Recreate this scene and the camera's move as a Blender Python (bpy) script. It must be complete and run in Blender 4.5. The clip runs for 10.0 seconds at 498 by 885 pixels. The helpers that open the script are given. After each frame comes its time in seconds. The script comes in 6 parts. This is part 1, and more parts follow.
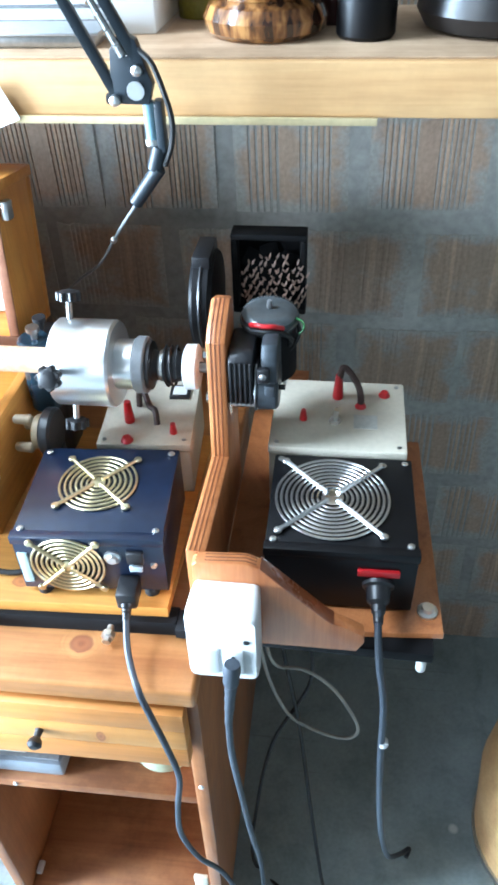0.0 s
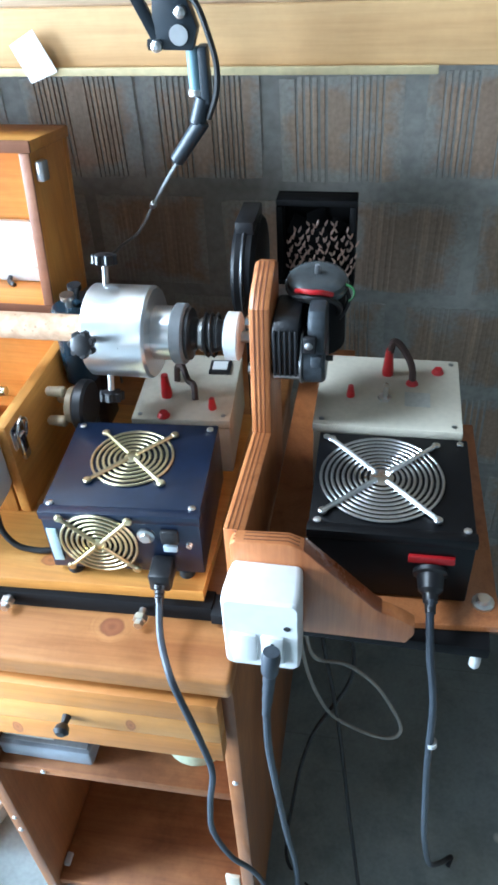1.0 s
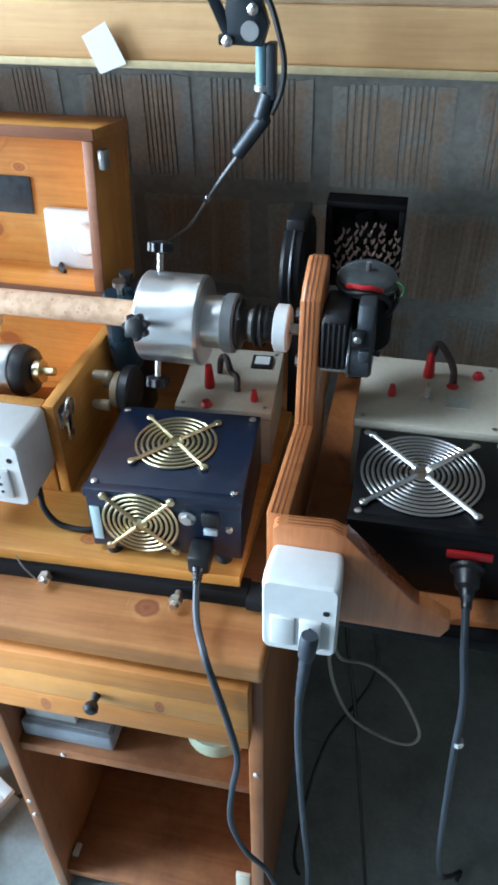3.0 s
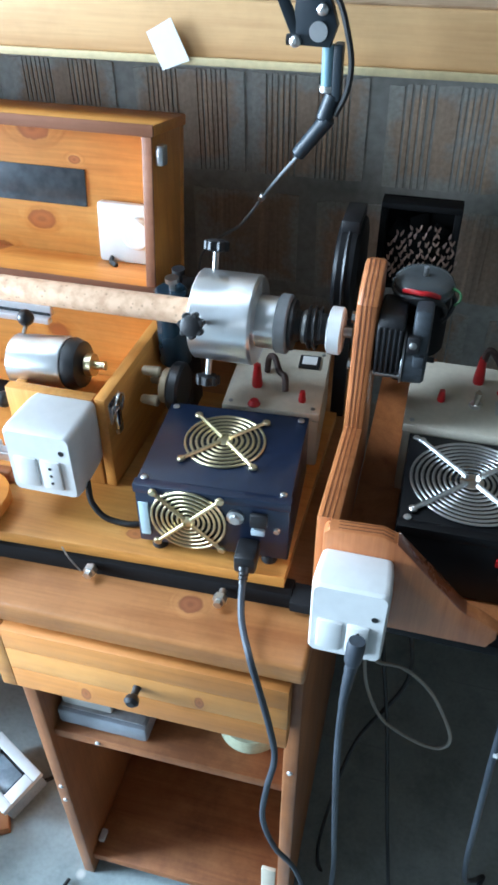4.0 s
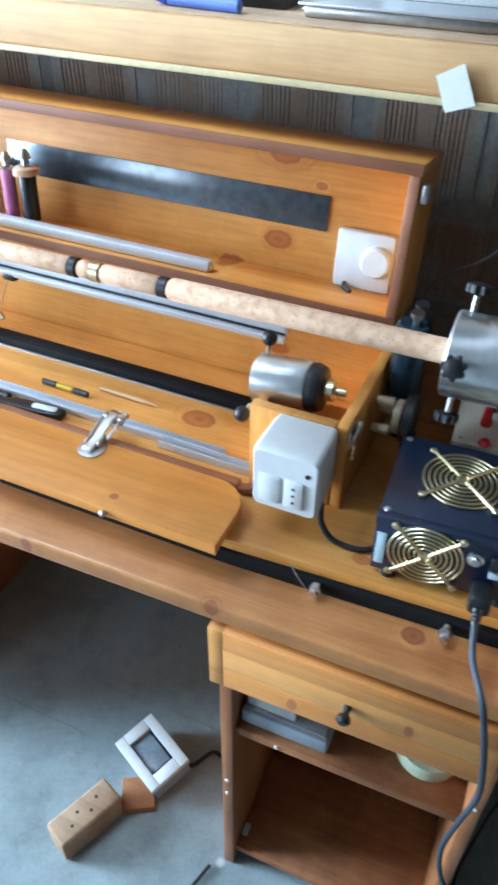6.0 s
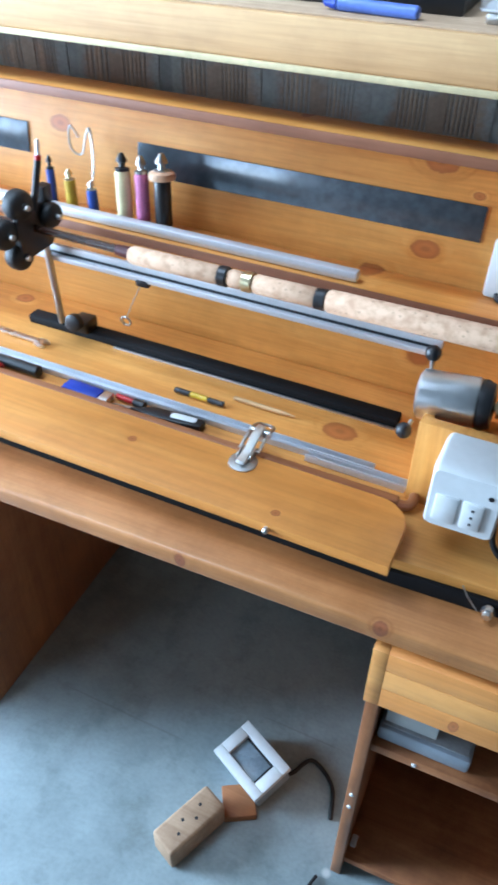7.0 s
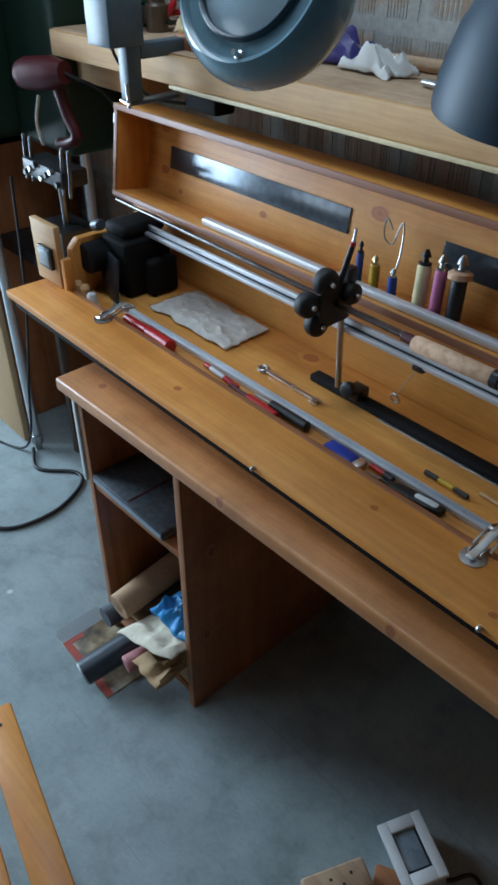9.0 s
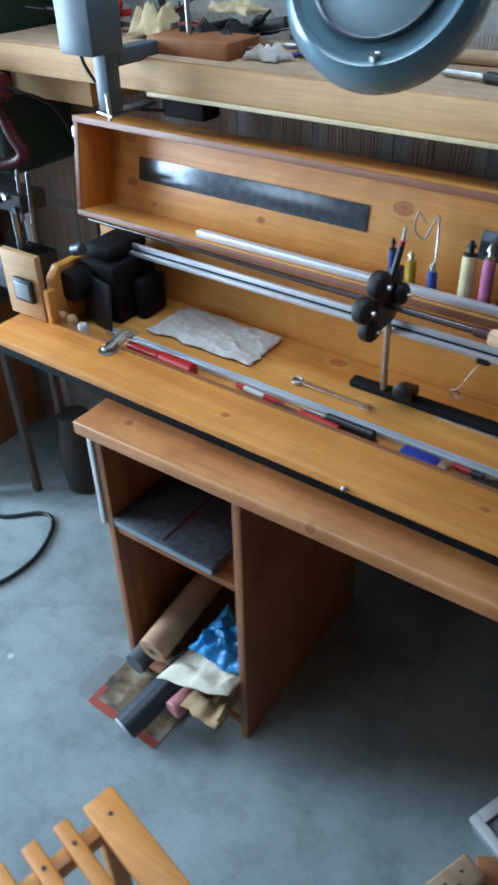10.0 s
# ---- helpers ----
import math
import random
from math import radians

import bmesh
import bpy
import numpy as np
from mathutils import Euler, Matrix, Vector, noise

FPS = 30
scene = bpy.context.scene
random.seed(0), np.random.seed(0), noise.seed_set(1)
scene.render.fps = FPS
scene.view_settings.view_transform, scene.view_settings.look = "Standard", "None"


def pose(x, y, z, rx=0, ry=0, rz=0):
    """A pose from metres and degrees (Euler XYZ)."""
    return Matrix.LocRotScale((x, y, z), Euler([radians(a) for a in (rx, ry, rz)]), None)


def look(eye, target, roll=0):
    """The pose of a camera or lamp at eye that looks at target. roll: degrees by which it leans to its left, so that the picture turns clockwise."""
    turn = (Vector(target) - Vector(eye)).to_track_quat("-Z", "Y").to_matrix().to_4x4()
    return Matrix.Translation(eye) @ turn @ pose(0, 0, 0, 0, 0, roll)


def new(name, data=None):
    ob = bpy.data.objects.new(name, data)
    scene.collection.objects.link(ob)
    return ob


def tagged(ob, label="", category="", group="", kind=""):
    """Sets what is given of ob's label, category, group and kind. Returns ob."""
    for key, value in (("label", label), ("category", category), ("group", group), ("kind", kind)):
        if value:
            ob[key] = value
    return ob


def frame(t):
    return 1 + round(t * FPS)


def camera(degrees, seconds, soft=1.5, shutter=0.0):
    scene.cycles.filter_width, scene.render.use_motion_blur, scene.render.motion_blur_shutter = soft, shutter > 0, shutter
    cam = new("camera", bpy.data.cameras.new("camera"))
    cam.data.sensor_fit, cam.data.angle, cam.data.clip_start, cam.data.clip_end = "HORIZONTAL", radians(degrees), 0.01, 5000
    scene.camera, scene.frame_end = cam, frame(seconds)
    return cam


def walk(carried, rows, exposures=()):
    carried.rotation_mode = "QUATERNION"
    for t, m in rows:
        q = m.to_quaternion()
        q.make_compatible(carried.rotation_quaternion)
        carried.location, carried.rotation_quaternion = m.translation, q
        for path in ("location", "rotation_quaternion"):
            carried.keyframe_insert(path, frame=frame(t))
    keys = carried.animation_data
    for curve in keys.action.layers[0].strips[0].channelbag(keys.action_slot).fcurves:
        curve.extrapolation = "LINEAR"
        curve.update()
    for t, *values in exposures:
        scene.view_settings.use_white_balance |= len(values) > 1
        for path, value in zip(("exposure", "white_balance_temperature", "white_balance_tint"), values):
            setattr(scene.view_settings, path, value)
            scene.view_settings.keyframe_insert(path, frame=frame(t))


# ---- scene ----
cam = camera(36.9, 10.0, 3.0, 0.4)
PATH = [
    (0, (0.125, -0.403, 1.423), (-0.094, 1.117, 0.142), -2.1),
    (0.5, (0.122, -0.391, 1.396), (-0.153, 1.11, 0.104), -3.0),
    (1, (0.115, -0.381, 1.372), (-0.203, 1.122, 0.092), -3.5),
    (1.5, (0.109, -0.394, 1.353), (-0.161, 1.178, 0.146), -1.0),
    (2, (0.105, -0.403, 1.346), (-0.194, 1.136, 0.105), -1.9),
    (2.2, (0.103, -0.409, 1.351), (-0.218, 1.15, 0.139), -1.9),
    (3.3, (0.075, -0.415, 1.36), (-0.289, 1.1, 0.105), -0.6),
    (3.5, (0.066, -0.413, 1.363), (-0.316, 1.094, 0.105), -0.5),
    (4, (0.056, -0.416, 1.367), (-0.343, 1.083, 0.105), -0.2),
    (4.5, (0.055, -0.423, 1.371), (-0.349, 1.083, 0.118), 0.0),
    (5, (0.037, -0.433, 1.376), (-0.429, 1.034, 0.1), 0.4),
    (5.5, (-0.011, -0.456, 1.391), (-0.599, 0.965, 0.112), 0.4),
    (5.7, (-0.044, -0.458, 1.401), (-0.651, 0.955, 0.123), 0.7),
    (6.8, (-0.264, -0.503, 1.424), (-0.864, 0.904, 0.136), 0.7),
    (7, (-0.283, -0.51, 1.423), (-0.905, 0.879, 0.125), 0.9),
    (7.5, (-0.293, -0.514, 1.443), (-1.126, 0.78, 0.166), 1.2),
    (8, (-0.286, -0.528, 1.459), (-1.325, 0.649, 0.22), 0.4),
    (8.5, (-0.273, -0.538, 1.472), (-1.459, 0.551, 0.285), -0.8),
    (9, (-0.257, -0.557, 1.49), (-1.451, 0.524, 0.304), 0.1),
    (9.5, (-0.374, -0.626, 1.489), (-1.399, 0.615, 0.302), 1.8),
    (10, (-0.542, -0.7, 1.492), (-1.473, 0.598, 0.288), -1.3),
]
EXPOSURES = [(0, 2.63, 6350, 10), (0.25, 2.75, 6350, 10), (0.5, 2.25, 6400, 10), (1, 2.12, 6300, 10), (1.5, 2.65, 6300, 10), (2, 1.56, 6500, 10), (3.5, 1.42, 6450, 10), (4, 1.57, 6350, 10), (4.5, 1.68, 6300, 10), (5, 1.55, 6250, 10), (5.5, 1.3, 6250, 10), (7, 0.98, 5900, 10), (7.5, 0.97, 5750, 10), (8, 0.8, 6100, 10), (8.5, -0.74, 6500, 10), (9, -0.77, 6500, 10), (9.5, -0.8, 6450, 10), (10, -0.24, 6250, 10)]
walk(cam, [(t, look(eye, target, roll)) for t, eye, target, roll in PATH], EXPOSURES)

# ---- world and light ----
world = bpy.data.worlds.new("world")
scene.world = world
world.use_nodes = True
wn = world.node_tree
sky = wn.nodes.new("ShaderNodeTexSky")
sky.sky_type = "NISHITA"
sky.sun_disc = False
sky.sun_elevation = radians(40)
sky.sun_rotation = radians(200)
wn.links.new(sky.outputs[0], wn.nodes["Background"].inputs[0])
wn.nodes["Background"].inputs[1].default_value = 0.12


def area(name, place, target, sx, sy, watts, colour):
    """A sheet of daylight in an opening."""
    data = bpy.data.lights.new(name, "AREA")
    data.shape, data.size, data.size_y, data.energy, data.color = "RECTANGLE", sx, sy, watts, colour
    ob = new(name, data)
    ob.matrix_world = look(place, target)
    return ob


area("daylight_gate", (-4.15, -0.9, 1.3), (-0.4, 0.0, 0.9), 1.4, 2.1, 265, (0.6, 0.8, 1.0))
area("daylight_roof_opening", (-1.45, -0.1, 2.64), (-1.45, -0.1, 0.0), 1.0, 0.8, 27, (0.66, 0.83, 1.0))
area("daylight_window", (-3.0, -3.14, 1.6), (-0.9, 0.4, 1.0), 1.3, 1.2, 18, (0.66, 0.82, 1.0))


# ---- materials ----
def mat(name, colour=(0.5, 0.5, 0.5), rough=0.5, metal=0.0, coat=0.0):
    m = bpy.data.materials.new(name)
    m.use_nodes = True
    b = m.node_tree.nodes["Principled BSDF"]
    b.inputs["Base Color"].default_value = (*colour, 1)
    b.inputs["Roughness"].default_value = rough
    b.inputs["Metallic"].default_value = metal
    b.inputs["Coat Weight"].default_value = coat
    b.inputs["Coat Roughness"].default_value = 0.15
    return m, m.node_tree, b


def node(tree, kind, **values):
    n = tree.nodes.new(kind)
    for key, value in values.items():
        n.inputs[key].default_value = value
    return n


def ramp(tree, source, stops):
    n = tree.nodes.new("ShaderNodeValToRGB")
    while len(n.color_ramp.elements) < len(stops):
        n.color_ramp.elements.new(0.5)
    for e, (p, c) in zip(n.color_ramp.elements, stops):
        e.position, e.color = p, (*c, 1)
    tree.links.new(source, n.inputs[0])
    return n


def mix(tree, factor, a, b, kind="MIX"):
    n = tree.nodes.new("ShaderNodeMix")
    n.data_type, n.blend_type = "RGBA", kind
    for value, slot in ((factor, 0), (a, 6), (b, 7)):
        if hasattr(value, "is_output"):
            tree.links.new(value, n.inputs[slot])
        elif slot:
            n.inputs[slot].default_value = (*value, 1)
        else:
            n.inputs[slot].default_value = value
    return n.outputs[2]


def bump(tree, b, height, strength, distance=0.001):
    n = node(tree, "ShaderNodeBump", Strength=strength, Distance=distance)
    tree.links.new(height, n.inputs["Height"])
    tree.links.new(n.outputs[0], b.inputs["Normal"])


def coords(tree, scale):
    c = tree.nodes.new("ShaderNodeTexCoord")
    m = node(tree, "ShaderNodeMapping", Scale=scale)
    tree.links.new(c.outputs["Object"], m.inputs["Vector"])
    return m.outputs[0]


def speckled(name, colour, rough=0.5, metal=0.0, scale=60.0, amount=0.25, relief=0.1, coat=0.0):
    """A plain surface with blotches at two scales and a little relief."""
    m, t, b = mat(name, colour, rough, metal, coat)
    v = coords(t, (1, 1, 1))
    big = node(t, "ShaderNodeTexNoise", Scale=scale * 0.15, Detail=4.0)
    fine = node(t, "ShaderNodeTexNoise", Scale=scale * 3, Detail=5.0)
    for n in (big, fine):
        t.links.new(v, n.inputs["Vector"])
    dark = tuple(c * (1 - amount) for c in colour)
    lite = tuple(min(1, c * (1 + amount * 0.6)) for c in colour)
    base = ramp(t, big.outputs[0], [(0.3, dark), (0.7, lite)]).outputs[0]
    speck = ramp(t, fine.outputs[0], [(0.3, (1 - amount, ) * 3), (0.65, (1, 1, 1))]).outputs[0]
    t.links.new(mix(t, 0.7, base, speck, "MULTIPLY"), b.inputs["Base Color"])
    r = node(t, "ShaderNodeMapRange", **{"To Min": max(0.05, rough - 0.12), "To Max": min(1, rough + 0.15)})
    t.links.new(big.outputs[0], r.inputs[0])
    t.links.new(r.outputs[0], b.inputs["Roughness"])
    bump(t, b, fine.outputs[0], relief, 0.0006)
    return m


def wood(name, light, mid, dark, along="x", rough=0.46, coat=0.07, knots=(), rings=26.0, wear=0.12, squash=(0.6, 0.3, 0.3)):
    """Varnished timber: stretched growth rings that bend round knots (x, y, z, radius), pores and dirt."""
    m, t, b = mat(name, mid, rough, 0, coat)
    thin = {"x": (0.055, 1, 1), "y": (1, 0.055, 1), "z": (1, 1, 0.055)}[along]
    plain = coords(t, (1, 1, 1))
    v = coords(t, thin)
    warp = node(t, "ShaderNodeTexNoise", Scale=7.0, Detail=3.0)
    t.links.new(v, warp.inputs["Vector"])
    add = node(t, "ShaderNodeVectorMath")
    add.operation = "MULTIPLY_ADD"
    add.inputs[1].default_value = (0.16, 0.16, 0.16)
    t.links.new(warp.outputs["Color"], add.inputs[0])
    t.links.new(v, add.inputs[2])
    vec = add.outputs[0]
    knot_mask = None
    for x, y, z, r in knots:
        d = node(t, "ShaderNodeVectorMath")
        d.operation = "SUBTRACT"
        d.inputs[1].default_value = (x, y, z)
        t.links.new(plain, d.inputs[0])
        s = node(t, "ShaderNodeVectorMath")
        s.operation = "MULTIPLY"
        s.inputs[1].default_value = squash
        t.links.new(d.outputs[0], s.inputs[0])
        ln = node(t, "ShaderNodeVectorMath")
        ln.operation = "LENGTH"
        t.links.new(s.outputs[0], ln.inputs[0])
        mr = node(t, "ShaderNodeMapRange", **{"From Min": 0.0, "From Max": r * 2.0, "To Min": 1.0, "To Max": 0.0})
        t.links.new(ln.outputs["Value"], mr.inputs[0])
        if knot_mask is None:
            knot_mask = mr.outputs[0]
        else:
            mx = node(t, "ShaderNodeMath")
            mx.operation = "MAXIMUM"
            t.links.new(knot_mask, mx.inputs[0])
            t.links.new(mr.outputs[0], mx.inputs[1])
            knot_mask = mx.outputs[0]
    if knot_mask is not None:
        bend = node(t, "ShaderNodeVectorMath")
        bend.operation = "MULTIPLY_ADD"
        bend.inputs[1].default_value = (0.05, 0.05, 0.05)
        t.links.new(knot_mask, bend.inputs[0])
        t.links.new(vec, bend.inputs[2])
        vec = bend.outputs[0]
    ring = node(t, "ShaderNodeTexNoise", Scale=rings, Detail=5.0, Roughness=0.62)
    t.links.new(vec, ring.inputs["Vector"])
    fine = node(t, "ShaderNodeTexNoise", Scale=rings * 9, Detail=3.0)
    t.links.new(v, fine.inputs["Vector"])
    base = ramp(t, ring.outputs[0], [(0.22, dark), (0.47, mid), (0.76, light)]).outputs[0]
    pores = ramp(t, fine.outputs[0], [(0.35, (0.72, 0.66, 0.6)), (0.6, (1, 1, 1))]).outputs[0]
    col = mix(t, 0.36, base, pores, "MULTIPLY")
    stain = node(t, "ShaderNodeTexNoise", Scale=6.0, Detail=6.0, Roughness=0.7)
    t.links.new(plain, stain.inputs["Vector"])
    dirt = ramp(t, stain.outputs[0], [(0.35, (1 - wear * 2, 1 - wear * 2.3, 1 - wear * 2.6)), (0.6, (1, 1, 1))]).outputs[0]
    col = mix(t, 0.8, col, dirt, "MULTIPLY")
    if knot_mask is not None:
        ragged = node(t, "ShaderNodeTexNoise", Scale=95.0, Detail=3.0)
        t.links.new(plain, ragged.inputs["Vector"])
        edge = node(t, "ShaderNodeMath")
        edge.operation = "MULTIPLY_ADD"
        edge.inputs[1].default_value = 0.22
        t.links.new(ragged.outputs[0], edge.inputs[0])
        t.links.new(knot_mask, edge.inputs[2])
        heart = (dark[0] * 0.62, dark[1] * 0.46, dark[2] * 0.7)
        rim = (dark[0] * 0.52, dark[1] * 0.38, dark[2] * 0.55)
        tone = ramp(t, edge.outputs[0], [(0.6, rim), (0.7, heart), (0.86, (heart[0] * 1.25, heart[1] * 1.3, heart[2] * 1.2)), (0.99, heart), (1.08, rim)]).outputs[0]
        cover = ramp(t, edge.outputs[0], [(0.56, (0, 0, 0)), (0.645, (0.8, 0.8, 0.8))]).outputs[0]
        col = mix(t, cover, col, tone)
    t.links.new(col, b.inputs["Base Color"])
    rr = node(t, "ShaderNodeMapRange", **{"To Min": rough - 0.1, "To Max": rough + 0.2})
    t.links.new(stain.outputs[0], rr.inputs[0])
    t.links.new(rr.outputs[0], b.inputs["Roughness"])
    bump(t, b, fine.outputs[0], 0.12, 0.0006)
    return m


PINE = ((0.83, 0.42, 0.118), (0.745, 0.325, 0.07), (0.58, 0.205, 0.034))
RED = ((0.48, 0.2, 0.075), (0.385, 0.145, 0.05), (0.25, 0.082, 0.026))
pine = wood("honey_pine", *PINE, knots=[(-0.606, 0.39, 0.837, 0.009), (-0.493, 0.25, 0.778, 0.014), (-1.1, 0.347, 0.778, 0.01), (-0.43, 0.39, 0.84, 0.014), (-0.445, 0.39, 0.802, 0.004), (-0.21, 0.1, 0.778, 0.006)], squash=(0.6, 0.8, 0.8))
pine_lid = wood("honey_pine_lid", *PINE, squash=(0.62, 0.12, 1), knots=[(-0.457, 0.44, 1.087, 0.0145), (-0.403, 0.44, 1.053, 0.005), (-0.456, 0.43, 0.975, 0.012), (-0.523, 0.42, 0.928, 0.013), (-0.412, 0.42, 0.928, 0.005), (-0.645, 0.44, 1.11, 0.006), (-1.045, 0.44, 1.049, 0.012), (-1.33, 0.43, 0.975, 0.006), (-1.665, 0.44, 1.075, 0.009), (-1.66, 0.43, 0.99, 0.009), (-1.6, 0.42, 0.955, 0.005)])
pine_flap = wood("honey_pine_flap", (0.82, 0.365, 0.084), (0.74, 0.285, 0.053), (0.57, 0.18, 0.028), rings=18.0, squash=(0.7, 0.8, 0.3), knots=[(-1.15, 0.07, 0.8, 0.005), (-0.72, 0.09, 0.8, 0.004), (-0.5, 0.05, 0.8, 0.004)])
pine_y = wood("honey_pine_end", *PINE, along="y")
pine_z = wood("honey_pine_upright", *PINE, along="z")
desk_wood = wood("reddish_pine", (0.64, 0.3, 0.108), (0.56, 0.228, 0.072), (0.4, 0.135, 0.036), rough=0.4, coat=0.22, knots=[(-0.132, 0.05, 0.74, 0.009), (-0.6, 0.0, 0.728, 0.005), (-0.935, 0.0, 0.732, 0.005), (-0.35, 0.0, 0.735, 0.006), (-1.33, 0.05, 0.74, 0.006)], wear=0.2, squash=(0.7, 0.8, 0.5))
panel_wood = wood("brown_pine_panel", *RED, along="z", rough=0.45, coat=0.2, knots=[(-1.07, 0.1, 0.45, 0.008), (-1.07, 0.08, 0.22, 0.009), (-1.07, 0.2, 0.6, 0.007), (-1.07, 0.3, 0.36, 0.008)], wear=0.22, squash=(0.3, 1, 0.55))
shelf_in = wood("brown_pine_shelf", *RED, along="x", rough=0.6, coat=0.0, wear=0.32)
drawer_wood = wood("pale_pine_drawer", (0.8, 0.395, 0.122), (0.7, 0.305, 0.08), (0.55, 0.21, 0.046), knots=[(-0.11, -0.006, 0.65, 0.003)], rings=12.0)
pale = wood("raw_pine", (0.67, 0.42, 0.2), (0.61, 0.355, 0.157), (0.51, 0.27, 0.108), rough=0.6, coat=0.0, wear=0.1, rings=20.0)
shelf_top = wood("dusty_shelf_board", (0.62, 0.44, 0.29), (0.54, 0.37, 0.235), (0.43, 0.28, 0.17), rough=0.75, coat=0.0, wear=0.2)
ply = wood("varnished_plywood", (0.6, 0.232, 0.088), (0.5, 0.172, 0.058), (0.31, 0.088, 0.028), along="z", rough=0.34, coat=0.25, rings=45.0)
ply_edge = wood("plywood_edge", (0.27, 0.085, 0.03), (0.2, 0.058, 0.02), (0.12, 0.034, 0.012), along="z", rough=0.4, coat=0.2, rings=30.0)
black_metal = speckled("black_enamel", (0.012, 0.012, 0.014), 0.42, 0.0, 40, 0.4)
matt_black = speckled("matt_black", (0.007, 0.007, 0.008), 0.75, 0.0, 40, 0.3)
matt_black.node_tree.nodes["Principled BSDF"].inputs["Specular IOR Level"].default_value = 0.2
drawer_strip = wood("pale_pine_strip", (0.76, 0.35, 0.1), (0.67, 0.27, 0.066), (0.52, 0.185, 0.038), rings=14.0, knots=[(-0.245, -0.006, 0.615, 0.0035)])
brown_gloss = speckled("brown_gloss_lacquer", (0.045, 0.02, 0.013), 0.2, 0.0, 30, 0.3, 0.02, 0.5)
lip_wood = wood("tan_pine_batten", (0.42, 0.165, 0.062), (0.33, 0.115, 0.04), (0.22, 0.072, 0.024))
edge_wood = wood("dusky_red_edging", (0.36, 0.15, 0.075), (0.29, 0.11, 0.055), (0.2, 0.07, 0.03))
black_plastic = speckled("black_plastic", (0.014, 0.014, 0.016), 0.4, 0.0, 80, 0.3, 0.05)
rubber = speckled("black_rubber", (0.011, 0.011, 0.012), 0.55, 0.0, 120, 0.3, 0.1)
grey_cable = speckled("grey_blue_cable", (0.032, 0.041, 0.055), 0.5, 0.0, 90, 0.3, 0.05)
white_plastic = speckled("white_plastic", (0.64, 0.65, 0.645), 0.35, 0.0, 30, 0.08, 0.03)
cream = speckled("cream_plastic", (0.6, 0.54, 0.43), 0.45, 0.0, 50, 0.12, 0.15)
navy = speckled("navy_enamel", (0.008, 0.018, 0.046), 0.32, 0.0, 30, 0.3, 0.05, 0.3)
gloss_black = speckled("satin_black_steel", (0.005, 0.005, 0.006), 0.42, 0.0, 30, 0.3, 0.05)
gloss_black.node_tree.nodes["Principled BSDF"].inputs["Specular IOR Level"].default_value = 0.22
chrome = speckled("bright_wire", (0.8, 0.8, 0.79), 0.28, 1.0, 40, 0.1, 0.02)
brassy = speckled("yellowed_wire", (0.76, 0.66, 0.42), 0.3, 1.0, 40, 0.1, 0.02)
steel = speckled("dull_steel", (0.52, 0.52, 0.51), 0.34, 1.0, 60, 0.25, 0.1)
alu = speckled("grey_aluminium", (0.66, 0.67, 0.69), 0.36, 1.0, 50, 0.12, 0.05)
pale_alu = speckled("pale_anodised_aluminium", (0.68, 0.7, 0.73), 0.42, 0.55, 50, 0.1, 0.05)
red_plastic = speckled("red_plastic", (0.5, 0.014, 0.018), 0.32, 0.0, 60, 0.2, 0.05)
blue_plastic = speckled("blue_plastic", (0.012, 0.045, 0.34), 0.3, 0.0, 60, 0.2, 0.05)
yellow = speckled("yellow_paint", (0.6, 0.38, 0.02), 0.4, 0.0, 60, 0.2, 0.05)
yellow_strip_m = speckled("yellow_edge_tape", (0.66, 0.53, 0.3), 0.5, 0.0, 40, 0.2, 0.1)
strip_m = speckled("dark_mirror_strip", (0.14, 0.165, 0.19), 0.17, 0.6, 25, 0.5, 0.02)
mortar = speckled("grey_cement", (0.385, 0.385, 0.36), 0.95, 0.0, 25, 0.35, 0.8)


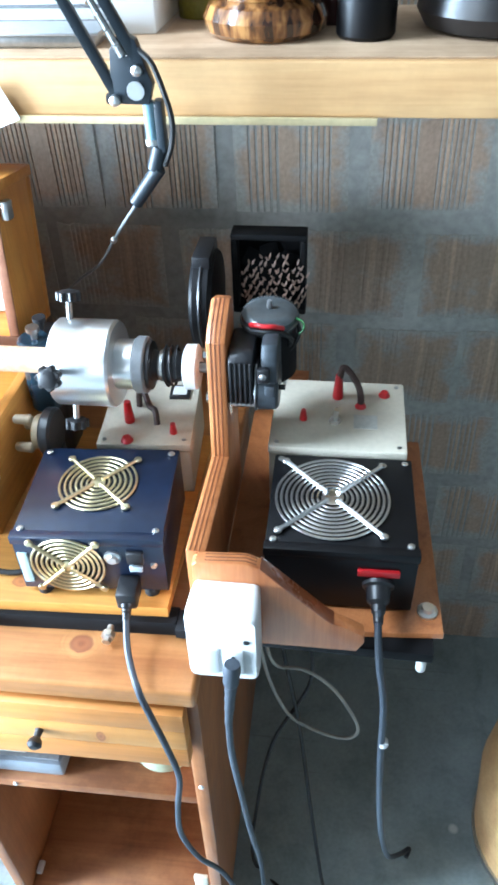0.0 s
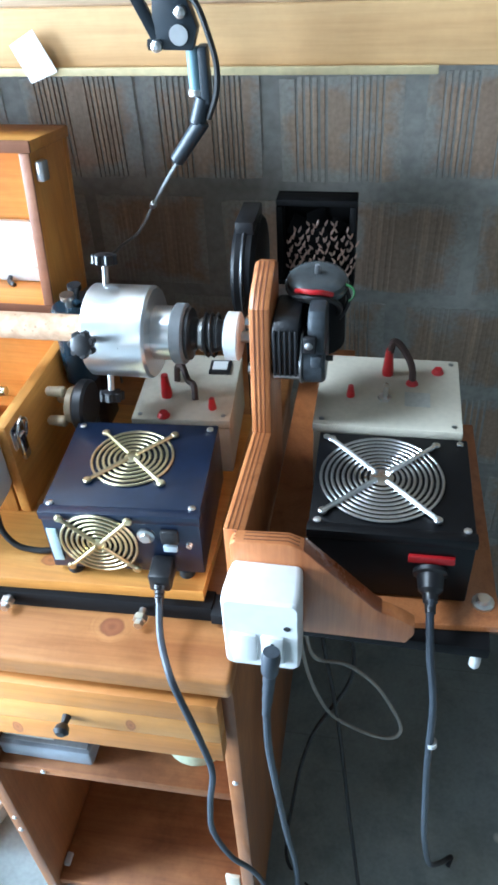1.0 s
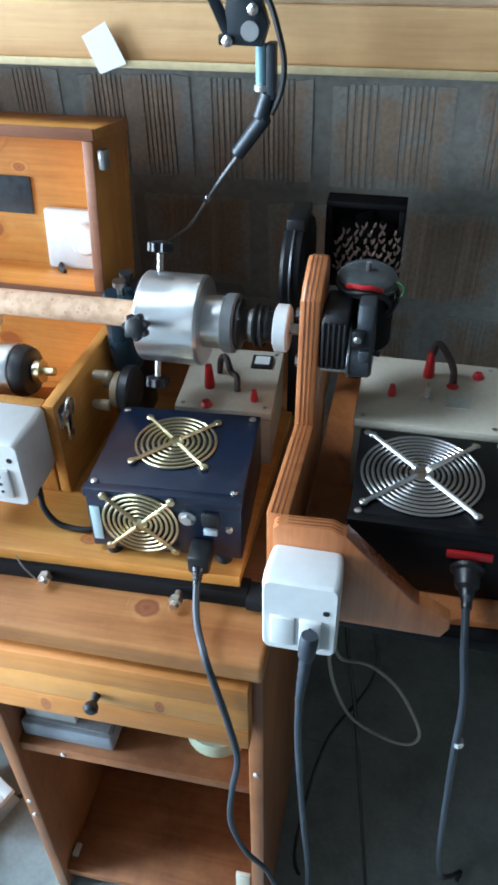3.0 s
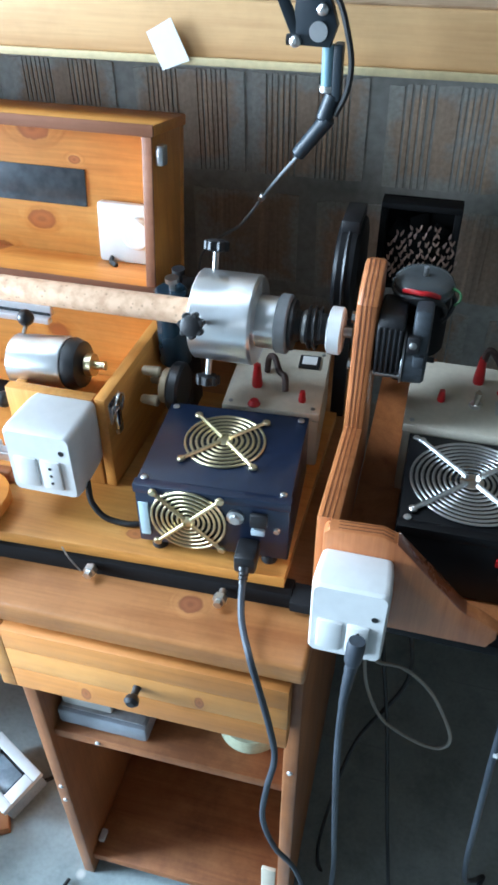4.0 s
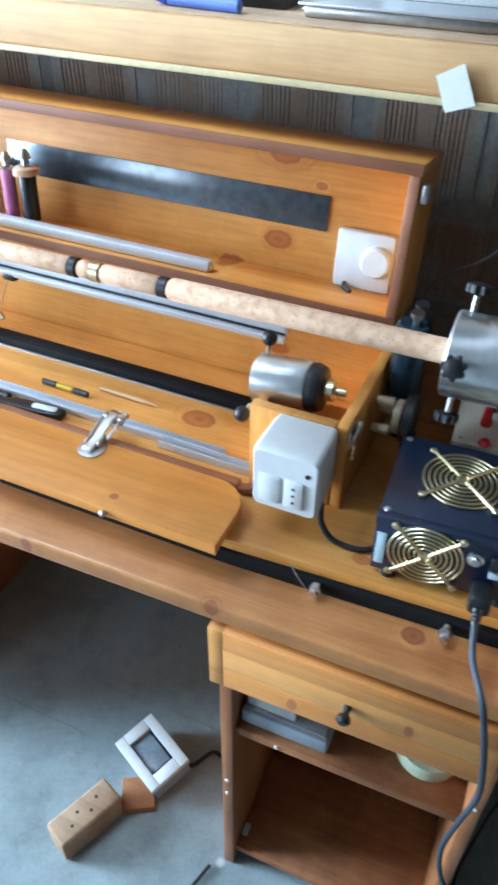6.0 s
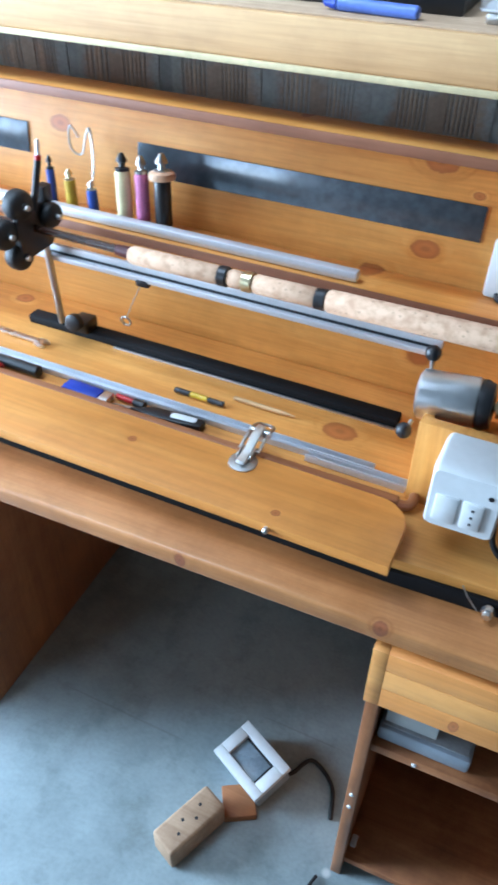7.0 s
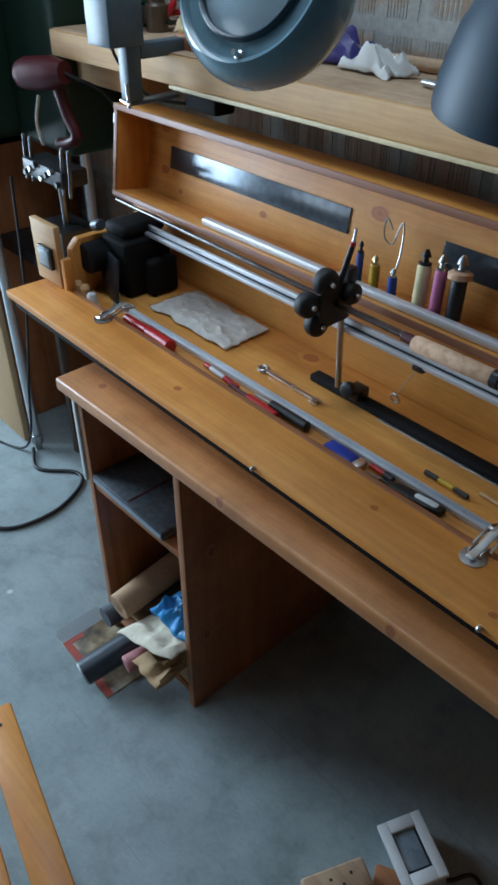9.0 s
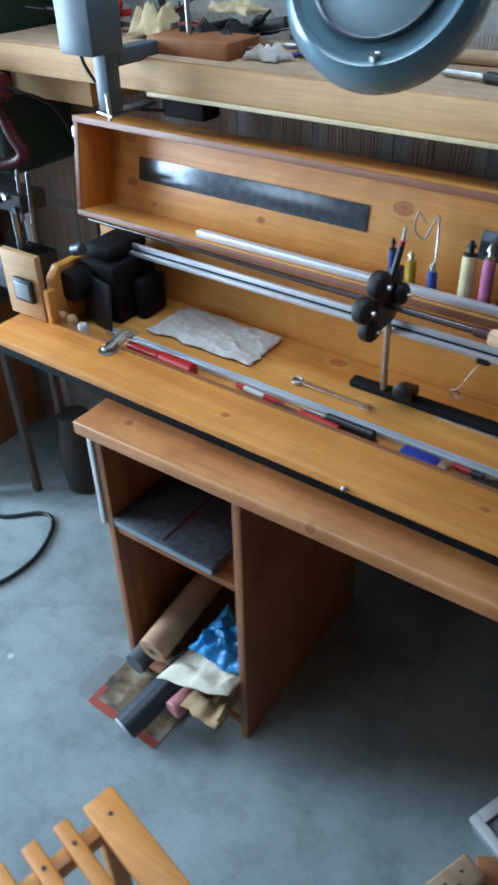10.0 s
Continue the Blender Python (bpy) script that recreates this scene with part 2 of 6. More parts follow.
def concrete_material():
    m, t, b = mat("dusty_concrete", rough=0.7)
    v = coords(t, (1, 1, 1))
    big = node(t, "ShaderNodeTexNoise", Scale=2.2, Detail=8.0, Roughness=0.68)
    mid = node(t, "ShaderNodeTexNoise", Scale=11.0, Detail=8.0, Roughness=0.7)
    fine = node(t, "ShaderNodeTexNoise", Scale=140.0, Detail=4.0)
    for n in (big, mid, fine):
        t.links.new(v, n.inputs["Vector"])
    base = ramp(t, big.outputs[0], [(0.3, (0.17, 0.205, 0.208)), (0.5, (0.268, 0.325, 0.332)), (0.68, (0.355, 0.412, 0.42))]).outputs[0]
    blot = ramp(t, mid.outputs[0], [(0.32, (0.64, 0.65, 0.63)), (0.5, (0.94, 0.94, 0.94)), (0.66, (1, 1, 1))]).outputs[0]
    col = mix(t, 0.8, base, blot, "MULTIPLY")
    speck = ramp(t, fine.outputs[0], [(0.3, (0.88, 0.88, 0.88)), (0.6, (1, 1, 1))]).outputs[0]
    col = mix(t, 0.8, col, speck, "MULTIPLY")
    w = node(t, "ShaderNodeVectorMath")
    w.operation = "MULTIPLY_ADD"
    w.inputs[1].default_value = (0.09, 0.09, 0.09)
    t.links.new(mid.outputs["Color"], w.inputs[0])
    t.links.new(v, w.inputs[2])
    vor = node(t, "ShaderNodeTexVoronoi", Scale=0.45)
    vor.feature = "DISTANCE_TO_EDGE"
    t.links.new(w.outputs[0], vor.inputs["Vector"])
    crack = ramp(t, vor.outputs["Distance"], [(0.0, (0.84, 0.84, 0.83)), (0.001, (1, 1, 1))]).outputs[0]
    chips = node(t, "ShaderNodeTexVoronoi", Scale=5.0)
    t.links.new(v, chips.inputs["Vector"])
    fleck = ramp(t, chips.outputs["Distance"], [(0.03, (0.8, 0.8, 0.8)), (0.055, (0, 0, 0))]).outputs[0]
    col = mix(t, 0.85, col, crack, "MULTIPLY")
    col = mix(t, fleck, col, (0.6, 0.6, 0.58))
    for scale, turn in (((2.2, 75, 1), 0.9), ((2.6, 90, 1), -0.5)):
        aim = node(t, "ShaderNodeMapping")
        aim.inputs["Rotation"].default_value = (0, 0, turn)
        aim.inputs["Scale"].default_value = scale
        t.links.new(v, aim.inputs["Vector"])
        line = node(t, "ShaderNodeTexNoise", Scale=1.0, Detail=1.0)
        t.links.new(aim.outputs[0], line.inputs["Vector"])
        col = mix(t, ramp(t, line.outputs[0], [(0.73, (0, 0, 0)), (0.76, (0.35, 0.35, 0.35))]).outputs[0], col, (0.16, 0.17, 0.17))
    t.links.new(col, b.inputs["Base Color"])
    r = node(t, "ShaderNodeMapRange", **{"To Min": 0.45, "To Max": 0.85})
    t.links.new(mid.outputs[0], r.inputs[0])
    t.links.new(r.outputs[0], b.inputs["Roughness"])
    bump(t, b, mid.outputs[0], 0.12, 0.003)
    return m


concrete = concrete_material()
# Unseen side walls and ceiling: coloured dark to cut the light they bounce.
dark_shell = speckled("dark_unseen_wall", (0.11, 0.107, 0.1), 0.95, 0.0, 16, 0.2, 0.5)
paper = speckled("white_paper", (0.7, 0.7, 0.68), 0.8, 0.0, 40, 0.05, 0.1)
cloth = speckled("stained_cloth", (0.72, 0.67, 0.61), 0.95, 0.0, 24, 0.36, 0.5)
lamp_blue = speckled("grey_blue_lamp_enamel", (0.165, 0.295, 0.36), 0.26, 0.0, 30, 0.12, 0.03, 0.4)
dome_paint = speckled("slate_blue_satin_paint", (0.022, 0.05, 0.08), 0.5, 0.0, 30, 0.15, 0.05)
arm_paint = speckled("dark_slate_paint", (0.012, 0.02, 0.028), 0.4, 0.0, 30, 0.15, 0.05)
copper_wire = speckled("shiny_copper_strand", (0.55, 0.38, 0.31), 0.3, 0.3, 60, 0.3, 0.1)
green_paint = speckled("dark_green_machine_paint", (0.006, 0.03, 0.016), 0.5, 0.0, 25, 0.4, 0.1)
maroon = speckled("maroon_plastic", (0.085, 0.009, 0.013), 0.4, 0.0, 60, 0.3, 0.05)
card = speckled("brown_cardboard", (0.42, 0.27, 0.14), 0.85, 0.0, 30, 0.15, 0.2)
grey_plastic = speckled("grey_plastic", (0.2, 0.21, 0.22), 0.45, 0.0, 50, 0.2, 0.05)


def brick_material():
    m, t, b = mat("ribbed_clay_brick", rough=0.92)
    v = coords(t, (1, 1, 1))
    info = t.nodes.new("ShaderNodeObjectInfo")
    tone = ramp(t, info.outputs["Random"], [(0.0, (0.39, 0.28, 0.205)), (0.35, (0.48, 0.355, 0.265)), (0.7, (0.49, 0.345, 0.255)), (1.0, (0.42, 0.32, 0.25))]).outputs[0]
    lanes = node(t, "ShaderNodeTexNoise", Scale=1.0, Detail=2.0)
    t.links.new(coords(t, (62, 1, 2.2)), lanes.inputs["Vector"])
    lane = ramp(t, lanes.outputs[0], [(0.36, (0.66, 0.66, 0.68)), (0.46, (0.86, 0.86, 0.86)), (0.56, (0.9, 0.9, 0.9)), (0.64, (1.16, 1.12, 1.06))]).outputs[0]
    tone = mix(t, 0.85, tone, lane, "MULTIPLY")
    big = node(t, "ShaderNodeTexNoise", Scale=9.0, Detail=6.0, Roughness=0.7)
    fine = node(t, "ShaderNodeTexNoise", Scale=160.0, Detail=4.0)
    c = t.nodes.new("ShaderNodeTexCoord")
    off = node(t, "ShaderNodeVectorMath")
    t.links.new(c.outputs["Object"], off.inputs[0])
    t.links.new(info.outputs["Location"], off.inputs[1])
    t.links.new(off.outputs[0], big.inputs["Vector"])
    t.links.new(v, fine.inputs["Vector"])
    away = node(t, "ShaderNodeVectorMath")
    away.operation = "ABSOLUTE"
    t.links.new(c.outputs["Object"], away.inputs[0])
    parted = t.nodes.new("ShaderNodeSeparateXYZ")
    t.links.new(away.outputs[0], parted.inputs[0])
    reach = []
    for slot, half in ((0, 0.079), (2, 0.067)):
        q = node(t, "ShaderNodeMapRange", **{"From Min": half * 0.66, "From Max": half, "To Min": 0.0, "To Max": 0.2})
        t.links.new(parted.outputs[slot], q.inputs[0])
        reach.append(q.outputs[0])
    far = node(t, "ShaderNodeMath")
    far.operation = "MAXIMUM"
    t.links.new(reach[0], far.inputs[0])
    t.links.new(reach[1], far.inputs[1])
    total = node(t, "ShaderNodeMath")
    t.links.new(far.outputs[0], total.inputs[0])
    t.links.new(big.outputs[0], total.inputs[1])
    smear = ramp(t, total.outputs[0], [(0.53, (0, 0, 0)), (0.68, (0.92, 0.92, 0.92))]).outputs[0]
    col = mix(t, smear, tone, (0.385, 0.385, 0.36))
    speck = ramp(t, fine.outputs[0], [(0.3, (0.7, 0.7, 0.7)), (0.65, (1, 1, 1))]).outputs[0]
    t.links.new(mix(t, 0.8, col, speck, "MULTIPLY"), b.inputs["Base Color"])
    bump(t, b, fine.outputs[0], 0.5, 0.001)
    return m


def cork_material():
    m, t, b = mat("cork", rough=0.8)
    v = coords(t, (1, 1, 1))
    n = node(t, "ShaderNodeTexNoise", Scale=90.0, Detail=4.0)
    w = node(t, "ShaderNodeTexVoronoi", Scale=110.0)
    for q in (n, w):
        t.links.new(v, q.inputs["Vector"])
    base = ramp(t, n.outputs[0], [(0.3, (0.52, 0.3, 0.18)), (0.6, (0.71, 0.46, 0.3))]).outputs[0]
    pits = ramp(t, w.outputs["Distance"], [(0.1, (0.22, 0.11, 0.05)), (0.2, (1, 1, 1))]).outputs[0]
    t.links.new(mix(t, 0.4, base, pits, "MULTIPLY"), b.inputs["Base Color"])
    bump(t, b, n.outputs[0], 0.3)
    return m


def striped_wood_material():
    m, t, b = mat("striped_turned_wood", rough=0.2, coat=0.8)
    v = coords(t, (1, 1, 0.14))
    w = node(t, "ShaderNodeTexNoise", Scale=62.0, Detail=3.0)
    t.links.new(v, w.inputs["Vector"])
    t.links.new(ramp(t, w.outputs[0], [(0.4, (0.03, 0.011, 0.006)), (0.5, (0.17, 0.065, 0.02)), (0.62, (0.38, 0.18, 0.06))]).outputs[0], b.inputs["Base Color"])
    return m


def brushed_material():
    m, t, b = mat("brushed_aluminium", (0.76, 0.77, 0.78), 0.3, 1.0)
    v = coords(t, (8, 1.5, 1.5))
    n = node(t, "ShaderNodeTexNoise", Scale=55.0, Detail=4.0)
    t.links.new(v, n.inputs["Vector"])
    r = node(t, "ShaderNodeMapRange", **{"To Min": 0.22, "To Max": 0.46})
    t.links.new(n.outputs[0], r.inputs[0])
    t.links.new(r.outputs[0], b.inputs["Roughness"])
    b.inputs["Anisotropic"].default_value = 0.5
    bump(t, b, n.outputs[0], 0.08, 0.0004)
    return m


brick_m, cork, striped, brushed = brick_material(), cork_material(), striped_wood_material(), brushed_material()


# ---- mesh helpers ----
def part(name, bm, material, parent=None, label="", smooth=True):
    """Links a bmesh as one mesh object under a thing or a part."""
    me = bpy.data.meshes.new(name)
    bmesh.ops.recalc_face_normals(bm, faces=bm.faces)
    bm.to_mesh(me)
    bm.free()
    me.materials.append(material)
    if smooth:
        for p in me.polygons:
            p.use_smooth = True
        me.set_sharp_from_angle(angle=radians(32))
    ob = new(name, me)
    if parent:
        ob.parent = parent
    if label:
        tagged(ob, label)
    return ob


def thing(name, label, category, group="", kind=""):
    """An empty that holds the parts of one thing."""
    ob = new(name)
    ob.empty_display_size = 0.02
    return tagged(ob, label, category, group, kind)


def solid(name, bm, material, label, category, group="", kind=""):
    return tagged(part(name, bm, material), label, category, group, kind)


def box(x0, x1, y0, y1, z0, z1, bevel=0.0015, segments=2, bm=None, m=None):
    out = bm or bmesh.new()
    g = bmesh.ops.create_cube(out, size=1)
    bmesh.ops.transform(out, verts=g["verts"], matrix=Matrix.Translation(((x0 + x1) / 2, (y0 + y1) / 2, (z0 + z1) / 2)) @ Matrix.Diagonal((x1 - x0, y1 - y0, z1 - z0, 1)))
    vs = g["verts"]
    if bevel:
        es = list({e for v in vs for e in v.link_edges})
        r = bmesh.ops.bevel(out, geom=es, offset=bevel, segments=segments, affect="EDGES", profile=0.5)
        vs = list({v for f in r["faces"] for v in f.verts} | {v for v in vs if v.is_valid})
    if m is not None:
        bmesh.ops.transform(out, verts=vs, matrix=m)
    return out


def turned(profile, start, end, seg=28, bm=None):
    """A shape turned round the line from start to end. profile: (distance along it, radius)."""
    out = bm or bmesh.new()
    a, b = Vector(start), Vector(end)
    turn = (b - a).to_track_quat("Z", "Y").to_matrix()
    rows = []
    for s, r in profile:
        if r < 1e-6:
            rows.append([out.verts.new(a + turn @ Vector((0, 0, s)))])
        else:
            rows.append([out.verts.new(a + turn @ Vector((r * math.cos(2 * math.pi * k / seg), r * math.sin(2 * math.pi * k / seg), s))) for k in range(seg)])
    for p, q in zip(rows, rows[1:]):
        for k in range(seg):
            j = (k + 1) % seg
            ring = [p[k % len(p)], p[j % len(p)], q[j % len(q)], q[k % len(q)]]
            ring = list(dict.fromkeys(ring))
            if len(ring) > 2:
                out.faces.new(ring)
    for row in (rows[0], rows[-1]):
        if len(row) > 2:
            out.faces.new(row)
    return out


def rod(a, b, r, r2=None, seg=20, bevel=0.0, bm=None):
    """A round bar from a to b, its ends chamfered."""
    n = (Vector(b) - Vector(a)).length
    r2 = r if r2 is None else r2
    e = min(bevel, r * 0.6, r2 * 0.6, n / 3)
    prof = [(0, r - e), (e, r), (n - e, r2), (n, r2 - e)] if e else [(0, r), (n, r2)]
    return turned(prof, a, b, seg, bm)


def smooth_line(points, steps=8):
    ps = [Vector(p) for p in points]
    ps = [ps[0] * 2 - ps[1]] + ps + [ps[-1] * 2 - ps[-2]]
    out = []
    for a, b, c, d in zip(ps, ps[1:], ps[2:], ps[3:]):
        for k in range(steps):
            t = k / steps
            out.append(0.5 * (2 * b + (c - a) * t + (2 * a - 5 * b + 4 * c - d) * t * t + (3 * b - a - 3 * c + d) * t ** 3))
    out.append(ps[-2])
    return out


def tube(points, r, seg=10, steps=8, bm=None, closed=False, smooth=True):
    """A round cable along a smooth line."""
    out = bm or bmesh.new()
    line = smooth_line(points, steps) if smooth else [Vector(p) for p in points]
    up, rows = Vector((0.3, 0.2, 1)).normalized(), []
    for k, p in enumerate(line):
        d = (line[min(k + 1, len(line) - 1)] - line[max(k - 1, 0)]).normalized()
        u = up - d * up.dot(d)
        if u.length < 0.05:
            u = d.orthogonal()
        u.normalize()
        up = u
        w = d.cross(u)
        rows.append([out.verts.new(p + r * (u * math.cos(2 * math.pi * j / seg) + w * math.sin(2 * math.pi * j / seg))) for j in range(seg)])
    for a, b in zip(rows, rows[1:]):
        for j in range(seg):
            out.faces.new((a[j], a[(j + 1) % seg], b[(j + 1) % seg], b[j]))
    if not closed:
        out.faces.new(rows[0])
        out.faces.new(rows[-1])
    return out


def ring(centre, axis, radius, r, seg=40, thick=8, bm=None):
    """A round wire bent to a circle."""
    out = bm or bmesh.new()
    turn = Vector(axis).to_track_quat("Z", "Y").to_matrix()
    rows = []
    for k in range(seg):
        a = 2 * math.pi * k / seg
        rows.append([out.verts.new(Vector(centre) + turn @ Vector(((radius + r * math.cos(q)) * math.cos(a), (radius + r * math.cos(q)) * math.sin(a), r * math.sin(q)))) for q in (2 * math.pi * j / thick for j in range(thick))])
    for k in range(seg):
        a, b = rows[k], rows[(k + 1) % seg]
        for j in range(thick):
            out.faces.new((a[j], a[(j + 1) % thick], b[(j + 1) % thick], b[j]))
    return out


def slab(outline, plane, lo, hi, bevel=0.0015, bm=None):
    """A flat board cut to an outline in the plane 'xy', 'xz' or 'yz', from lo to hi across it."""
    out = bm or bmesh.new()
    place = {"xy": lambda a, b, c: (a, b, c), "xz": lambda a, b, c: (a, c, b), "yz": lambda a, b, c: (c, a, b)}[plane]
    low = [out.verts.new(place(a, b, lo)) for a, b in outline]
    high = [out.verts.new(place(a, b, hi)) for a, b in outline]
    fs = [out.faces.new(low), out.faces.new(high)]
    n = len(outline)
    for k in range(n):
        out.faces.new((low[k], low[(k + 1) % n], high[(k + 1) % n], high[k]))
    if bevel:
        bmesh.ops.recalc_face_normals(out, faces=out.faces)
        es = list({e for f in fs for e in f.edges})
        bmesh.ops.bevel(out, geom=es, offset=bevel, segments=2, affect="EDGES", profile=0.5)
    return out


def rounded(x0, x1, y0, y1, r, n=5, corners=(1, 1, 1, 1)):
    """A rectangle's outline with rounded corners, in the order ll, lr, ur, ul."""
    out = []
    for on, (cx, cy, a0) in zip(corners, ((x0 + r, y0 + r, 180), (x1 - r, y0 + r, 270), (x1 - r, y1 - r, 0), (x0 + r, y1 - r, 90))):
        if on:
            out += [(cx + r * math.cos(radians(a0 + 90 * k / n)), cy + r * math.sin(radians(a0 + 90 * k / n))) for k in range(n + 1)]
        else:
            out.append((x0 if cx < (x0 + x1) / 2 else x1, y0 if cy < (y0 + y1) / 2 else y1))
    return out


def moved(bm, m):
    bmesh.ops.transform(bm, verts=bm.verts, matrix=m)
    return bm


# ---- the room ----
WALL = 0.655
floor = solid("floor", box(-4.1, 2.2, -3.2, 0.80, -0.12, 0.0, 0), concrete, "grey dusty concrete floor with fine cracks", "floor", kind="structure")
wall_north = solid("wall_north", box(-4.1, 2.2, WALL, 0.80, 0.0, 2.6, 0), mortar, "grey cement wall of ribbed hollow bricks", "wall", kind="structure")
solid("wall_east", box(2.2, 2.35, -3.2, 0.80, 0.0, 2.6, 0), dark_shell, "unseen plain wall coloured dark to limit bounced light", "wall", kind="structure")
bm = box(-4.25, -4.1, -3.2, -1.6, 0.0, 2.6, 0)
box(-4.25, -4.1, -0.08, 0.80, 0.0, 2.6, 0, bm=bm)
box(-4.25, -4.1, -1.6, -0.08, 2.4, 2.6, 0, bm=bm)
solid("wall_west", bm, dark_shell, "unseen plain wall coloured dark against bounce, with a gate opening", "wall", kind="structure")
bm = box(-4.25, -3.65, -3.35, -3.2, 0.0, 2.6, 0)
box(-2.35, 2.35, -3.35, -3.2, 0.0, 2.6, 0, bm=bm)
box(-3.65, -2.35, -3.35, -3.2, 0.0, 1.0, 0, bm=bm)
box(-3.65, -2.35, -3.35, -3.2, 2.2, 2.6, 0, bm=bm)
solid("wall_south", bm, dark_shell, "unseen plain wall coloured dark against bounce, with an unglazed window opening", "wall", kind="structure")
bm = box(-4.25, 2.35, 0.3, 0.80, 2.6, 2.72, 0)
box(-4.25, 2.35, -3.35, -0.5, 2.6, 2.72, 0, bm=bm)
box(-4.25, -1.95, -0.5, 0.3, 2.6, 2.72, 0, bm=bm)
box(-0.95, 2.35, -0.5, 0.3, 2.6, 2.72, 0, bm=bm)
solid("ceiling", bm, dark_shell, "unseen plain ceiling coloured dark against bounce, with a roof light opening", "ceiling", kind="structure")
solid("ground", box(-60, 60, -60, 60, -0.4, -0.125, 0), concrete, "pale concrete yard outside the gate", "ground", kind="structure")

# ---- the wall shelf ----
shelf = thing("wall_shelf", "long thick raw pine wall shelf with a dusty top", "shelf")
part("board", box(-1.98, 1.4, 0.389, WALL - 0.002, 1.189, 1.242, 0.003), pale, shelf)
part("dusty_top", box(-1.975, 1.395, 0.396, WALL - 0.003, 1.2421, 1.2445, 0.0005), shelf_top, shelf, "dusty brown upper face")
part("edge_strip", box(-1.53, 0.153, 0.384, 0.3885, 1.183, 1.1905, 0.001), yellow_strip_m, shelf, "thin yellow edge strip")
part("bracket", box(-1.98, -1.74, 0.45, WALL - 0.002, 1.127, 1.188, 0.003), pale, shelf, "pale wooden bracket under the shelf")

# ---- the desk ----
desk = thing("desk", "reddish-brown pine desk with two open pedestals and one drawer", "desk")
part("desktop", box(-1.419, 0.0, 0.0, 0.60, 0.712, 0.74, 0.005, 3), desk_wood, desk)
for x0, x1 in ((-0.352, -0.334), (-0.021, -0.003), (-1.413, -1.395), (-1.1025, -1.0845)):
    part("side_panel", box(x0, x1, 0.02 if x0 > -1 else 0.034, 0.52, 0.0, 0.711, 0.002), panel_wood, desk)
part("back_panel", box(-0.334, -0.021, 0.50, 0.512, 0.05, 0.711, 0), panel_wood, desk)
part("back_panel", box(-1.395, -1.1025, 0.50, 0.512, 0.05, 0.711, 0), panel_wood, desk)
part("modesty_panel", box(-1.0845, -0.352, 0.505, 0.52, 0.3, 0.711, 0), panel_wood, desk)
part("shelf", box(-0.334, -0.021, 0.03, 0.50, 0.425, 0.443, 0.002), shelf_in, desk)
part("bottom_shelf", box(-0.334, -0.021, 0.03, 0.50, 0.035, 0.053, 0.002), shelf_in, desk)
part("shelf", box(-1.395, -1.1025, 0.038, 0.50, 0.455, 0.472, 0.002), shelf_in, desk)
part("bottom_shelf", box(-1.395, -1.1025, 0.038, 0.50, 0.035, 0.053, 0.002), shelf_in, desk)
drawer = part("drawer", box(-0.334, -0.014, -0.006, 0.014, 0.6355, 0.672, 0.0008), drawer_wood, desk, "pale pine drawer front of three glued boards")
part("front_board", box(-0.334, -0.014, -0.006, 0.014, 0.598, 0.635, 0.0008), drawer_strip, drawer)
part("front_board", box(-0.334, -0.014, -0.006, 0.014, 0.6725, 0.705, 0.0008), drawer_strip, drawer)
part("knob", turned([(0, 0.005), (0.009, 0.0038), (0.013, 0.0075), (0.018, 0.0085), (0.0215, 0.005), (0.022, 0)], (-0.18, -0.006, 0.652), (-0.18, -0.05, 0.652), 16), black_metal, drawer, "small dark round knob")
part("end_batten", box(-0.352, -0.3342, -0.0062, 0.014, 0.598, 0.705, 0.0006), drawer_wood, drawer)
for x, y, z in ((-0.012, 0.018, 0.497), (-0.343, 0.018, 0.3), (-0.272, 0.028, 0.434), (-0.343, 0.018, 0.26)):
    part("screw_cap", turned([(0, 0.0036), (0.002, 0.003), (0.0028, 0)], (x, y + 0.002, z), (x, y - 0.1, z), 10), white_plastic, desk, "small white cap")

desk.matrix_basis = Matrix.Translation((0, 0.004, 0)) @ Matrix.Rotation(radians(0.55), 4, "Z")

# ---- the rod lathe's long case ----
lathe = thing("rod_building_lathe", "long open honey-pine case of a home-made rod building lathe", "lathe")
FL = 0.778
part("base_rail", slab([(-1.74, 0.058), (-0.36, 0.0595), (-0.03, 0.0755), (-0.03, 0.098), (-1.74, 0.092)], "xy", 0.7405, 0.7618, 0.001), matt_black, lathe, "black steel angle rail")
part("base_rail", box(-0.0295, 0.242, 0.068, 0.096, 0.7465, 0.7605, 0.001), matt_black, lathe, "black steel angle rail")
part("base_rail", box(-1.74, -0.05, 0.33, 0.354, 0.7405, 0.7618, 0.001), black_metal, lathe, "black steel angle rail")
part("floor_board", slab([(-1.72, 0.062), (-0.36, 0.064), (-0.039, 0.0825), (-0.039, 0.376), (-1.72, 0.376)], "xy", 0.762, FL, 0.0015), pine, lathe)
part("back_board", box(-1.72, -0.262, 0.3765, 0.389, 0.761, 0.929, 0.001), pine, lathe)
part("side_board", box(-0.272, -0.259, 0.165, 0.376, FL, 0.901, 0.0015), pine_y, lathe)
part("front_lip", box(-1.70, -0.379, 0.134, 0.147, FL, 0.797, 0.003, 3), lip_wood, lathe, "rounded reddish pine lip along the flap")
part("lip_return", tube([(-0.3795, 0.1405, 0.7875), (-0.373, 0.1405, 0.7875), (-0.367, 0.144, 0.7875), (-0.3645, 0.151, 0.7875), (-0.3645, 0.1635, 0.7875)], 0.0065, 10), lip_wood, lathe, "curved end of the lip")
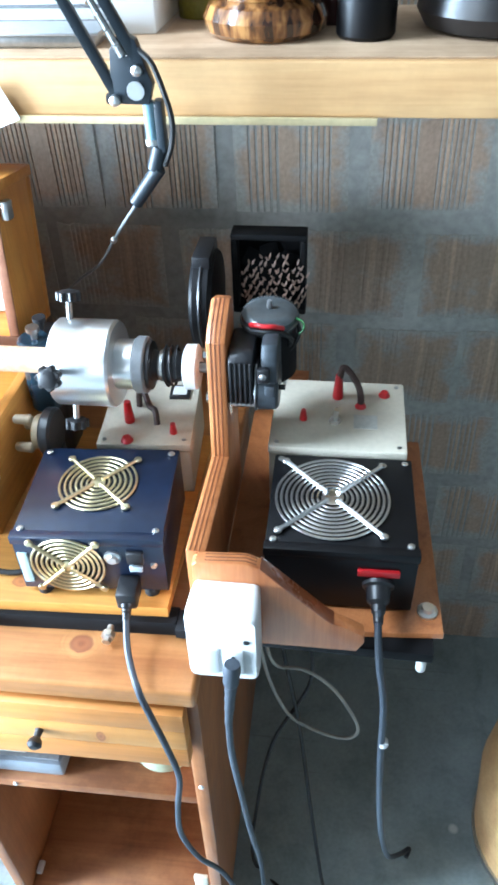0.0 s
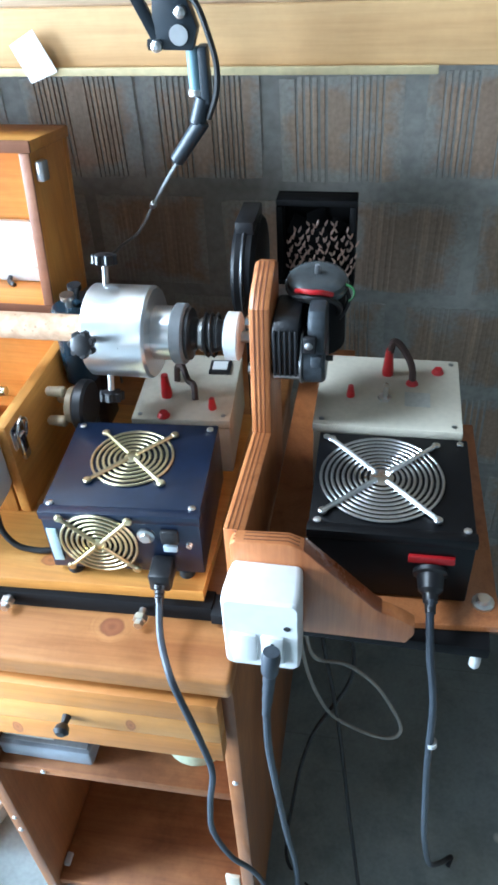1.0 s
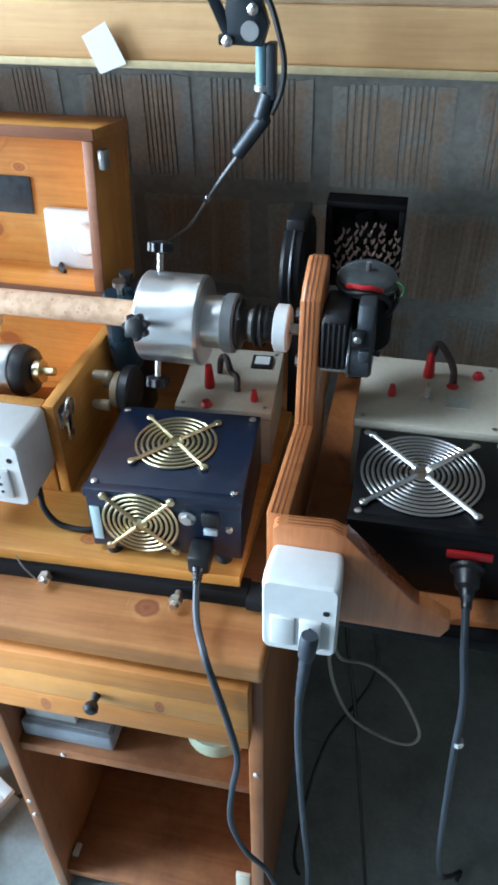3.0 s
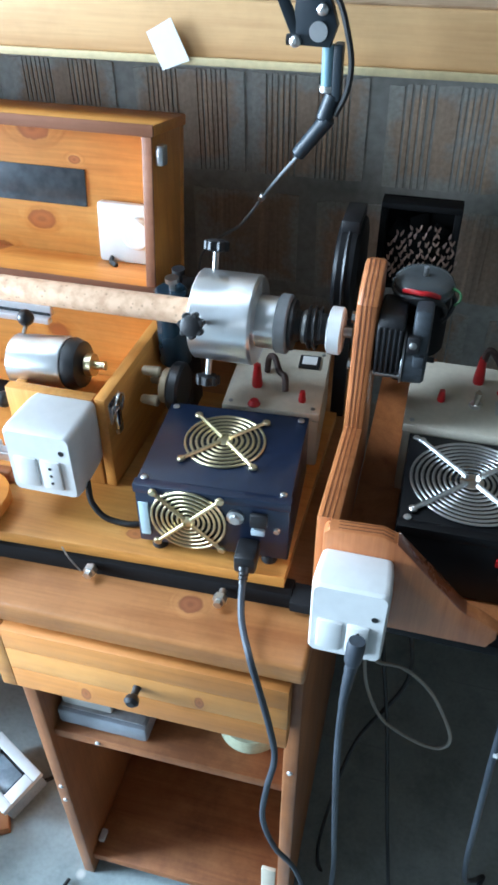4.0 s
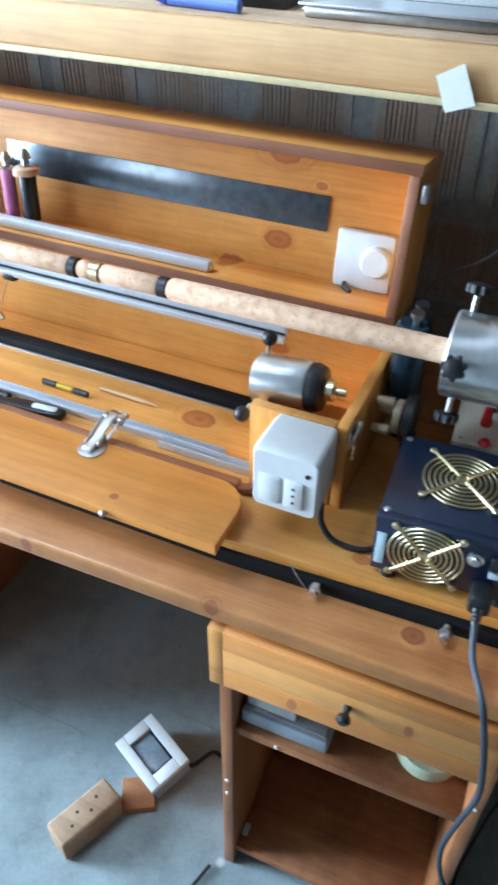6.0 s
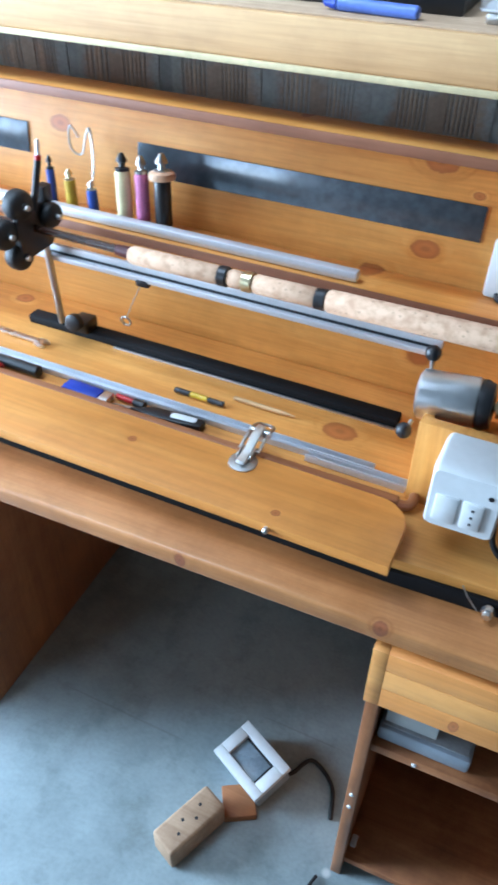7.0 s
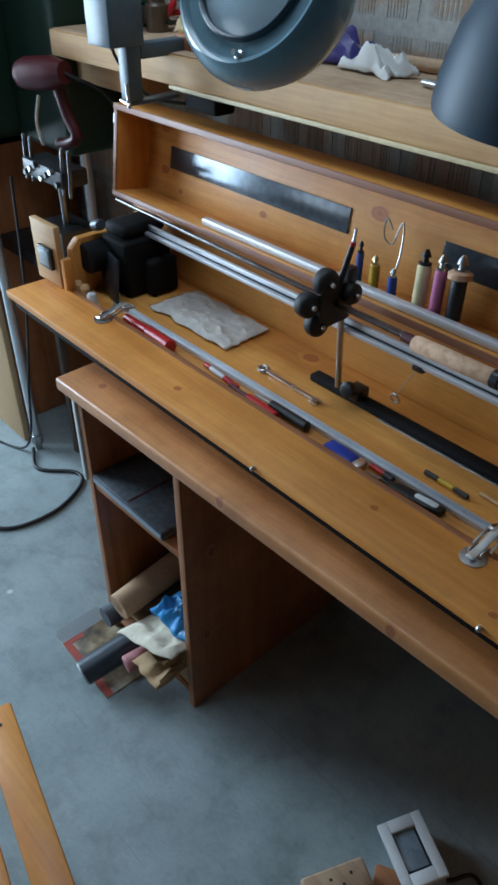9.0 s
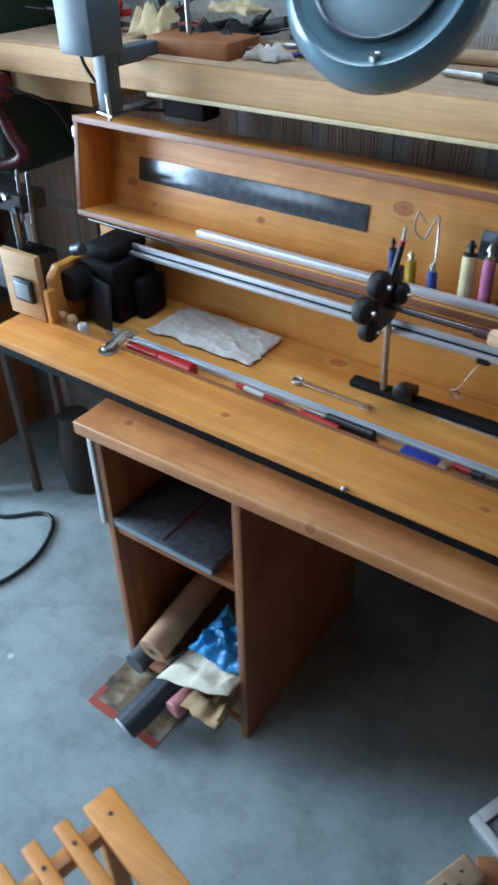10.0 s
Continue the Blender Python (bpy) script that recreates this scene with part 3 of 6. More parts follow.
flap = part("front_flap", slab(rounded(-1.71, -0.3575, 0.0295, 0.131, 0.042, 8, (0, 0, 1, 0)), "xy", 0.785, 0.801, 0.002), pine_flap, lathe, "hinged front flap folded down flat")
for x in (-0.572, -1.455):
    latch = part("toggle_latch", slab(rounded(x - 0.018, x + 0.018, 0.094, 0.13, 0.0165, 7), "xy", 0.8013, 0.8032, 0.0005), steel, lathe, "nickel-plated toggle latch")
    part("lever", slab([(0.101, 0.8075), (0.108, 0.805), (0.128, 0.8085), (0.15, 0.8165), (0.168, 0.818), (0.168, 0.8205), (0.149, 0.8195), (0.127, 0.8115), (0.104, 0.81)], "yz", x - 0.006, x + 0.006, 0.0008), chrome, latch, "bright curved lever")
    for s in (-1, 1):
        part("pivot_ear", slab(rounded(0.112, 0.134, 0.8034, 0.8125, 0.004), "yz", x + s * 0.0085 - 0.001, x + s * 0.0085 + 0.001, 0.0003), steel, latch)
    part("roller", rod((x - 0.015, 0.163, 0.812), (x + 0.015, 0.163, 0.812), 0.0055, 0.0055, 16, 0.0015), steel, latch)
    part("hoop", tube([(x - 0.0125, 0.128, 0.808), (x - 0.0125, 0.155, 0.814), (x - 0.0125, 0.176, 0.811), (x - 0.007, 0.184, 0.8075), (x + 0.007, 0.184, 0.8075), (x + 0.0125, 0.176, 0.811), (x + 0.0125, 0.155, 0.814), (x + 0.0125, 0.128, 0.808)], 0.0022, 8, 5), steel, latch)
for x in (-0.502, -0.905):
    part("pin", turned([(0, 0.004), (0.006, 0.004), (0.009, 0.002), (0.0095, 0)], (x, 0.0315, 0.793), (x, -0.1, 0.79), 10), steel, lathe, "small pale pin")

# the upright lid, leaning back on its hinge
LID = Matrix.Translation((0, 0.335, 0.936)) @ Matrix.Rotation(radians(-8.5), 4, "X")
lid = part("lid", moved(box(-1.735, -0.262, 0.087, 0.099, 0.0, 0.19, 0.001), LID), pine_lid, lathe, "raised honey-pine lid leaning back")
part("lid_bottom", moved(box(-1.735, -0.262, 0.0, 0.087, -0.0005, 0.012, 0.0015), LID), pine_lid, lid)
part("lid_top", moved(box(-1.737, -0.260, 0.0, 0.1015, 0.1805, 0.193, 0.002), LID), pine_lid, lid)
part("bottom_edging", moved(box(-1.735, -0.262, -0.003, -0.0003, -0.0005, 0.012, 0.001), LID), edge_wood, lid, "dusky red edging strip")
part("top_edging", moved(box(-1.737, -0.260, -0.004, -0.0003, 0.1805, 0.193, 0.001), LID), edge_wood, lid, "dusky red edging strip")
for x in (-1.735, -0.274):
    part("lid_side", moved(box(x, x + 0.012, 0.0005, 0.087, 0.012, 0.1803, 0.001), LID), pine_z, lid)
    part("side_edging", moved(box(x, x + 0.012, -0.003, 0.0002, 0.0123, 0.1803, 0.001), LID), edge_wood, lid, "dusky red edging strip")
for x0, x1 in ((-0.905, -0.389), (-1.64, -1.108)):
    part("magnetic_strip", moved(box(x0, x1, 0.0845, 0.0872, 0.075, 0.121, 0.0005), LID), strip_m, lid, "dark grey magnetic strip")
for x in (-1.742, -0.256):
    part("lid_catch", moved(box(x - 0.005, x + 0.005, 0.002, 0.018, 0.15, 0.172, 0.003), LID), alu, lid, "small steel catch")
dimmer = solid("wall_dimmer", moved(slab(rounded(-0.364, -0.287, 0.0125, 0.088, 0.005), "xz", 0.074, 0.0865, 0.003), LID), white_plastic, "square white plastic dimmer switch on the lid", "switch")
part("dial", moved(turned([(0, 0.021), (0.008, 0.02), (0.011, 0.017), (0.0112, 0)], (-0.308, 0.074, 0.053), (-0.308, -0.2, 0.053), 28), LID), white_plastic, dimmer)
part("hook", moved(tube([(-0.347, 0.075, 0.018), (-0.345, 0.066, 0.0155), (-0.338, 0.058, 0.015), (-0.333, 0.055, 0.0145)], 0.003, 8), LID), black_plastic, dimmer, "short black cord end")

# rails and rods along the case
part("rear_tube", box(-1.425, -0.522, 0.3465, 0.3625, 0.9465, 0.962, 0.004), pale_alu, lathe, "grey aluminium channel lying on the lid")
rail = part("front_rail", box(-1.64, -0.39, 0.303, 0.310, 0.908, 0.921, 0.001), pale_alu, lathe, "slotted aluminium rail")
part("front_rail_lower", box(-1.64, -0.39, 0.293, 0.302, 0.901, 0.909, 0.001), pale_alu, rail)
part("slot", box(-1.64, -0.392, 0.302, 0.304, 0.906, 0.912, 0), black_metal, rail)
part("lower_rail", box(-1.045, -0.425, 0.288, 0.312, FL, 0.792, 0.003), matt_black, lathe, "black steel guide rail")
part("rail_foot", box(-0.88, -0.427, 0.2835, 0.2876, FL, FL + 0.003, 0.0008), alu, lathe, "bright lower edge of the rail")

SKEW = Matrix.Translation((-0.2, 0.1, 0)) @ Matrix.Rotation(radians(-0.9), 4, "Z") @ Matrix.Translation((0.2, -0.1, 0))
lathe.matrix_basis = SKEW

# the fishing rod in the chuck
blank = thing("fishing_rod", "dark fishing rod blank with pale cork grips held in the chuck", "fishing rod")
AX, AZ = 0.262, 0.966
part("blank", turned([(0, 0.0035), (0.3, 0.0045), (0.84, 0.006), (0.9, 0.006)], (-1.66, 0.322, 0.95), (-0.74, AX + 0.003, AZ), 14), brown_gloss, blank, "dark brown glossy rod blank")
part("winding_check", rod((-0.83, AX + 0.004, AZ), (-0.80, AX + 0.003, AZ), 0.0075, 0.009, 18, 0.001), maroon, blank)
for x0, x1, r in ((-0.806, -0.674, 0.0125), (-0.661, -0.64, 0.0118), (-0.626, -0.542, 0.0125), (-0.528, -0.15, 0.0145)):
    part("cork_grip", turned([(0, r * 0.8), (0.005, r), (x1 - x0 - 0.004, r), (x1 - x0, r * 0.9)], (x0, AX, AZ), (x1, AX, AZ), 22), cork, blank)
for x0, x1, c in ((-0.674, -0.661, black_plastic), (-0.64, -0.626, brassy), (-0.542, -0.528, black_plastic)):
    part("reel_ring", rod((x0, AX, AZ), (x1, AX, AZ), 0.0132, 0.0132, 22, 0.001), c, blank)
part("guide_foot", box(-0.834, -0.812, 0.292, 0.304, 0.893, 0.905, 0.003), black_plastic, lathe)
solid("hanging_ring", tube([(-0.822, 0.304, 0.896), (-0.84, 0.304, 0.862), (-0.851, 0.304, 0.838)], 0.0007, 6, bm=ring((-0.8545, 0.304, 0.828), (0, 1, 0.2), 0.008, 0.0018, 20, 8)), steel, "small wire with a pale ring hanging from the rail", "ring")

# chuck and drive
chuck = thing("lathe_chuck", "brushed aluminium drum chuck with four black thumb knobs", "chuck")
part("drum", turned([(0, 0.014), (0, 0.046), (0.002, 0.048), (0.064, 0.048), (0.067, 0.046), (0.067, 0.0)], (-0.179, AX, AZ), (0, AX, AZ), 48), brushed, chuck)
part("collar", turned([(0, 0.028), (0.02, 0.028), (0.021, 0.027), (0.021, 0)], (-0.1125, AX, AZ), (0, AX, AZ), 36), brushed, chuck)
part("flange", rod((-0.092, AX, AZ), (-0.078, AX, AZ), 0.0315, 0.0315, 36, 0.002), grey_plastic, chuck, "grey plastic flange")
part("hub", turned([(0, 0.027), (0.004, 0.027), (0.006, 0.018), (0.014, 0.014), (0.02, 0.02), (0.024, 0.02), (0.034, 0.016), (0.04, 0.016), (0.04, 0)], (-0.078, AX, AZ), (0, AX, AZ), 28), black_plastic, chuck)
part("bearing", rod((-0.066, AX, AZ), (-0.056, AX, AZ), 0.0175, 0.0175, 24, 0.002), steel, chuck)
part("spring", tube([(-0.06 + 0.001 * k, AX + 0.022 * math.cos(k * 1.05), AZ + 0.022 * math.sin(k * 1.05)) for k in range(16)], 0.0015, 6, 3), black_metal, chuck)
part("pulley", turned([(0, 0.021), (0.002, 0.025), (0.014, 0.025), (0.016, 0.022), (0.016, 0)], (-0.038, AX, AZ), (0, AX, AZ), 36), white_plastic, chuck, "white plastic pulley")
part("shaft", rod((-0.022, AX, AZ), (-0.013, AX, AZ), 0.006), steel, chuck)
for k, a in enumerate((70, 160, 250, 340)):
    d = Vector((0, math.cos(radians(a)), math.sin(radians(a))))
    c = Vector((-0.165, AX, AZ))
    screw = part("thumb_screw", rod(c + d * 0.045, c + d * 0.07, 0.0035, 0.0035, 12), steel, chuck)
    star = turned([(0, 0.006), (0.002, 0.011), (0.011, 0.011), (0.013, 0.007), (0.013, 0)], c + d * 0.066, c + d * 0.2, 14)
    u = d.orthogonal().normalized()
    for j in range(7):
        q = u * math.cos(j * 2 * math.pi / 7) + d.cross(u) * math.sin(j * 2 * math.pi / 7)
        rod(c + d * 0.0675 + q * 0.0105, c + d * 0.0775 + q * 0.0105, 0.0035, 0.0035, 8, 0.001, bm=star)
    part("star_knob", star, black_plastic, screw, "black plastic star knob")

post = thing("headstock", "varnished laminated plywood headstock upright with a sloped brace", "headstock")
U0, U1 = -0.009, 0.0125
part("upright", slab([(0.066, 0.771), (0.066, 0.889), (0.222, 0.8735), (0.236, 1.013), (0.25, 1.025), (0.285, 1.0395), (0.30, 1.034), (0.302, 0.771)], "yz", U0, U1, 0.0042), ply, post)
for k in range(3):
    x = U0 + 0.0048 + 0.0046 * k
    part("ply_layer", slab([(0.0655, 0.8896), (0.2215, 0.8741), (0.2356, 1.0132), (0.2497, 1.0256), (0.2848, 1.0401), (0.2848, 1.0393), (0.25, 1.0248), (0.2362, 1.0128), (0.2222, 0.8733), (0.066, 0.8888)], "yz", x, x + 0.0011, 0), ply_edge, post, "dark ply line on the edge")
BRACE = [(0.0, 0.771), (0.0, 0.885), (0.005, 0.8905), (0.052, 0.893), (0.066, 0.887), (0.099, 0.852), (0.13, 0.819), (0.137, 0.8135), (0.146, 0.811), (0.158, 0.804), (0.168, 0.797), (0.169, 0.785), (0.162, 0.771)]
part("front_brace", slab(BRACE, "xz", 0.05, 0.066, 0.003), ply, post, "angled plywood brace")
for y in (0.0535, 0.0575, 0.0615):
    part("brace_layer", slab([(0.0035, 0.8903), (0.052, 0.8935), (0.062, 0.8893), (0.0617, 0.8884), (0.052, 0.8927), (0.0035, 0.8895)], "xz", y, y + 0.0013, 0), ply_edge, post, "dark ply line on the brace")
part("brace_slope", slab([(0.0655, 0.8881), (0.099, 0.8527), (0.13, 0.8197), (0.137, 0.8142), (0.1365, 0.8132), (0.1295, 0.8186), (0.0985, 0.8516), (0.065, 0.887)], "xz", 0.0495, 0.0662, 0.0004), wood("dark_varnished_ply", (0.33, 0.1, 0.034), (0.25, 0.068, 0.022), (0.15, 0.036, 0.011), rough=0.25, coat=0.6), post, "dark red glossy sloped edge")
part("base_board", slab([(0.0128, 0.067), (0.03, 0.0665), (0.2515, 0.0815), (0.242, 0.392), (0.085, 0.392), (0.085, 0.55), (0.0128, 0.55)], "xy", 0.7615, 0.7705, 0.001), ply, post)
part("board_bolt", turned([(0, 0.011), (0.003, 0.011), (0.004, 0.007), (0.009, 0.006), (0.009, 0)], (0.236, 0.108, 0.7705), (0.236, 0.108, 1), 12), chrome, post, "bright nut and washer")
part("peg", turned([(0, 0.004), (0.003, 0.0055), (0.016, 0.0055), (0.02, 0.003), (0.02, 0)], (0.2325, 0.071, 0.738), (0.2325, 0.07, 0.6), 12), white_plastic, post, "white plastic peg")
part("peg_stud", rod((0.2325, 0.071, 0.7475), (0.2325, 0.071, 0.737), 0.003), steel, post)
for x in (-0.101, -0.247):
    bolt = part("rail_bolt", rod((x, 0.07, 0.754), (x, 0.05, 0.753), 0.004, 0.004, 12), steel, lathe, "bright bolt in the rail")
    part("nut", turned([(0, 0.0075), (0.006, 0.0075), (0.007, 0.005), (0.012, 0.005), (0.013, 0)], (x, 0.0615, 0.754), (x, 0.0, 0.75), 6), chrome, bolt)


# sockets
def socket_box(x0, x1, y0, y1, z0, z1, name_label):
    """A surface-mounted white socket box with a sloped, rounded front."""
    t = thing("socket_box", name_label, "socket")
    body = bmesh.new()
    outline = rounded(x0, x1, z0, z1, 0.007)
    cx, cz = (x0 + x1) / 2, (z0 + z1) / 2
    rows = []
    for y, s in ((y1, 0.93), (y1 - 0.012, 0.97), (y0 + 0.012, 1.0), (y0 + 0.003, 0.98), (y0, 0.93)):
        rows.append([body.verts.new((cx + (a - cx) * s, y, cz + (b - cz) * s)) for a, b in outline])
    for p, q in zip(rows, rows[1:]):
        for k in range(len(p)):
            body.faces.new((p[k], p[(k + 1) % len(p)], q[(k + 1) % len(q)], q[k]))
    body.faces.new(rows[0])
    body.faces.new(rows[-1])
    part("body", body, white_plastic, t)
    w = x1 - x0
    part("switch", box(x0 + 0.12 * w, x0 + 0.45 * w, y0 - 0.003, y0 + 0.004, z0 + 0.012, z0 + 0.05, 0.002), white_plastic, t, "white rocker switch")
    outlet = part("outlet", box(x0 + 0.5 * w, x0 + 0.8 * w, y0 - 0.003, y0 + 0.004, z0 + 0.012, z0 + 0.05, 0.002), white_plastic, t, "white outlet insert")
    for k in range(3):
        part("pin_hole", rod((x0 + 0.65 * w, y0 - 0.0036, z0 + 0.021 + 0.01 * k), (x0 + 0.65 * w, y0 + 0.002, z0 + 0.021 + 0.01 * k), 0.0018, 0.0018, 8), black_plastic, outlet)
    part("screw", rod((x0 + 0.84 * w, y0 - 0.0005, z0 + 0.062), (x0 + 0.84 * w, y0 + 0.004, z0 + 0.062), 0.0032, 0.0032, 10), black_metal, t)
    return t


socket_box(-0.001, 0.068, 0.004, 0.0495, 0.775, 0.87, "white plastic socket box with a plug in it")
socket_box(-0.343, -0.266, 0.096, 0.1645, 0.818, 0.902, "white plastic socket box on the pine motor housing")


# ---- power supplies ----
def grille(parent, centre, axis, u, radius, rings_n, material, label):
    """A round wire finger guard with two crossed bars and four screw eyes."""
    c, n, u = Vector(centre), Vector(axis).normalized(), Vector(u).normalized()
    w = n.cross(u)
    hub = turned([(0, 0.0), (0.0001, radius * 0.2), (0.001, radius * 0.2), (0.0014, radius * 0.16), (0.0014, 0)], c, c + n, 24)
    g = part("finger_guard", hub, material, parent, label)
    for k in range(rings_n):
        part("guard_ring", ring(c, n, radius * (0.22 + 0.78 * (k + 0.5) / (rings_n - 0.5)), 0.0015, 44, 6), material, g)
    for a, b in ((1, 1), (1, -1)):
        d = (u * a + w * b).normalized()
        for s in (-1, 1):
            p, q = c + d * s * radius * 0.13 + n * 0.0018, c + d * s * radius * 1.26 + n * 0.0012
            bar = rod(p, q, 0.001 + 0.03 * radius, 0.001 + 0.025 * radius, 8)
            turned([(0, 0.0045), (0.002, 0.0045), (0.003, 0.003), (0.003, 0)], q - n * 0.001, q + n, 12, bar)
            part("guard_bar", bar, material, g)
    return g


def power_supply(x, y, z, turn, body_m, label, w=0.15, d=0.144, raised=0.002):
    """A box power supply, its own frame at the front left lower corner."""
    t = thing("power_supply", label, "power supply")
    m = Matrix.Translation((x, y, z)) @ Matrix.Rotation(radians(turn), 4, "Z")
    part("case", moved(box(0, w, 0, d, raised, 0.0875, 0.0015), m), body_m, t)
    part("cover_lip", moved(box(-0.0012, w + 0.0012, -0.0012, 0.01, 0.078, 0.0885, 0.0006), m), body_m, t)
    for a, b in ((0.008, 0.012), (w - 0.008, 0.012), (0.008, d - 0.009), (w - 0.008, d - 0.009)):
        part("screw", moved(turned([(0, 0.004), (0.0012, 0.0038), (0.002, 0.002), (0.002, 0)], (a, b, 0.0884), (a, b, 1), 10), m), chrome, t)
    return t, m


psu_blue, M = power_supply(-0.1975, 0.087, FL, 3.6, navy, "navy blue metal power supply with two yellowed wire fan guards", 0.158, 0.142, 0.0085)
fan_hole = part("fan_opening", moved(turned([(0, 0.037), (0.0006, 0.037), (0.0006, 0)], (0.075, 0.082, 0.0875), (0.075, 0.082, 1), 32), M), black_metal, psu_blue)
grille(psu_blue, M @ Vector((0.0755, 0.082, 0.0895)), (0, 0, 1), (1, 0.06, 0), 0.0425, 6, brassy, "yellowed wire finger guard")
part("fan_opening", moved(turned([(0, 0.037), (0.0006, 0.037), (0.0006, 0)], (0.055, 0.0, 0.049), (0.055, -1, 0.049), 32), M), black_metal, psu_blue)
grille(psu_blue, M @ Vector((0.055, -0.003, 0.049)), (0.06, -1, 0), (1, 0.06, 0), 0.0385, 6, brassy, "yellowed wire finger guard")
part("rating_label", moved(box(0.003, 0.013, -0.0018, 0.0, 0.02, 0.065, 0.0002), M), speckled("pale_blue_sticker", (0.5, 0.66, 0.72), 0.5, 0, 60, 0.1), psu_blue, "pale blue sticker")
part("rocker_switch", moved(box(0.119, 0.137, -0.006, 0.0, 0.055, 0.072, 0.002), M), black_plastic, psu_blue)
part("switch_plate", moved(box(0.12, 0.134, -0.004, 0.0, 0.042, 0.05, 0.001), M), speckled("pale_switch", (0.5, 0.6, 0.66), 0.4), psu_blue)
part("voltage_dial", moved(turned([(0, 0.009), (0.003, 0.009), (0.004, 0.006), (0.007, 0.005), (0.007, 0)], (0.104, 0, 0.062), (0.104, -1, 0.062), 18), M), chrome, psu_blue)
part("face_screw", moved(turned([(0, 0.004), (0.003, 0.003), (0.003, 0)], (0.146, 0, 0.05), (0.146, -1, 0.05), 10), M), chrome, psu_blue)
for x in (0.02, 0.138):
    part("foot", moved(rod((x, 0.006, 0.0), (x, 0.006, 0.0085), 0.0085, 0.0075, 18, 0.001), M), rubber, psu_blue)
plug = part("plug", moved(box(0.107, 0.1295, -0.03, 0.0, 0.012, 0.035, 0.004), M), black_plastic, psu_blue, "black moulded mains plug")
part("strain_relief", moved(turned([(0, 0.0065), (0.004, 0.006), (0.005, 0.005), (0.008, 0.0056), (0.009, 0.0046), (0.012, 0.0052), (0.013, 0.0042), (0.017, 0.0042)], (0.118, -0.027, 0.02), (0.119, -0.06, -0.01), 14), M), black_plastic, plug)

psu_black, M2 = power_supply(0.0635, 0.103, 0.7715, 0.8, gloss_black, "black metal power supply with a large bright wire fan guard", 0.155, 0.1455)
part("fan_opening", moved(turned([(0, 0.06), (0.0006, 0.06), (0.0006, 0)], (0.067, 0.075, 0.0875), (0.067, 0.075, 1), 40), M2), black_metal, psu_black)
grille(psu_black, M2 @ Vector((0.067, 0.075, 0.0905)), (0, 0, 1), (1, 0, 0), 0.0605, 9, chrome, "bright wire finger guard")
part("red_switch", moved(box(0.095, 0.138, -0.004, 0.0, 0.057, 0.066, 0.001), M2), red_plastic, psu_black, "red strip beside the inlet")
part("plug", moved(turned([(0, 0.0165), (0.004, 0.0165), (0.006, 0.013), (0.02, 0.0115), (0.024, 0.0075), (0.031, 0.007), (0.033, 0.0055), (0.042, 0.005)], (0.1175, 0.0, 0.0435), (0.118, -0.1, 0.008), 20), M2), black_plastic, psu_black, "black moulded mains plug")


# ---- control boxes ----
def control_box(x0, x1, y0, y1, z0, z1, label):
    t = thing("control_box", label, "control box")
    part("case", box(x0, x1, y0, y1, z0, z1 - 0.012, 0.002), cream, t)
    part("lid", box(x0 - 0.001, x1 + 0.001, y0 - 0.001, y1 + 0.001, z1 - 0.0115, z1, 0.002), cream, t)
    for a in (x0 + 0.008, x1 - 0.008):
        for b in (y0 + 0.008, y1 - 0.008):
            part("screw", rod((a, b, z1 - 0.001), (a, b, z1 + 0.0008), 0.0028, 0.0028, 10), steel, t)
    return t


def binding_post(parent, x, y, z, h, r=0.0045, tilt=(0, 0)):
    part("binding_post", turned([(0, r * 1.15), (h * 0.15, r * 1.2), (h * 0.8, r * 0.85), (h, r * 0.75), (h, 0)], (x, y, z), (x + tilt[0], y + tilt[1], z + h), 12), red_plastic, parent, "red plastic terminal")


wire_brown = speckled("brown_cloth_wire", (0.055, 0.026, 0.02), 0.7, 0.0, 120, 0.4, 0.4)
cb1 = control_box(-0.158, -0.046, 0.2565, 0.388, FL, 0.856, "cream plastic control box with red terminals and a small meter")
binding_post(cb1, -0.125, 0.30, 0.856, 0.03, 0.0055)
binding_post(cb1, -0.122, 0.262, 0.856, 0.006, 0.0065)
binding_post(cb1, -0.068, 0.278, 0.856, 0.014, 0.004)
part("meter", box(-0.082, -0.056, 0.345, 0.372, 0.856, 0.860, 0.001), black_plastic, cb1, "small black-framed meter")
part("meter_face", box(-0.078, -0.06, 0.35, 0.368, 0.860, 0.8606, 0), paper, cb1)
part("jumper_wire", tube([(-0.118, 0.33, 0.857), (-0.116, 0.332, 0.876), (-0.108, 0.322, 0.884), (-0.1, 0.308, 0.874), (-0.092, 0.3, 0.872), (-0.09, 0.292, 0.857)], 0.0038, 8), wire_brown, cb1, "brown cloth-covered wire")
cb1.matrix_basis = Matrix.Translation((-0.1, 0.32, 0)) @ Matrix.Rotation(radians(4), 4, "Z") @ Matrix.Translation((0.1, -0.32, 0))
cb2 = control_box(0.0535, 0.2105, 0.252, 0.386, 0.771, 0.868, "cream plastic control box with red terminals and a toggle switch")
binding_post(cb2, 0.13, 0.352, 0.868, 0.034, 0.0055)
binding_post(cb2, 0.09, 0.305, 0.868, 0.014, 0.004)
binding_post(cb2, 0.187, 0.36, 0.868, 0.006, 0.006)
binding_post(cb2, 0.158, 0.335, 0.868, 0.005, 0.006)
part("jumper_wire", tube([(0.131, 0.352, 0.899), (0.134, 0.352, 0.912), (0.141, 0.35, 0.91), (0.152, 0.344, 0.896), (0.157, 0.339, 0.884), (0.158, 0.336, 0.871)], 0.0042, 8), wire_brown, cb2, "brown cloth-covered looped wire")
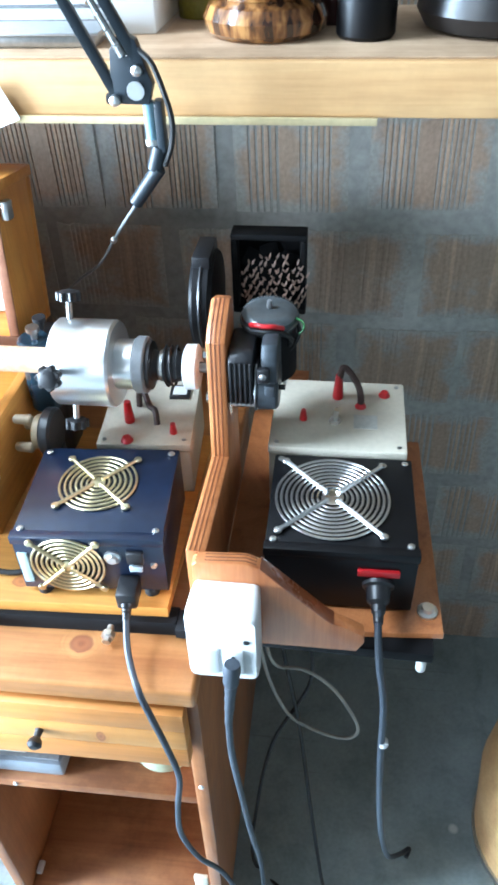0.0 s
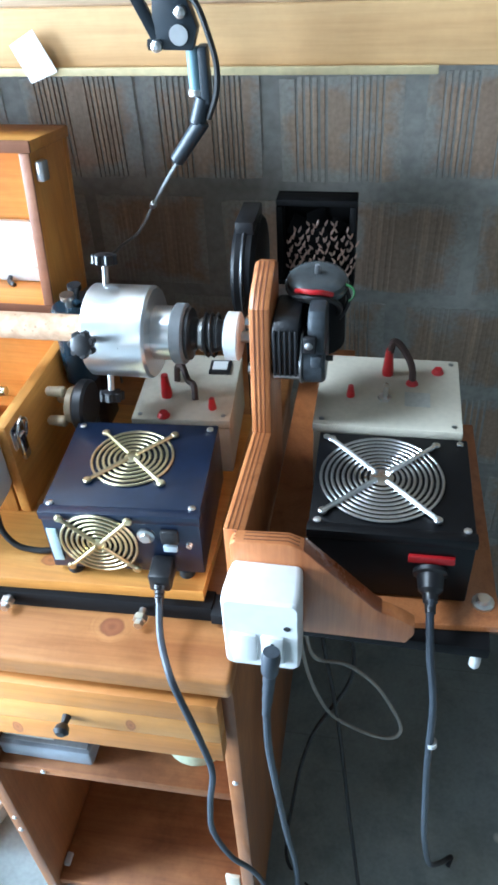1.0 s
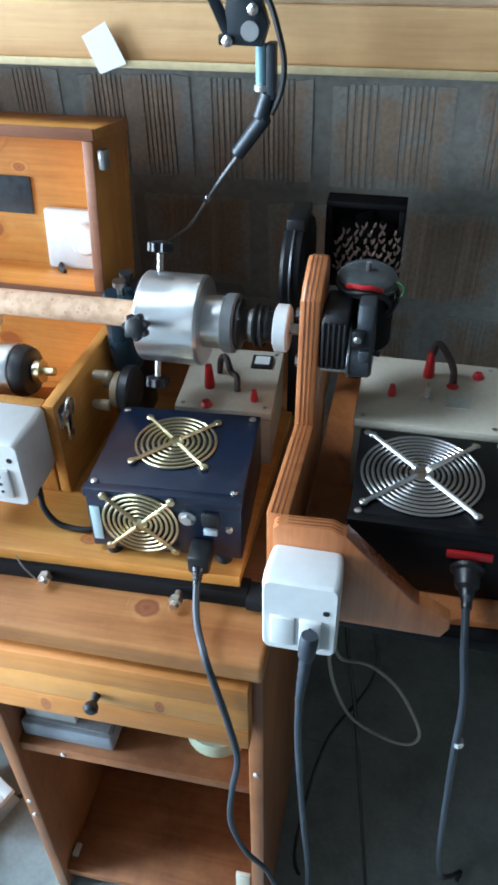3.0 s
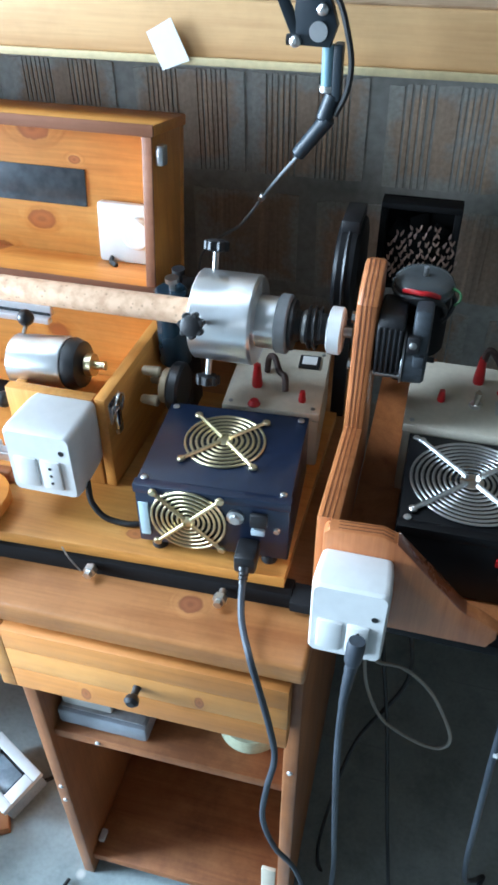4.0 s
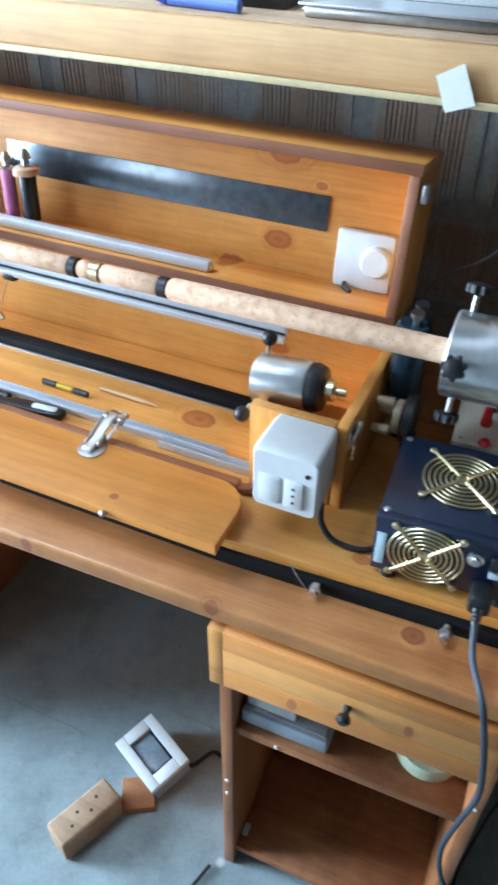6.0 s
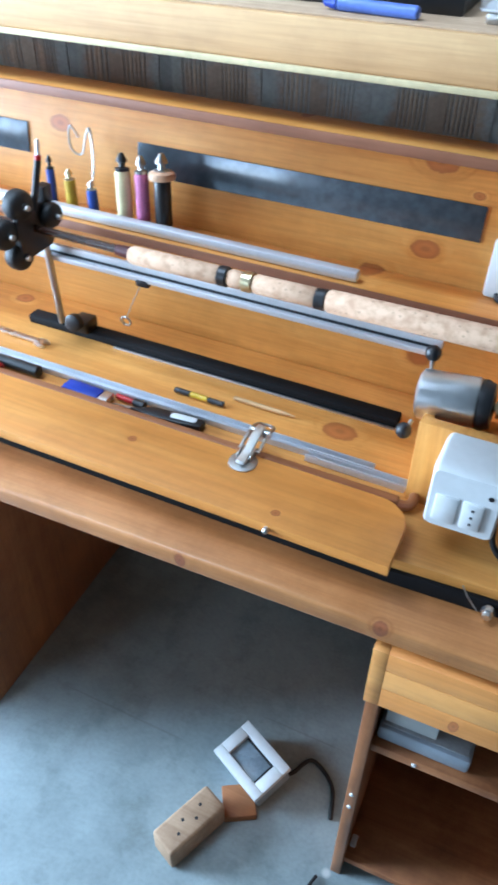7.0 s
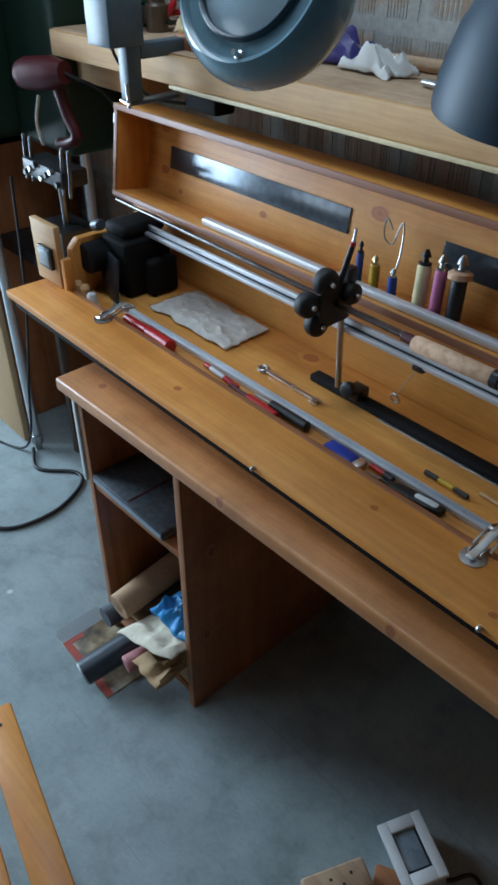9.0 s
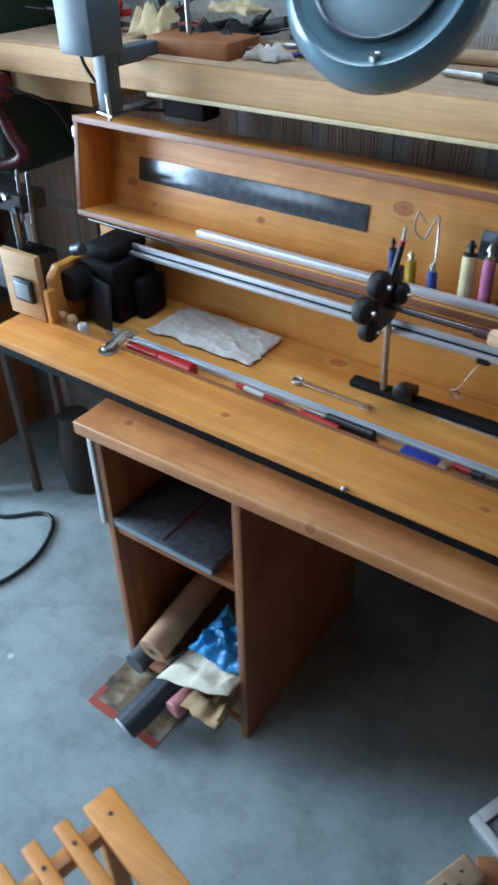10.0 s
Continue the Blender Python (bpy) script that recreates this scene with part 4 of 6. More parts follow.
part("toggle", rod((0.128, 0.303, 0.868), (0.129, 0.3, 0.889), 0.0026, 0.0036, 12), chrome, cb2)
part("toggle_nut", rod((0.128, 0.303, 0.868), (0.128, 0.303, 0.872), 0.0075, 0.0075, 6), chrome, cb2)
part("faded_label", box(0.15, 0.178, 0.292, 0.318, 0.868, 0.8684, 0), speckled("faded_label", (0.5, 0.5, 0.46), 0.6), cb2)

# ---- geared motor behind the upright ----
gear = thing("geared_motor", "dark cast wiper motor bolted to the plywood upright", "motor")
cast = speckled("dark_cast_metal", (0.06, 0.07, 0.08), 0.35, 0.4, 60, 0.4, 0.3)
part("gearbox", slab(rounded(0.232, 0.3, 0.928, 0.998, 0.016, 5), "yz", 0.0072, 0.0345, 0.004), black_metal, gear)
for k in range(5):
    part("gearbox_rib", slab(rounded(0.2295, 0.2325, 0.938, 0.99, 0.001, 2), "yz", 0.0095 + 0.0052 * k, 0.0117 + 0.0052 * k, 0.0004), black_metal, gear)
part("gear_cover", rod((0.036, 0.258, 0.947), (0.06, 0.258, 0.947), 0.0285, 0.0275, 36, 0.003), cast, gear, "dark grey cast gear cover")
part("cover_rim", rod((0.0348, 0.258, 0.947), (0.0372, 0.258, 0.947), 0.0296, 0.0296, 36, 0.0006), alu, gear, "bright machined rim")
part("worm_housing", slab([(0.236, 0.955), (0.236, 0.995), (0.243, 1.006), (0.262, 1.008), (0.288, 1.0), (0.29, 0.955)], "yz", 0.042, 0.0595, 0.004), cast, gear, "dark cast worm housing")
part("housing_step", box(0.0385, 0.0515, 0.229, 0.2362, 0.966, 0.984, 0.002), black_metal, gear)
part("casting_boss", box(0.046, 0.0575, 0.2295, 0.238, 0.9495, 0.9625, 0.002), cast, gear)
part("cover_screw", turned([(0, 0.0042), (0.002, 0.004), (0.0032, 0.002), (0.0032, 0)], (0.0445, 0.2305, 0.975), (0.0445, 0.0, 0.99), 12), steel, gear)
part("cover_stud", rod((0.06, 0.246, 0.952), (0.067, 0.246, 0.952), 0.003, 0.003, 8), black_metal, gear)
part("motor_can", rod((0.045, 0.312, 0.93), (0.045, 0.303, 1.0), 0.0295, 0.0295, 32, 0.003), matt_black, gear)
part("end_cap", turned([(0, 0.03), (0.001, 0.0325), (0.004, 0.0325), (0.005, 0.0305), (0.01, 0.03), (0.013, 0.027), (0.0155, 0.02), (0.0165, 0.008), (0.0165, 0)], (0.045, 0.3028, 1.0005), (0.045, 0.292, 1.1), 40), speckled("smoky_grey_cap", (0.085, 0.095, 0.1), 0.16, 0.0, 40, 0.3), gear, "round smoky grey end cap")
part("cap_peg", rod((0.0455, 0.3, 1.0165), (0.0455, 0.299, 1.0265), 0.003, 0.0026, 12, 0.0006), grey_plastic, gear)
part("stay", rod((0.0085, 0.236, 0.934), (0.036, 0.236, 0.934), 0.0026), chrome, gear)
part("red_wire", tube([(0.027, 0.278, 1.008), (0.033, 0.2695, 1.0125), (0.043, 0.266, 1.0135), (0.053, 0.268, 1.0125), (0.062, 0.276, 1.006)], 0.0026, 8), red_plastic, gear)
part("black_wire", tube([(0.028, 0.274, 1.003), (0.04, 0.266, 1.007), (0.054, 0.267, 1.006), (0.066, 0.276, 0.998), (0.07, 0.285, 0.985), (0.062, 0.292, 0.97)], 0.003, 8), rubber, gear)
part("black_wire", tube([(0.074, 0.298, 1.004), (0.078, 0.294, 0.992), (0.072, 0.292, 0.976), (0.06, 0.292, 0.962)], 0.0024, 8), rubber, gear)
part("green_wire", tube([(0.072, 0.296, 1.008), (0.081, 0.292, 1.006), (0.083, 0.288, 1.0), (0.078, 0.286, 0.994)], 0.0013, 6), speckled("green_wire", (0.03, 0.16, 0.05)), gear)
for z in (0.935, 0.99):
    part("bolt_head", rod((-0.019, 0.245, z), (-0.0145, 0.245, z), 0.006, 0.006, 6), chrome, gear)


gear.matrix_basis = Matrix.Translation((0.006, 0, 0.004))


def case_fan(label, m, guard):
    """A square cooling fan with a round opening, hub and blades. m: its pose, its face towards -y."""
    t = thing("cooling_fan", label, "fan")
    s, d = 0.0475, 0.025
    shell = bmesh.new()
    box(-s, s, 0, 0.004, -0.055, 0.055, 0.0015, bm=shell)
    for a, b, c, e in ((-s, s, 0.047, 0.055), (-s, s, -0.055, -0.047), (-s, -s + 0.008, -0.047, 0.047), (s - 0.008, s, -0.047, 0.047)):
        box(a, b, -d, 0, c, e, 0.002, bm=shell)
    part("fan_housing", moved(shell, m), matt_black, t)
    part("hub", moved(rod((0, -0.001, 0), (0, -0.018, 0), 0.018, 0.017, 24, 0.002), m), matt_black, t)
    for k in range(7):
        a = 2 * math.pi * k / 7
        blade = box(0.016, 0.038, -0.014, -0.0125, -0.012, 0.012, 0.0004, m=Matrix.Rotation(a, 4, "Y") @ Matrix.Rotation(radians(28), 4, "X"))
        part("blade", moved(blade, m), matt_black, t)
    part("stand", moved(box(-0.008, 0.008, -0.004, 0.0, 0.74 - m.translation.z, -0.054, 0.001), m), black_metal, t, "thin black metal bracket")
    return t


fan_a = case_fan("square black plastic cooling fan standing behind the upright", pose(0.034, 0.484, 0.9755, 0, radians(-3.5), 0), True)
strands = bmesh.new()
rng = random.Random(4)
WC = Vector((0.041, 0, 0.962))
for row in range(-7, 8):
    for k in range(-8, 9):
        x, z = WC.x + 0.0098 * k + (0.0049 if row % 2 else 0), WC.z + 0.0078 * row
        far = math.hypot(x - WC.x, z - WC.z)
        if far > 0.044:
            continue
        for s in (-1, 1):
            if rng.random() < 0.12:
                continue
            lift = 0.014 * (1 - (far / 0.047) ** 2)
            p = Vector((x, 0.458 - lift, z)) + Vector((rng.uniform(-1, 1), 0, rng.uniform(-1, 1))) * 0.0017
            q = p + Vector((s * rng.uniform(0.0014, 0.0046), 0.003 * s, rng.uniform(0.0055, 0.0082)))
            n = (q - p).length
            turned([(0, 0.0004), (0.3 * n, 0.0014), (0.6 * n, 0.0014), (n, 0.0004)], p, q, 6, strands)
part("copper_mesh", strands, copper_wire, fan_a, "woven shiny copper strands over the fan")
blower = thing("blower_fan", "round black plastic blower fan standing on edge", "fan")
part("shell", turned([(0, 0.0), (0, 0.052), (0.002, 0.06), (0.006, 0.063), (0.024, 0.063), (0.029, 0.058), (0.03, 0.03), (0.03, 0)], (-0.055, 0.425, 0.961), (1, 0.425, 0.961), 44), gloss_black, blower)
part("outlet", box(-0.051, -0.029, 0.395, 0.455, 1.008, 1.0295, 0.002), black_plastic, blower)
part("rib", ring((-0.04, 0.425, 0.961), (1, 0, 0), 0.0625, 0.0025, 44, 6), black_plastic, blower)
part("stand", box(-0.049, -0.031, 0.415, 0.435, 0.7405, 0.9, 0.001), black_metal, blower, "thin black metal bracket")


# ---- the small motor in the case ----
motor = thing("drying_motor", "small silver motor in a honey-pine housing with black ball levers", "motor")
part("housing_front", box(-0.376, -0.2725, 0.165, 0.179, FL, 0.9, 0.0015), pine_z, motor, "honey-pine front plate")
part("housing_left", box(-0.3755, -0.3635, 0.1795, 0.26, FL, 0.893, 0.0015), pine_y, motor)
part("motor_can", turned([(0, 0.0), (0.0005, 0.024), (0.004, 0.03), (0.068, 0.031), (0.07, 0.03), (0.07, 0)], (-0.392, 0.222, 0.897), (-0.2, 0.222, 0.913), 36), brushed, motor)
part("end_bell", turned([(0, 0.029), (0.006, 0.03), (0.016, 0.026), (0.018, 0.012), (0.018, 0)], (-0.3222, 0.222, 0.9029), (-0.2, 0.222, 0.913), 32), black_plastic, motor)
part("brass_gear", turned([(0, 0.006), (0.004, 0.006), (0.004, 0.013), (0.012, 0.013), (0.012, 0.005), (0.026, 0.005), (0.026, 0)], (-0.3052, 0.222, 0.9043), (-0.2, 0.222, 0.913), 18), brassy, motor, "small brass gear")
part("cradle", box(-0.3634, -0.28, 0.2, 0.245, 0.84, 0.869, 0.003), pine_y, motor)
for a, b in (((-0.384, 0.232, 0.922), (-0.388, 0.252, 0.929)), ((-0.39, 0.2, 0.872), (-0.395, 0.186, 0.858))):
    lever = part("lever", rod(a, b, 0.0025), steel, motor)
    part("ball", turned([(-0.0098 * math.cos(math.pi * k / 10) + 0.0098, 0.0098 * math.sin(math.pi * k / 10)) for k in range(11)], Vector(b) - Vector((0, 0, 0.003)), Vector(b) + Vector((-0.002, 0, 0.3)), 16), black_plastic, lever, "black ball knob")
for x, z in ((-0.281, 0.884), (-0.281, 0.825)):
    part("screw", rod((x, 0.1635, z), (x, 0.167, z), 0.003, 0.003, 8), black_metal, motor)
catch = part("toggle_catch", slab(rounded(0.172, 0.202, 0.862, 0.892, 0.004), "yz", -0.2585, -0.257, 0.0004), chrome, motor, "bright steel toggle catch")
part("catch_lever", box(-0.2565, -0.252, 0.18, 0.192, 0.846, 0.878, 0.001), chrome, catch)
part("catch_hook", tube([(-0.254, 0.178, 0.87), (-0.251, 0.176, 0.888), (-0.251, 0.187, 0.897), (-0.251, 0.198, 0.888), (-0.254, 0.196, 0.87)], 0.0016, 8), chrome, catch)

jaw = thing("rod_gripper", "tan plastic three-jaw gripper on a black hub", "gripper")
part("hub", rod((-0.215, 0.255, 0.868), (-0.2, 0.255, 0.868), 0.03, 0.03, 26, 0.003), black_plastic, jaw)
part("stand", box(-0.212, -0.198, 0.243, 0.267, FL, 0.845, 0.002), black_metal, jaw)
tan = speckled("tan_plastic", (0.4, 0.31, 0.2), 0.5, 0, 60, 0.2)
part("plate", rod((-0.226, 0.255, 0.868), (-0.2155, 0.255, 0.868), 0.021, 0.021, 24, 0.002), tan, jaw)
for k in range(3):
    a = radians(100 + 120 * k)
    c = Vector((0, 0.255 + 0.02 * math.cos(a), 0.868 + 0.02 * math.sin(a)))
    part("jaw", rod(c + Vector((-0.249, 0, 0)), c + Vector((-0.2265, 0, 0)), 0.0055, 0.0068, 14, 0.002), tan, jaw)

rest = thing("steady_rest", "dark blue-black roller steady rest with a steel stud", "steady rest")
part("bracket", box(-0.24, -0.215, 0.325, 0.365, FL, 0.955, 0.004), black_metal, rest)
part("barrel", rod((-0.232, 0.316, 0.862), (-0.231, 0.314, 0.962), 0.0195, 0.0195, 26, 0.003), speckled("dark_teal_paint", (0.012, 0.03, 0.045), 0.25, 0, 40, 0.2), rest)
for y, z in ((0.312, 0.974), (0.335, 0.974)):
    part("stud", turned([(0, 0.004), (0.012, 0.004), (0.012, 0.008), (0.018, 0.008), (0.018, 0)], (-0.228, y, z - 0.014), (-0.226, y - 0.004, z + 0.1), 12), black_plastic if y > 0.32 else steel, rest)

# ---- roller stand that carries the rod ----
stand = thing("roller_stand", "black four-wheel rod support on a steel stem", "rod stand")
SX, SY = -0.978, 0.306
part("stem", rod((SX, SY, 0.792), (SX - 0.002, SY - 0.004, 0.925), 0.0055, 0.0055, 16, 0.001), steel, stand)
part("clamp_block", box(SX + 0.028, SX + 0.058, SY - 0.016, SY + 0.016, 0.792, 0.812, 0.003), black_plastic, stand)
part("clamp_knob", turned([(0, 0.006), (0.006, 0.014), (0.016, 0.014), (0.018, 0.01), (0.018, 0)], (SX + 0.043, SY - 0.014, 0.814), (SX + 0.043, SY - 0.2, 0.85), 14), black_plastic, stand)
part("yoke", slab(rounded(SY - 0.062, SY + 0.012, 0.925, 0.992, 0.012), "yz", SX - 0.004, SX + 0.004, 0.001), black_plastic, stand)
for k, (y, z, r, dx) in enumerate(((0.23, 0.97, 0.021, -0.012), (0.264, 1.0, 0.022, -0.006), (0.31, 0.972, 0.018, 0.008), (0.252, 0.93, 0.021, -0.01))):
    c = Vector((SX + dx - 0.008, y, z))
    wheel = part("wheel", turned([(-0.006, r * 0.3), (-0.004, r * 0.75), (-0.001, r * 0.93), (0.003, r), (0.013, r), (0.017, r * 0.93), (0.02, r * 0.75), (0.022, r * 0.3), (0.024, r * 0.25), (0.024, 0)], c, c + Vector((1, -0.12, 0)), 28), rubber, stand, "black rubber wheel")
    part("axle", rod(c + Vector((0.024, -0.003, 0)), c + Vector((0.028, -0.003, 0)), 0.004, 0.004, 10), steel, wheel)
part("rear_block", box(SX - 0.012, SX + 0.006, SY + 0.0, SY + 0.02, 0.985, 1.012, 0.003), black_plastic, stand)
part("pin", rod((SX + 0.0, SY - 0.02, 0.985), (SX + 0.004, SY + 0.002, 1.05), 0.0055, 0.005, 12, 0.001), black_plastic, stand)
part("pin_collar", rod((SX + 0.004, SY + 0.002, 1.05), (SX + 0.0045, SY + 0.003, 1.056), 0.005, 0.005, 12), red_plastic, stand)
part("pin_tip", rod((SX + 0.0045, SY + 0.003, 1.056), (SX + 0.005, SY + 0.006, 1.076), 0.0032, 0.0024, 10), alu, stand)


# ---- thread spools and parts hung on the lid ----
def spool(x, z0, z1, r, colour, label, cap):
    a, b = Vector((x, 0.384, z0)), Vector((x - 0.007, 0.384 + 0.15 * (z1 - z0), z1))
    n = (b - a).length
    t = thing("thread_spool", label, "spool", "thread spools on the lid")
    part("winding", turned([(0.004, r * 0.9), (0.006, r), (n * 0.72, r), (n * 0.75, r * 0.85)], a, b, 18), colour, t)
    part("spool_end", rod(a, a + (b - a) * 0.07, r * 0.85, r * 1.05, 16), cap, t)
    part("finial", turned([(n * 0.75, r * 0.9), (n * 0.79, r * 0.95), (n * 0.8, r * 0.45), (n * 0.87, r * 0.4), (n * 0.88, r * 0.75), (n * 0.93, r * 0.6), (n, r * 0.25), (n, 0)], a, b, 14), cap, t)
    return t


thread_blue = speckled("blue_thread", (0.02, 0.06, 0.3), 0.7, 0, 120, 0.3, 0.3)
thread_yel = speckled("yellow_thread", (0.55, 0.34, 0.02), 0.7, 0, 120, 0.3, 0.3)
thread_crm = speckled("cream_thread", (0.7, 0.6, 0.34), 0.7, 0, 120, 0.2, 0.3)
thread_pnk = speckled("pink_thread", (0.55, 0.16, 0.32), 0.7, 0, 120, 0.3, 0.3)
spool(-1.02, 0.942, 1.02, 0.0065, thread_blue, "slim spool of blue thread with a dark finial", black_metal)
spool(-0.985, 0.944, 1.006, 0.0085, thread_yel, "short spool of yellow thread", brassy)
spool(-0.946, 0.942, 0.995, 0.008, thread_blue, "blue thread spool with a steel ring top", steel)
spool(-0.891, 0.946, 1.043, 0.0115, thread_crm, "fat spool of cream thread with a dark finial", black_metal)
spool(-0.859, 0.947, 1.044, 0.01, thread_pnk, "spool of pink thread with a wing-nut top", steel)
spool(-0.825, 0.947, 1.052, 0.0125, black_plastic, "black cylinder with a cork cap and wing nut", steel)
solid("cork_cap", turned([(0, 0.011), (0.002, 0.019), (0.011, 0.019), (0.014, 0.014), (0.014, 0)], (-0.8302, 0.3945, 1.015), (-0.8316, 0.3975, 1.035), 22), cork, "round cork cap on a black cylinder", "cap")
solid("wire_guide", tube([(-0.951, 0.392, 0.985), (-0.957, 0.41, 1.01), (-0.962, 0.42, 1.04), (-0.965, 0.4215, 1.06), (-0.972, 0.4215, 1.05), (-0.984, 0.4215, 1.02), (-1.0, 0.4205, 1.026), (-1.003, 0.421, 1.045), (-0.998, 0.4215, 1.06), (-0.985, 0.4205, 1.045)], 0.0016, 8, 6), steel, "bent wire rod guide leaning on the lid", "wire")


# ---- tools lying in the case ----
def along(a, b, spans, name, label, category, seg=14, z=None):
    """A hand tool made of turned spans between two points: (from, to, radius, radius, material, part)."""
    A, B = Vector(a), Vector(b)
    t = thing(name, label, category)
    for s0, s1, r0, r1, m, n in spans:
        part(n, rod(A + (B - A) * s0, A + (B - A) * s1, r0, r1, seg, min(r0, r1) * 0.3), m, t)
    return t


TZ = FL + 0.001
chan = thing("aluminium_channel", "long grey aluminium U-channel lying in the case", "metal profile")


CA = Matrix.Translation((0, 0.1773, TZ)) @ Matrix.Rotation(radians(-1.04), 4, "Z")
part("web", box(-1.535, -0.425, 0.0, 0.016, 0.0, 0.0015, 0, m=CA), pale_alu, chan)
for y in (0.0, 0.0145):
    part("side_flange", box(-1.535, -0.425, y, y + 0.0015, 0.0016, 0.0095, 0.0003, m=CA), pale_alu, chan)
chan2 = thing("aluminium_channel", "short grey aluminium U-channel beside the long one", "metal profile")
CB = Matrix.Translation((0, 0.164, TZ)) @ Matrix.Rotation(radians(-1.5), 4, "Z")
part("web", box(-0.512, -0.379, 0.0, 0.014, 0.0, 0.0015, 0, m=CB), pale_alu, chan2)
for y in (0.0, 0.0125):
    part("side_flange", box(-0.512, -0.379, y, y + 0.0015, 0.0016, 0.011, 0.0003, m=CB), pale_alu, chan2)
along((-1.455, 0.186, TZ + 0.0095), (-1.285, 0.174, TZ + 0.0135), [(0, 0.5, 0.0085, 0.0095, red_plastic, "handle"), (0.5, 1.0, 0.0125, 0.0135, red_plastic, "grip")], "rotary_tool", "red plastic tool handle lying under the channel", "tool")
along((-1.205, 0.19, TZ + 0.006), (-1.1, 0.18, TZ + 0.006), [(0, 0.18, 0.004, 0.005, red_plastic, "tip"), (0.18, 0.6, 0.005, 0.005, white_plastic, "barrel"), (0.6, 1, 0.0055, 0.005, red_plastic, "cap")], "marker_pen", "white marker pen with red ends", "pen")
along((-1.115, 0.174, TZ + 0.009), (-0.985, 0.163, TZ + 0.009), [(0, 0.4, 0.004, 0.004, maroon, "shaft"), (0.4, 1, 0.0085, 0.009, red_plastic, "handle")], "screwdriver", "screwdriver with a clear red handle", "screwdriver")
along((-1.06, 0.186, TZ + 0.009), (-0.93, 0.182, TZ + 0.009), [(0, 0.3, 0.003, 0.003, steel, "shaft"), (0.3, 1, 0.0085, 0.009, black_plastic, "handle")], "screwdriver", "screwdriver with a black handle", "screwdriver")
wr = thing("spanner", "thin chrome combination spanner lying in the case", "spanner")
part("shank", box(0.01, 0.135, -0.0045, 0.0045, 0, 0.0055, 0.0012, m=Matrix.Translation((-1.122, 0.262, TZ + 0.001)) @ Matrix.Rotation(radians(-3), 4, "Z")), chrome, wr)
part("ring_end", ring((-1.122, 0.262, TZ + 0.0036), (0, 0, 1), 0.009, 0.0036, 20, 8), chrome, wr)
part("open_end", slab([(-0.002, -0.008), (0.012, -0.01), (0.02, -0.006), (0.012, -0.003), (0.012, 0.003), (0.02, 0.006), (0.012, 0.01), (-0.002, 0.008)], "xy", 0, 0.005, 0.0005, ), chrome, wr).matrix_basis = Matrix.Translation((-0.99, 0.255, TZ + 0.0005)) @ Matrix.Rotation(radians(-8), 4, "Z")
li = thing("cigarette_lighter", "blue plastic lighter with a metal top", "lighter")
part("body", box(0, 0.062, -0.012, 0.012, 0, 0.011, 0.004, m=Matrix.Translation((-0.882, 0.177, TZ)) @ Matrix.Rotation(radians(-3), 4, "Z")), blue_plastic, li)
part("metal_top", box(0.0625, 0.078, -0.011, 0.011, 0.0005, 0.0105, 0.002, m=Matrix.Translation((-0.882, 0.177, TZ)) @ Matrix.Rotation(radians(-3), 4, "Z")), chrome, li)
along((-0.802, 0.186, TZ + 0.005), (-0.752, 0.182, TZ + 0.005), [(0, 0.6, 0.004, 0.004, red_plastic, "barrel"), (0.6, 1, 0.006, 0.006, black_plastic, "end")], "red_marker", "small red pen with a black end", "pen")
kn = thing("pocket_knife", "black-handled folding knife with a white inlay", "knife")
KM = Matrix.Translation((-0.768, 0.17, TZ)) @ Matrix.Rotation(radians(4), 4, "Z")
part("handle", moved(slab([(0.0, -0.004), (0.03, -0.011), (0.08, -0.012), (0.108, -0.009), (0.11, 0.006), (0.08, 0.011), (0.03, 0.009)], "xy", 0, 0.011, 0.003), KM), black_plastic, kn)
part("inlay", moved(slab(rounded(0.062, 0.1, -0.006, 0.005, 0.004), "xy", 0.0112, 0.0125, 0.0004), KM), white_plastic, kn, "white inlay")
part("blade", moved(slab([(0.0, -0.003), (-0.03, 0.001), (0.002, 0.004)], "xy", 0.004, 0.006, 0), KM), steel, kn)
along((-0.735, 0.236, TZ + 0.0045), (-0.655, 0.233, TZ + 0.0045), [(0, 0.32, 0.0042, 0.0042, black_plastic, "tip"), (0.32, 0.68, 0.0042, 0.0042, yellow, "barrel"), (0.68, 1, 0.0042, 0.0042, black_plastic, "cap")], "paint_marker", "yellow marker with black ends", "pen")
along((-0.65, 0.255, TZ + 0.004), (-0.555, 0.252, TZ + 0.004), [(0, 0.8, 0.0032, 0.0032, pale, "shaft"), (0.8, 1, 0.003, 0.0008, pale, "point")], "wooden_stick", "pale pointed wooden stick", "stick")
solid("metal_clip", box(-1.3, -1.262, 0.166, 0.178, TZ, TZ + 0.004, 0.0015), brassy, "small brass clip lying by the hinge batten", "clip")

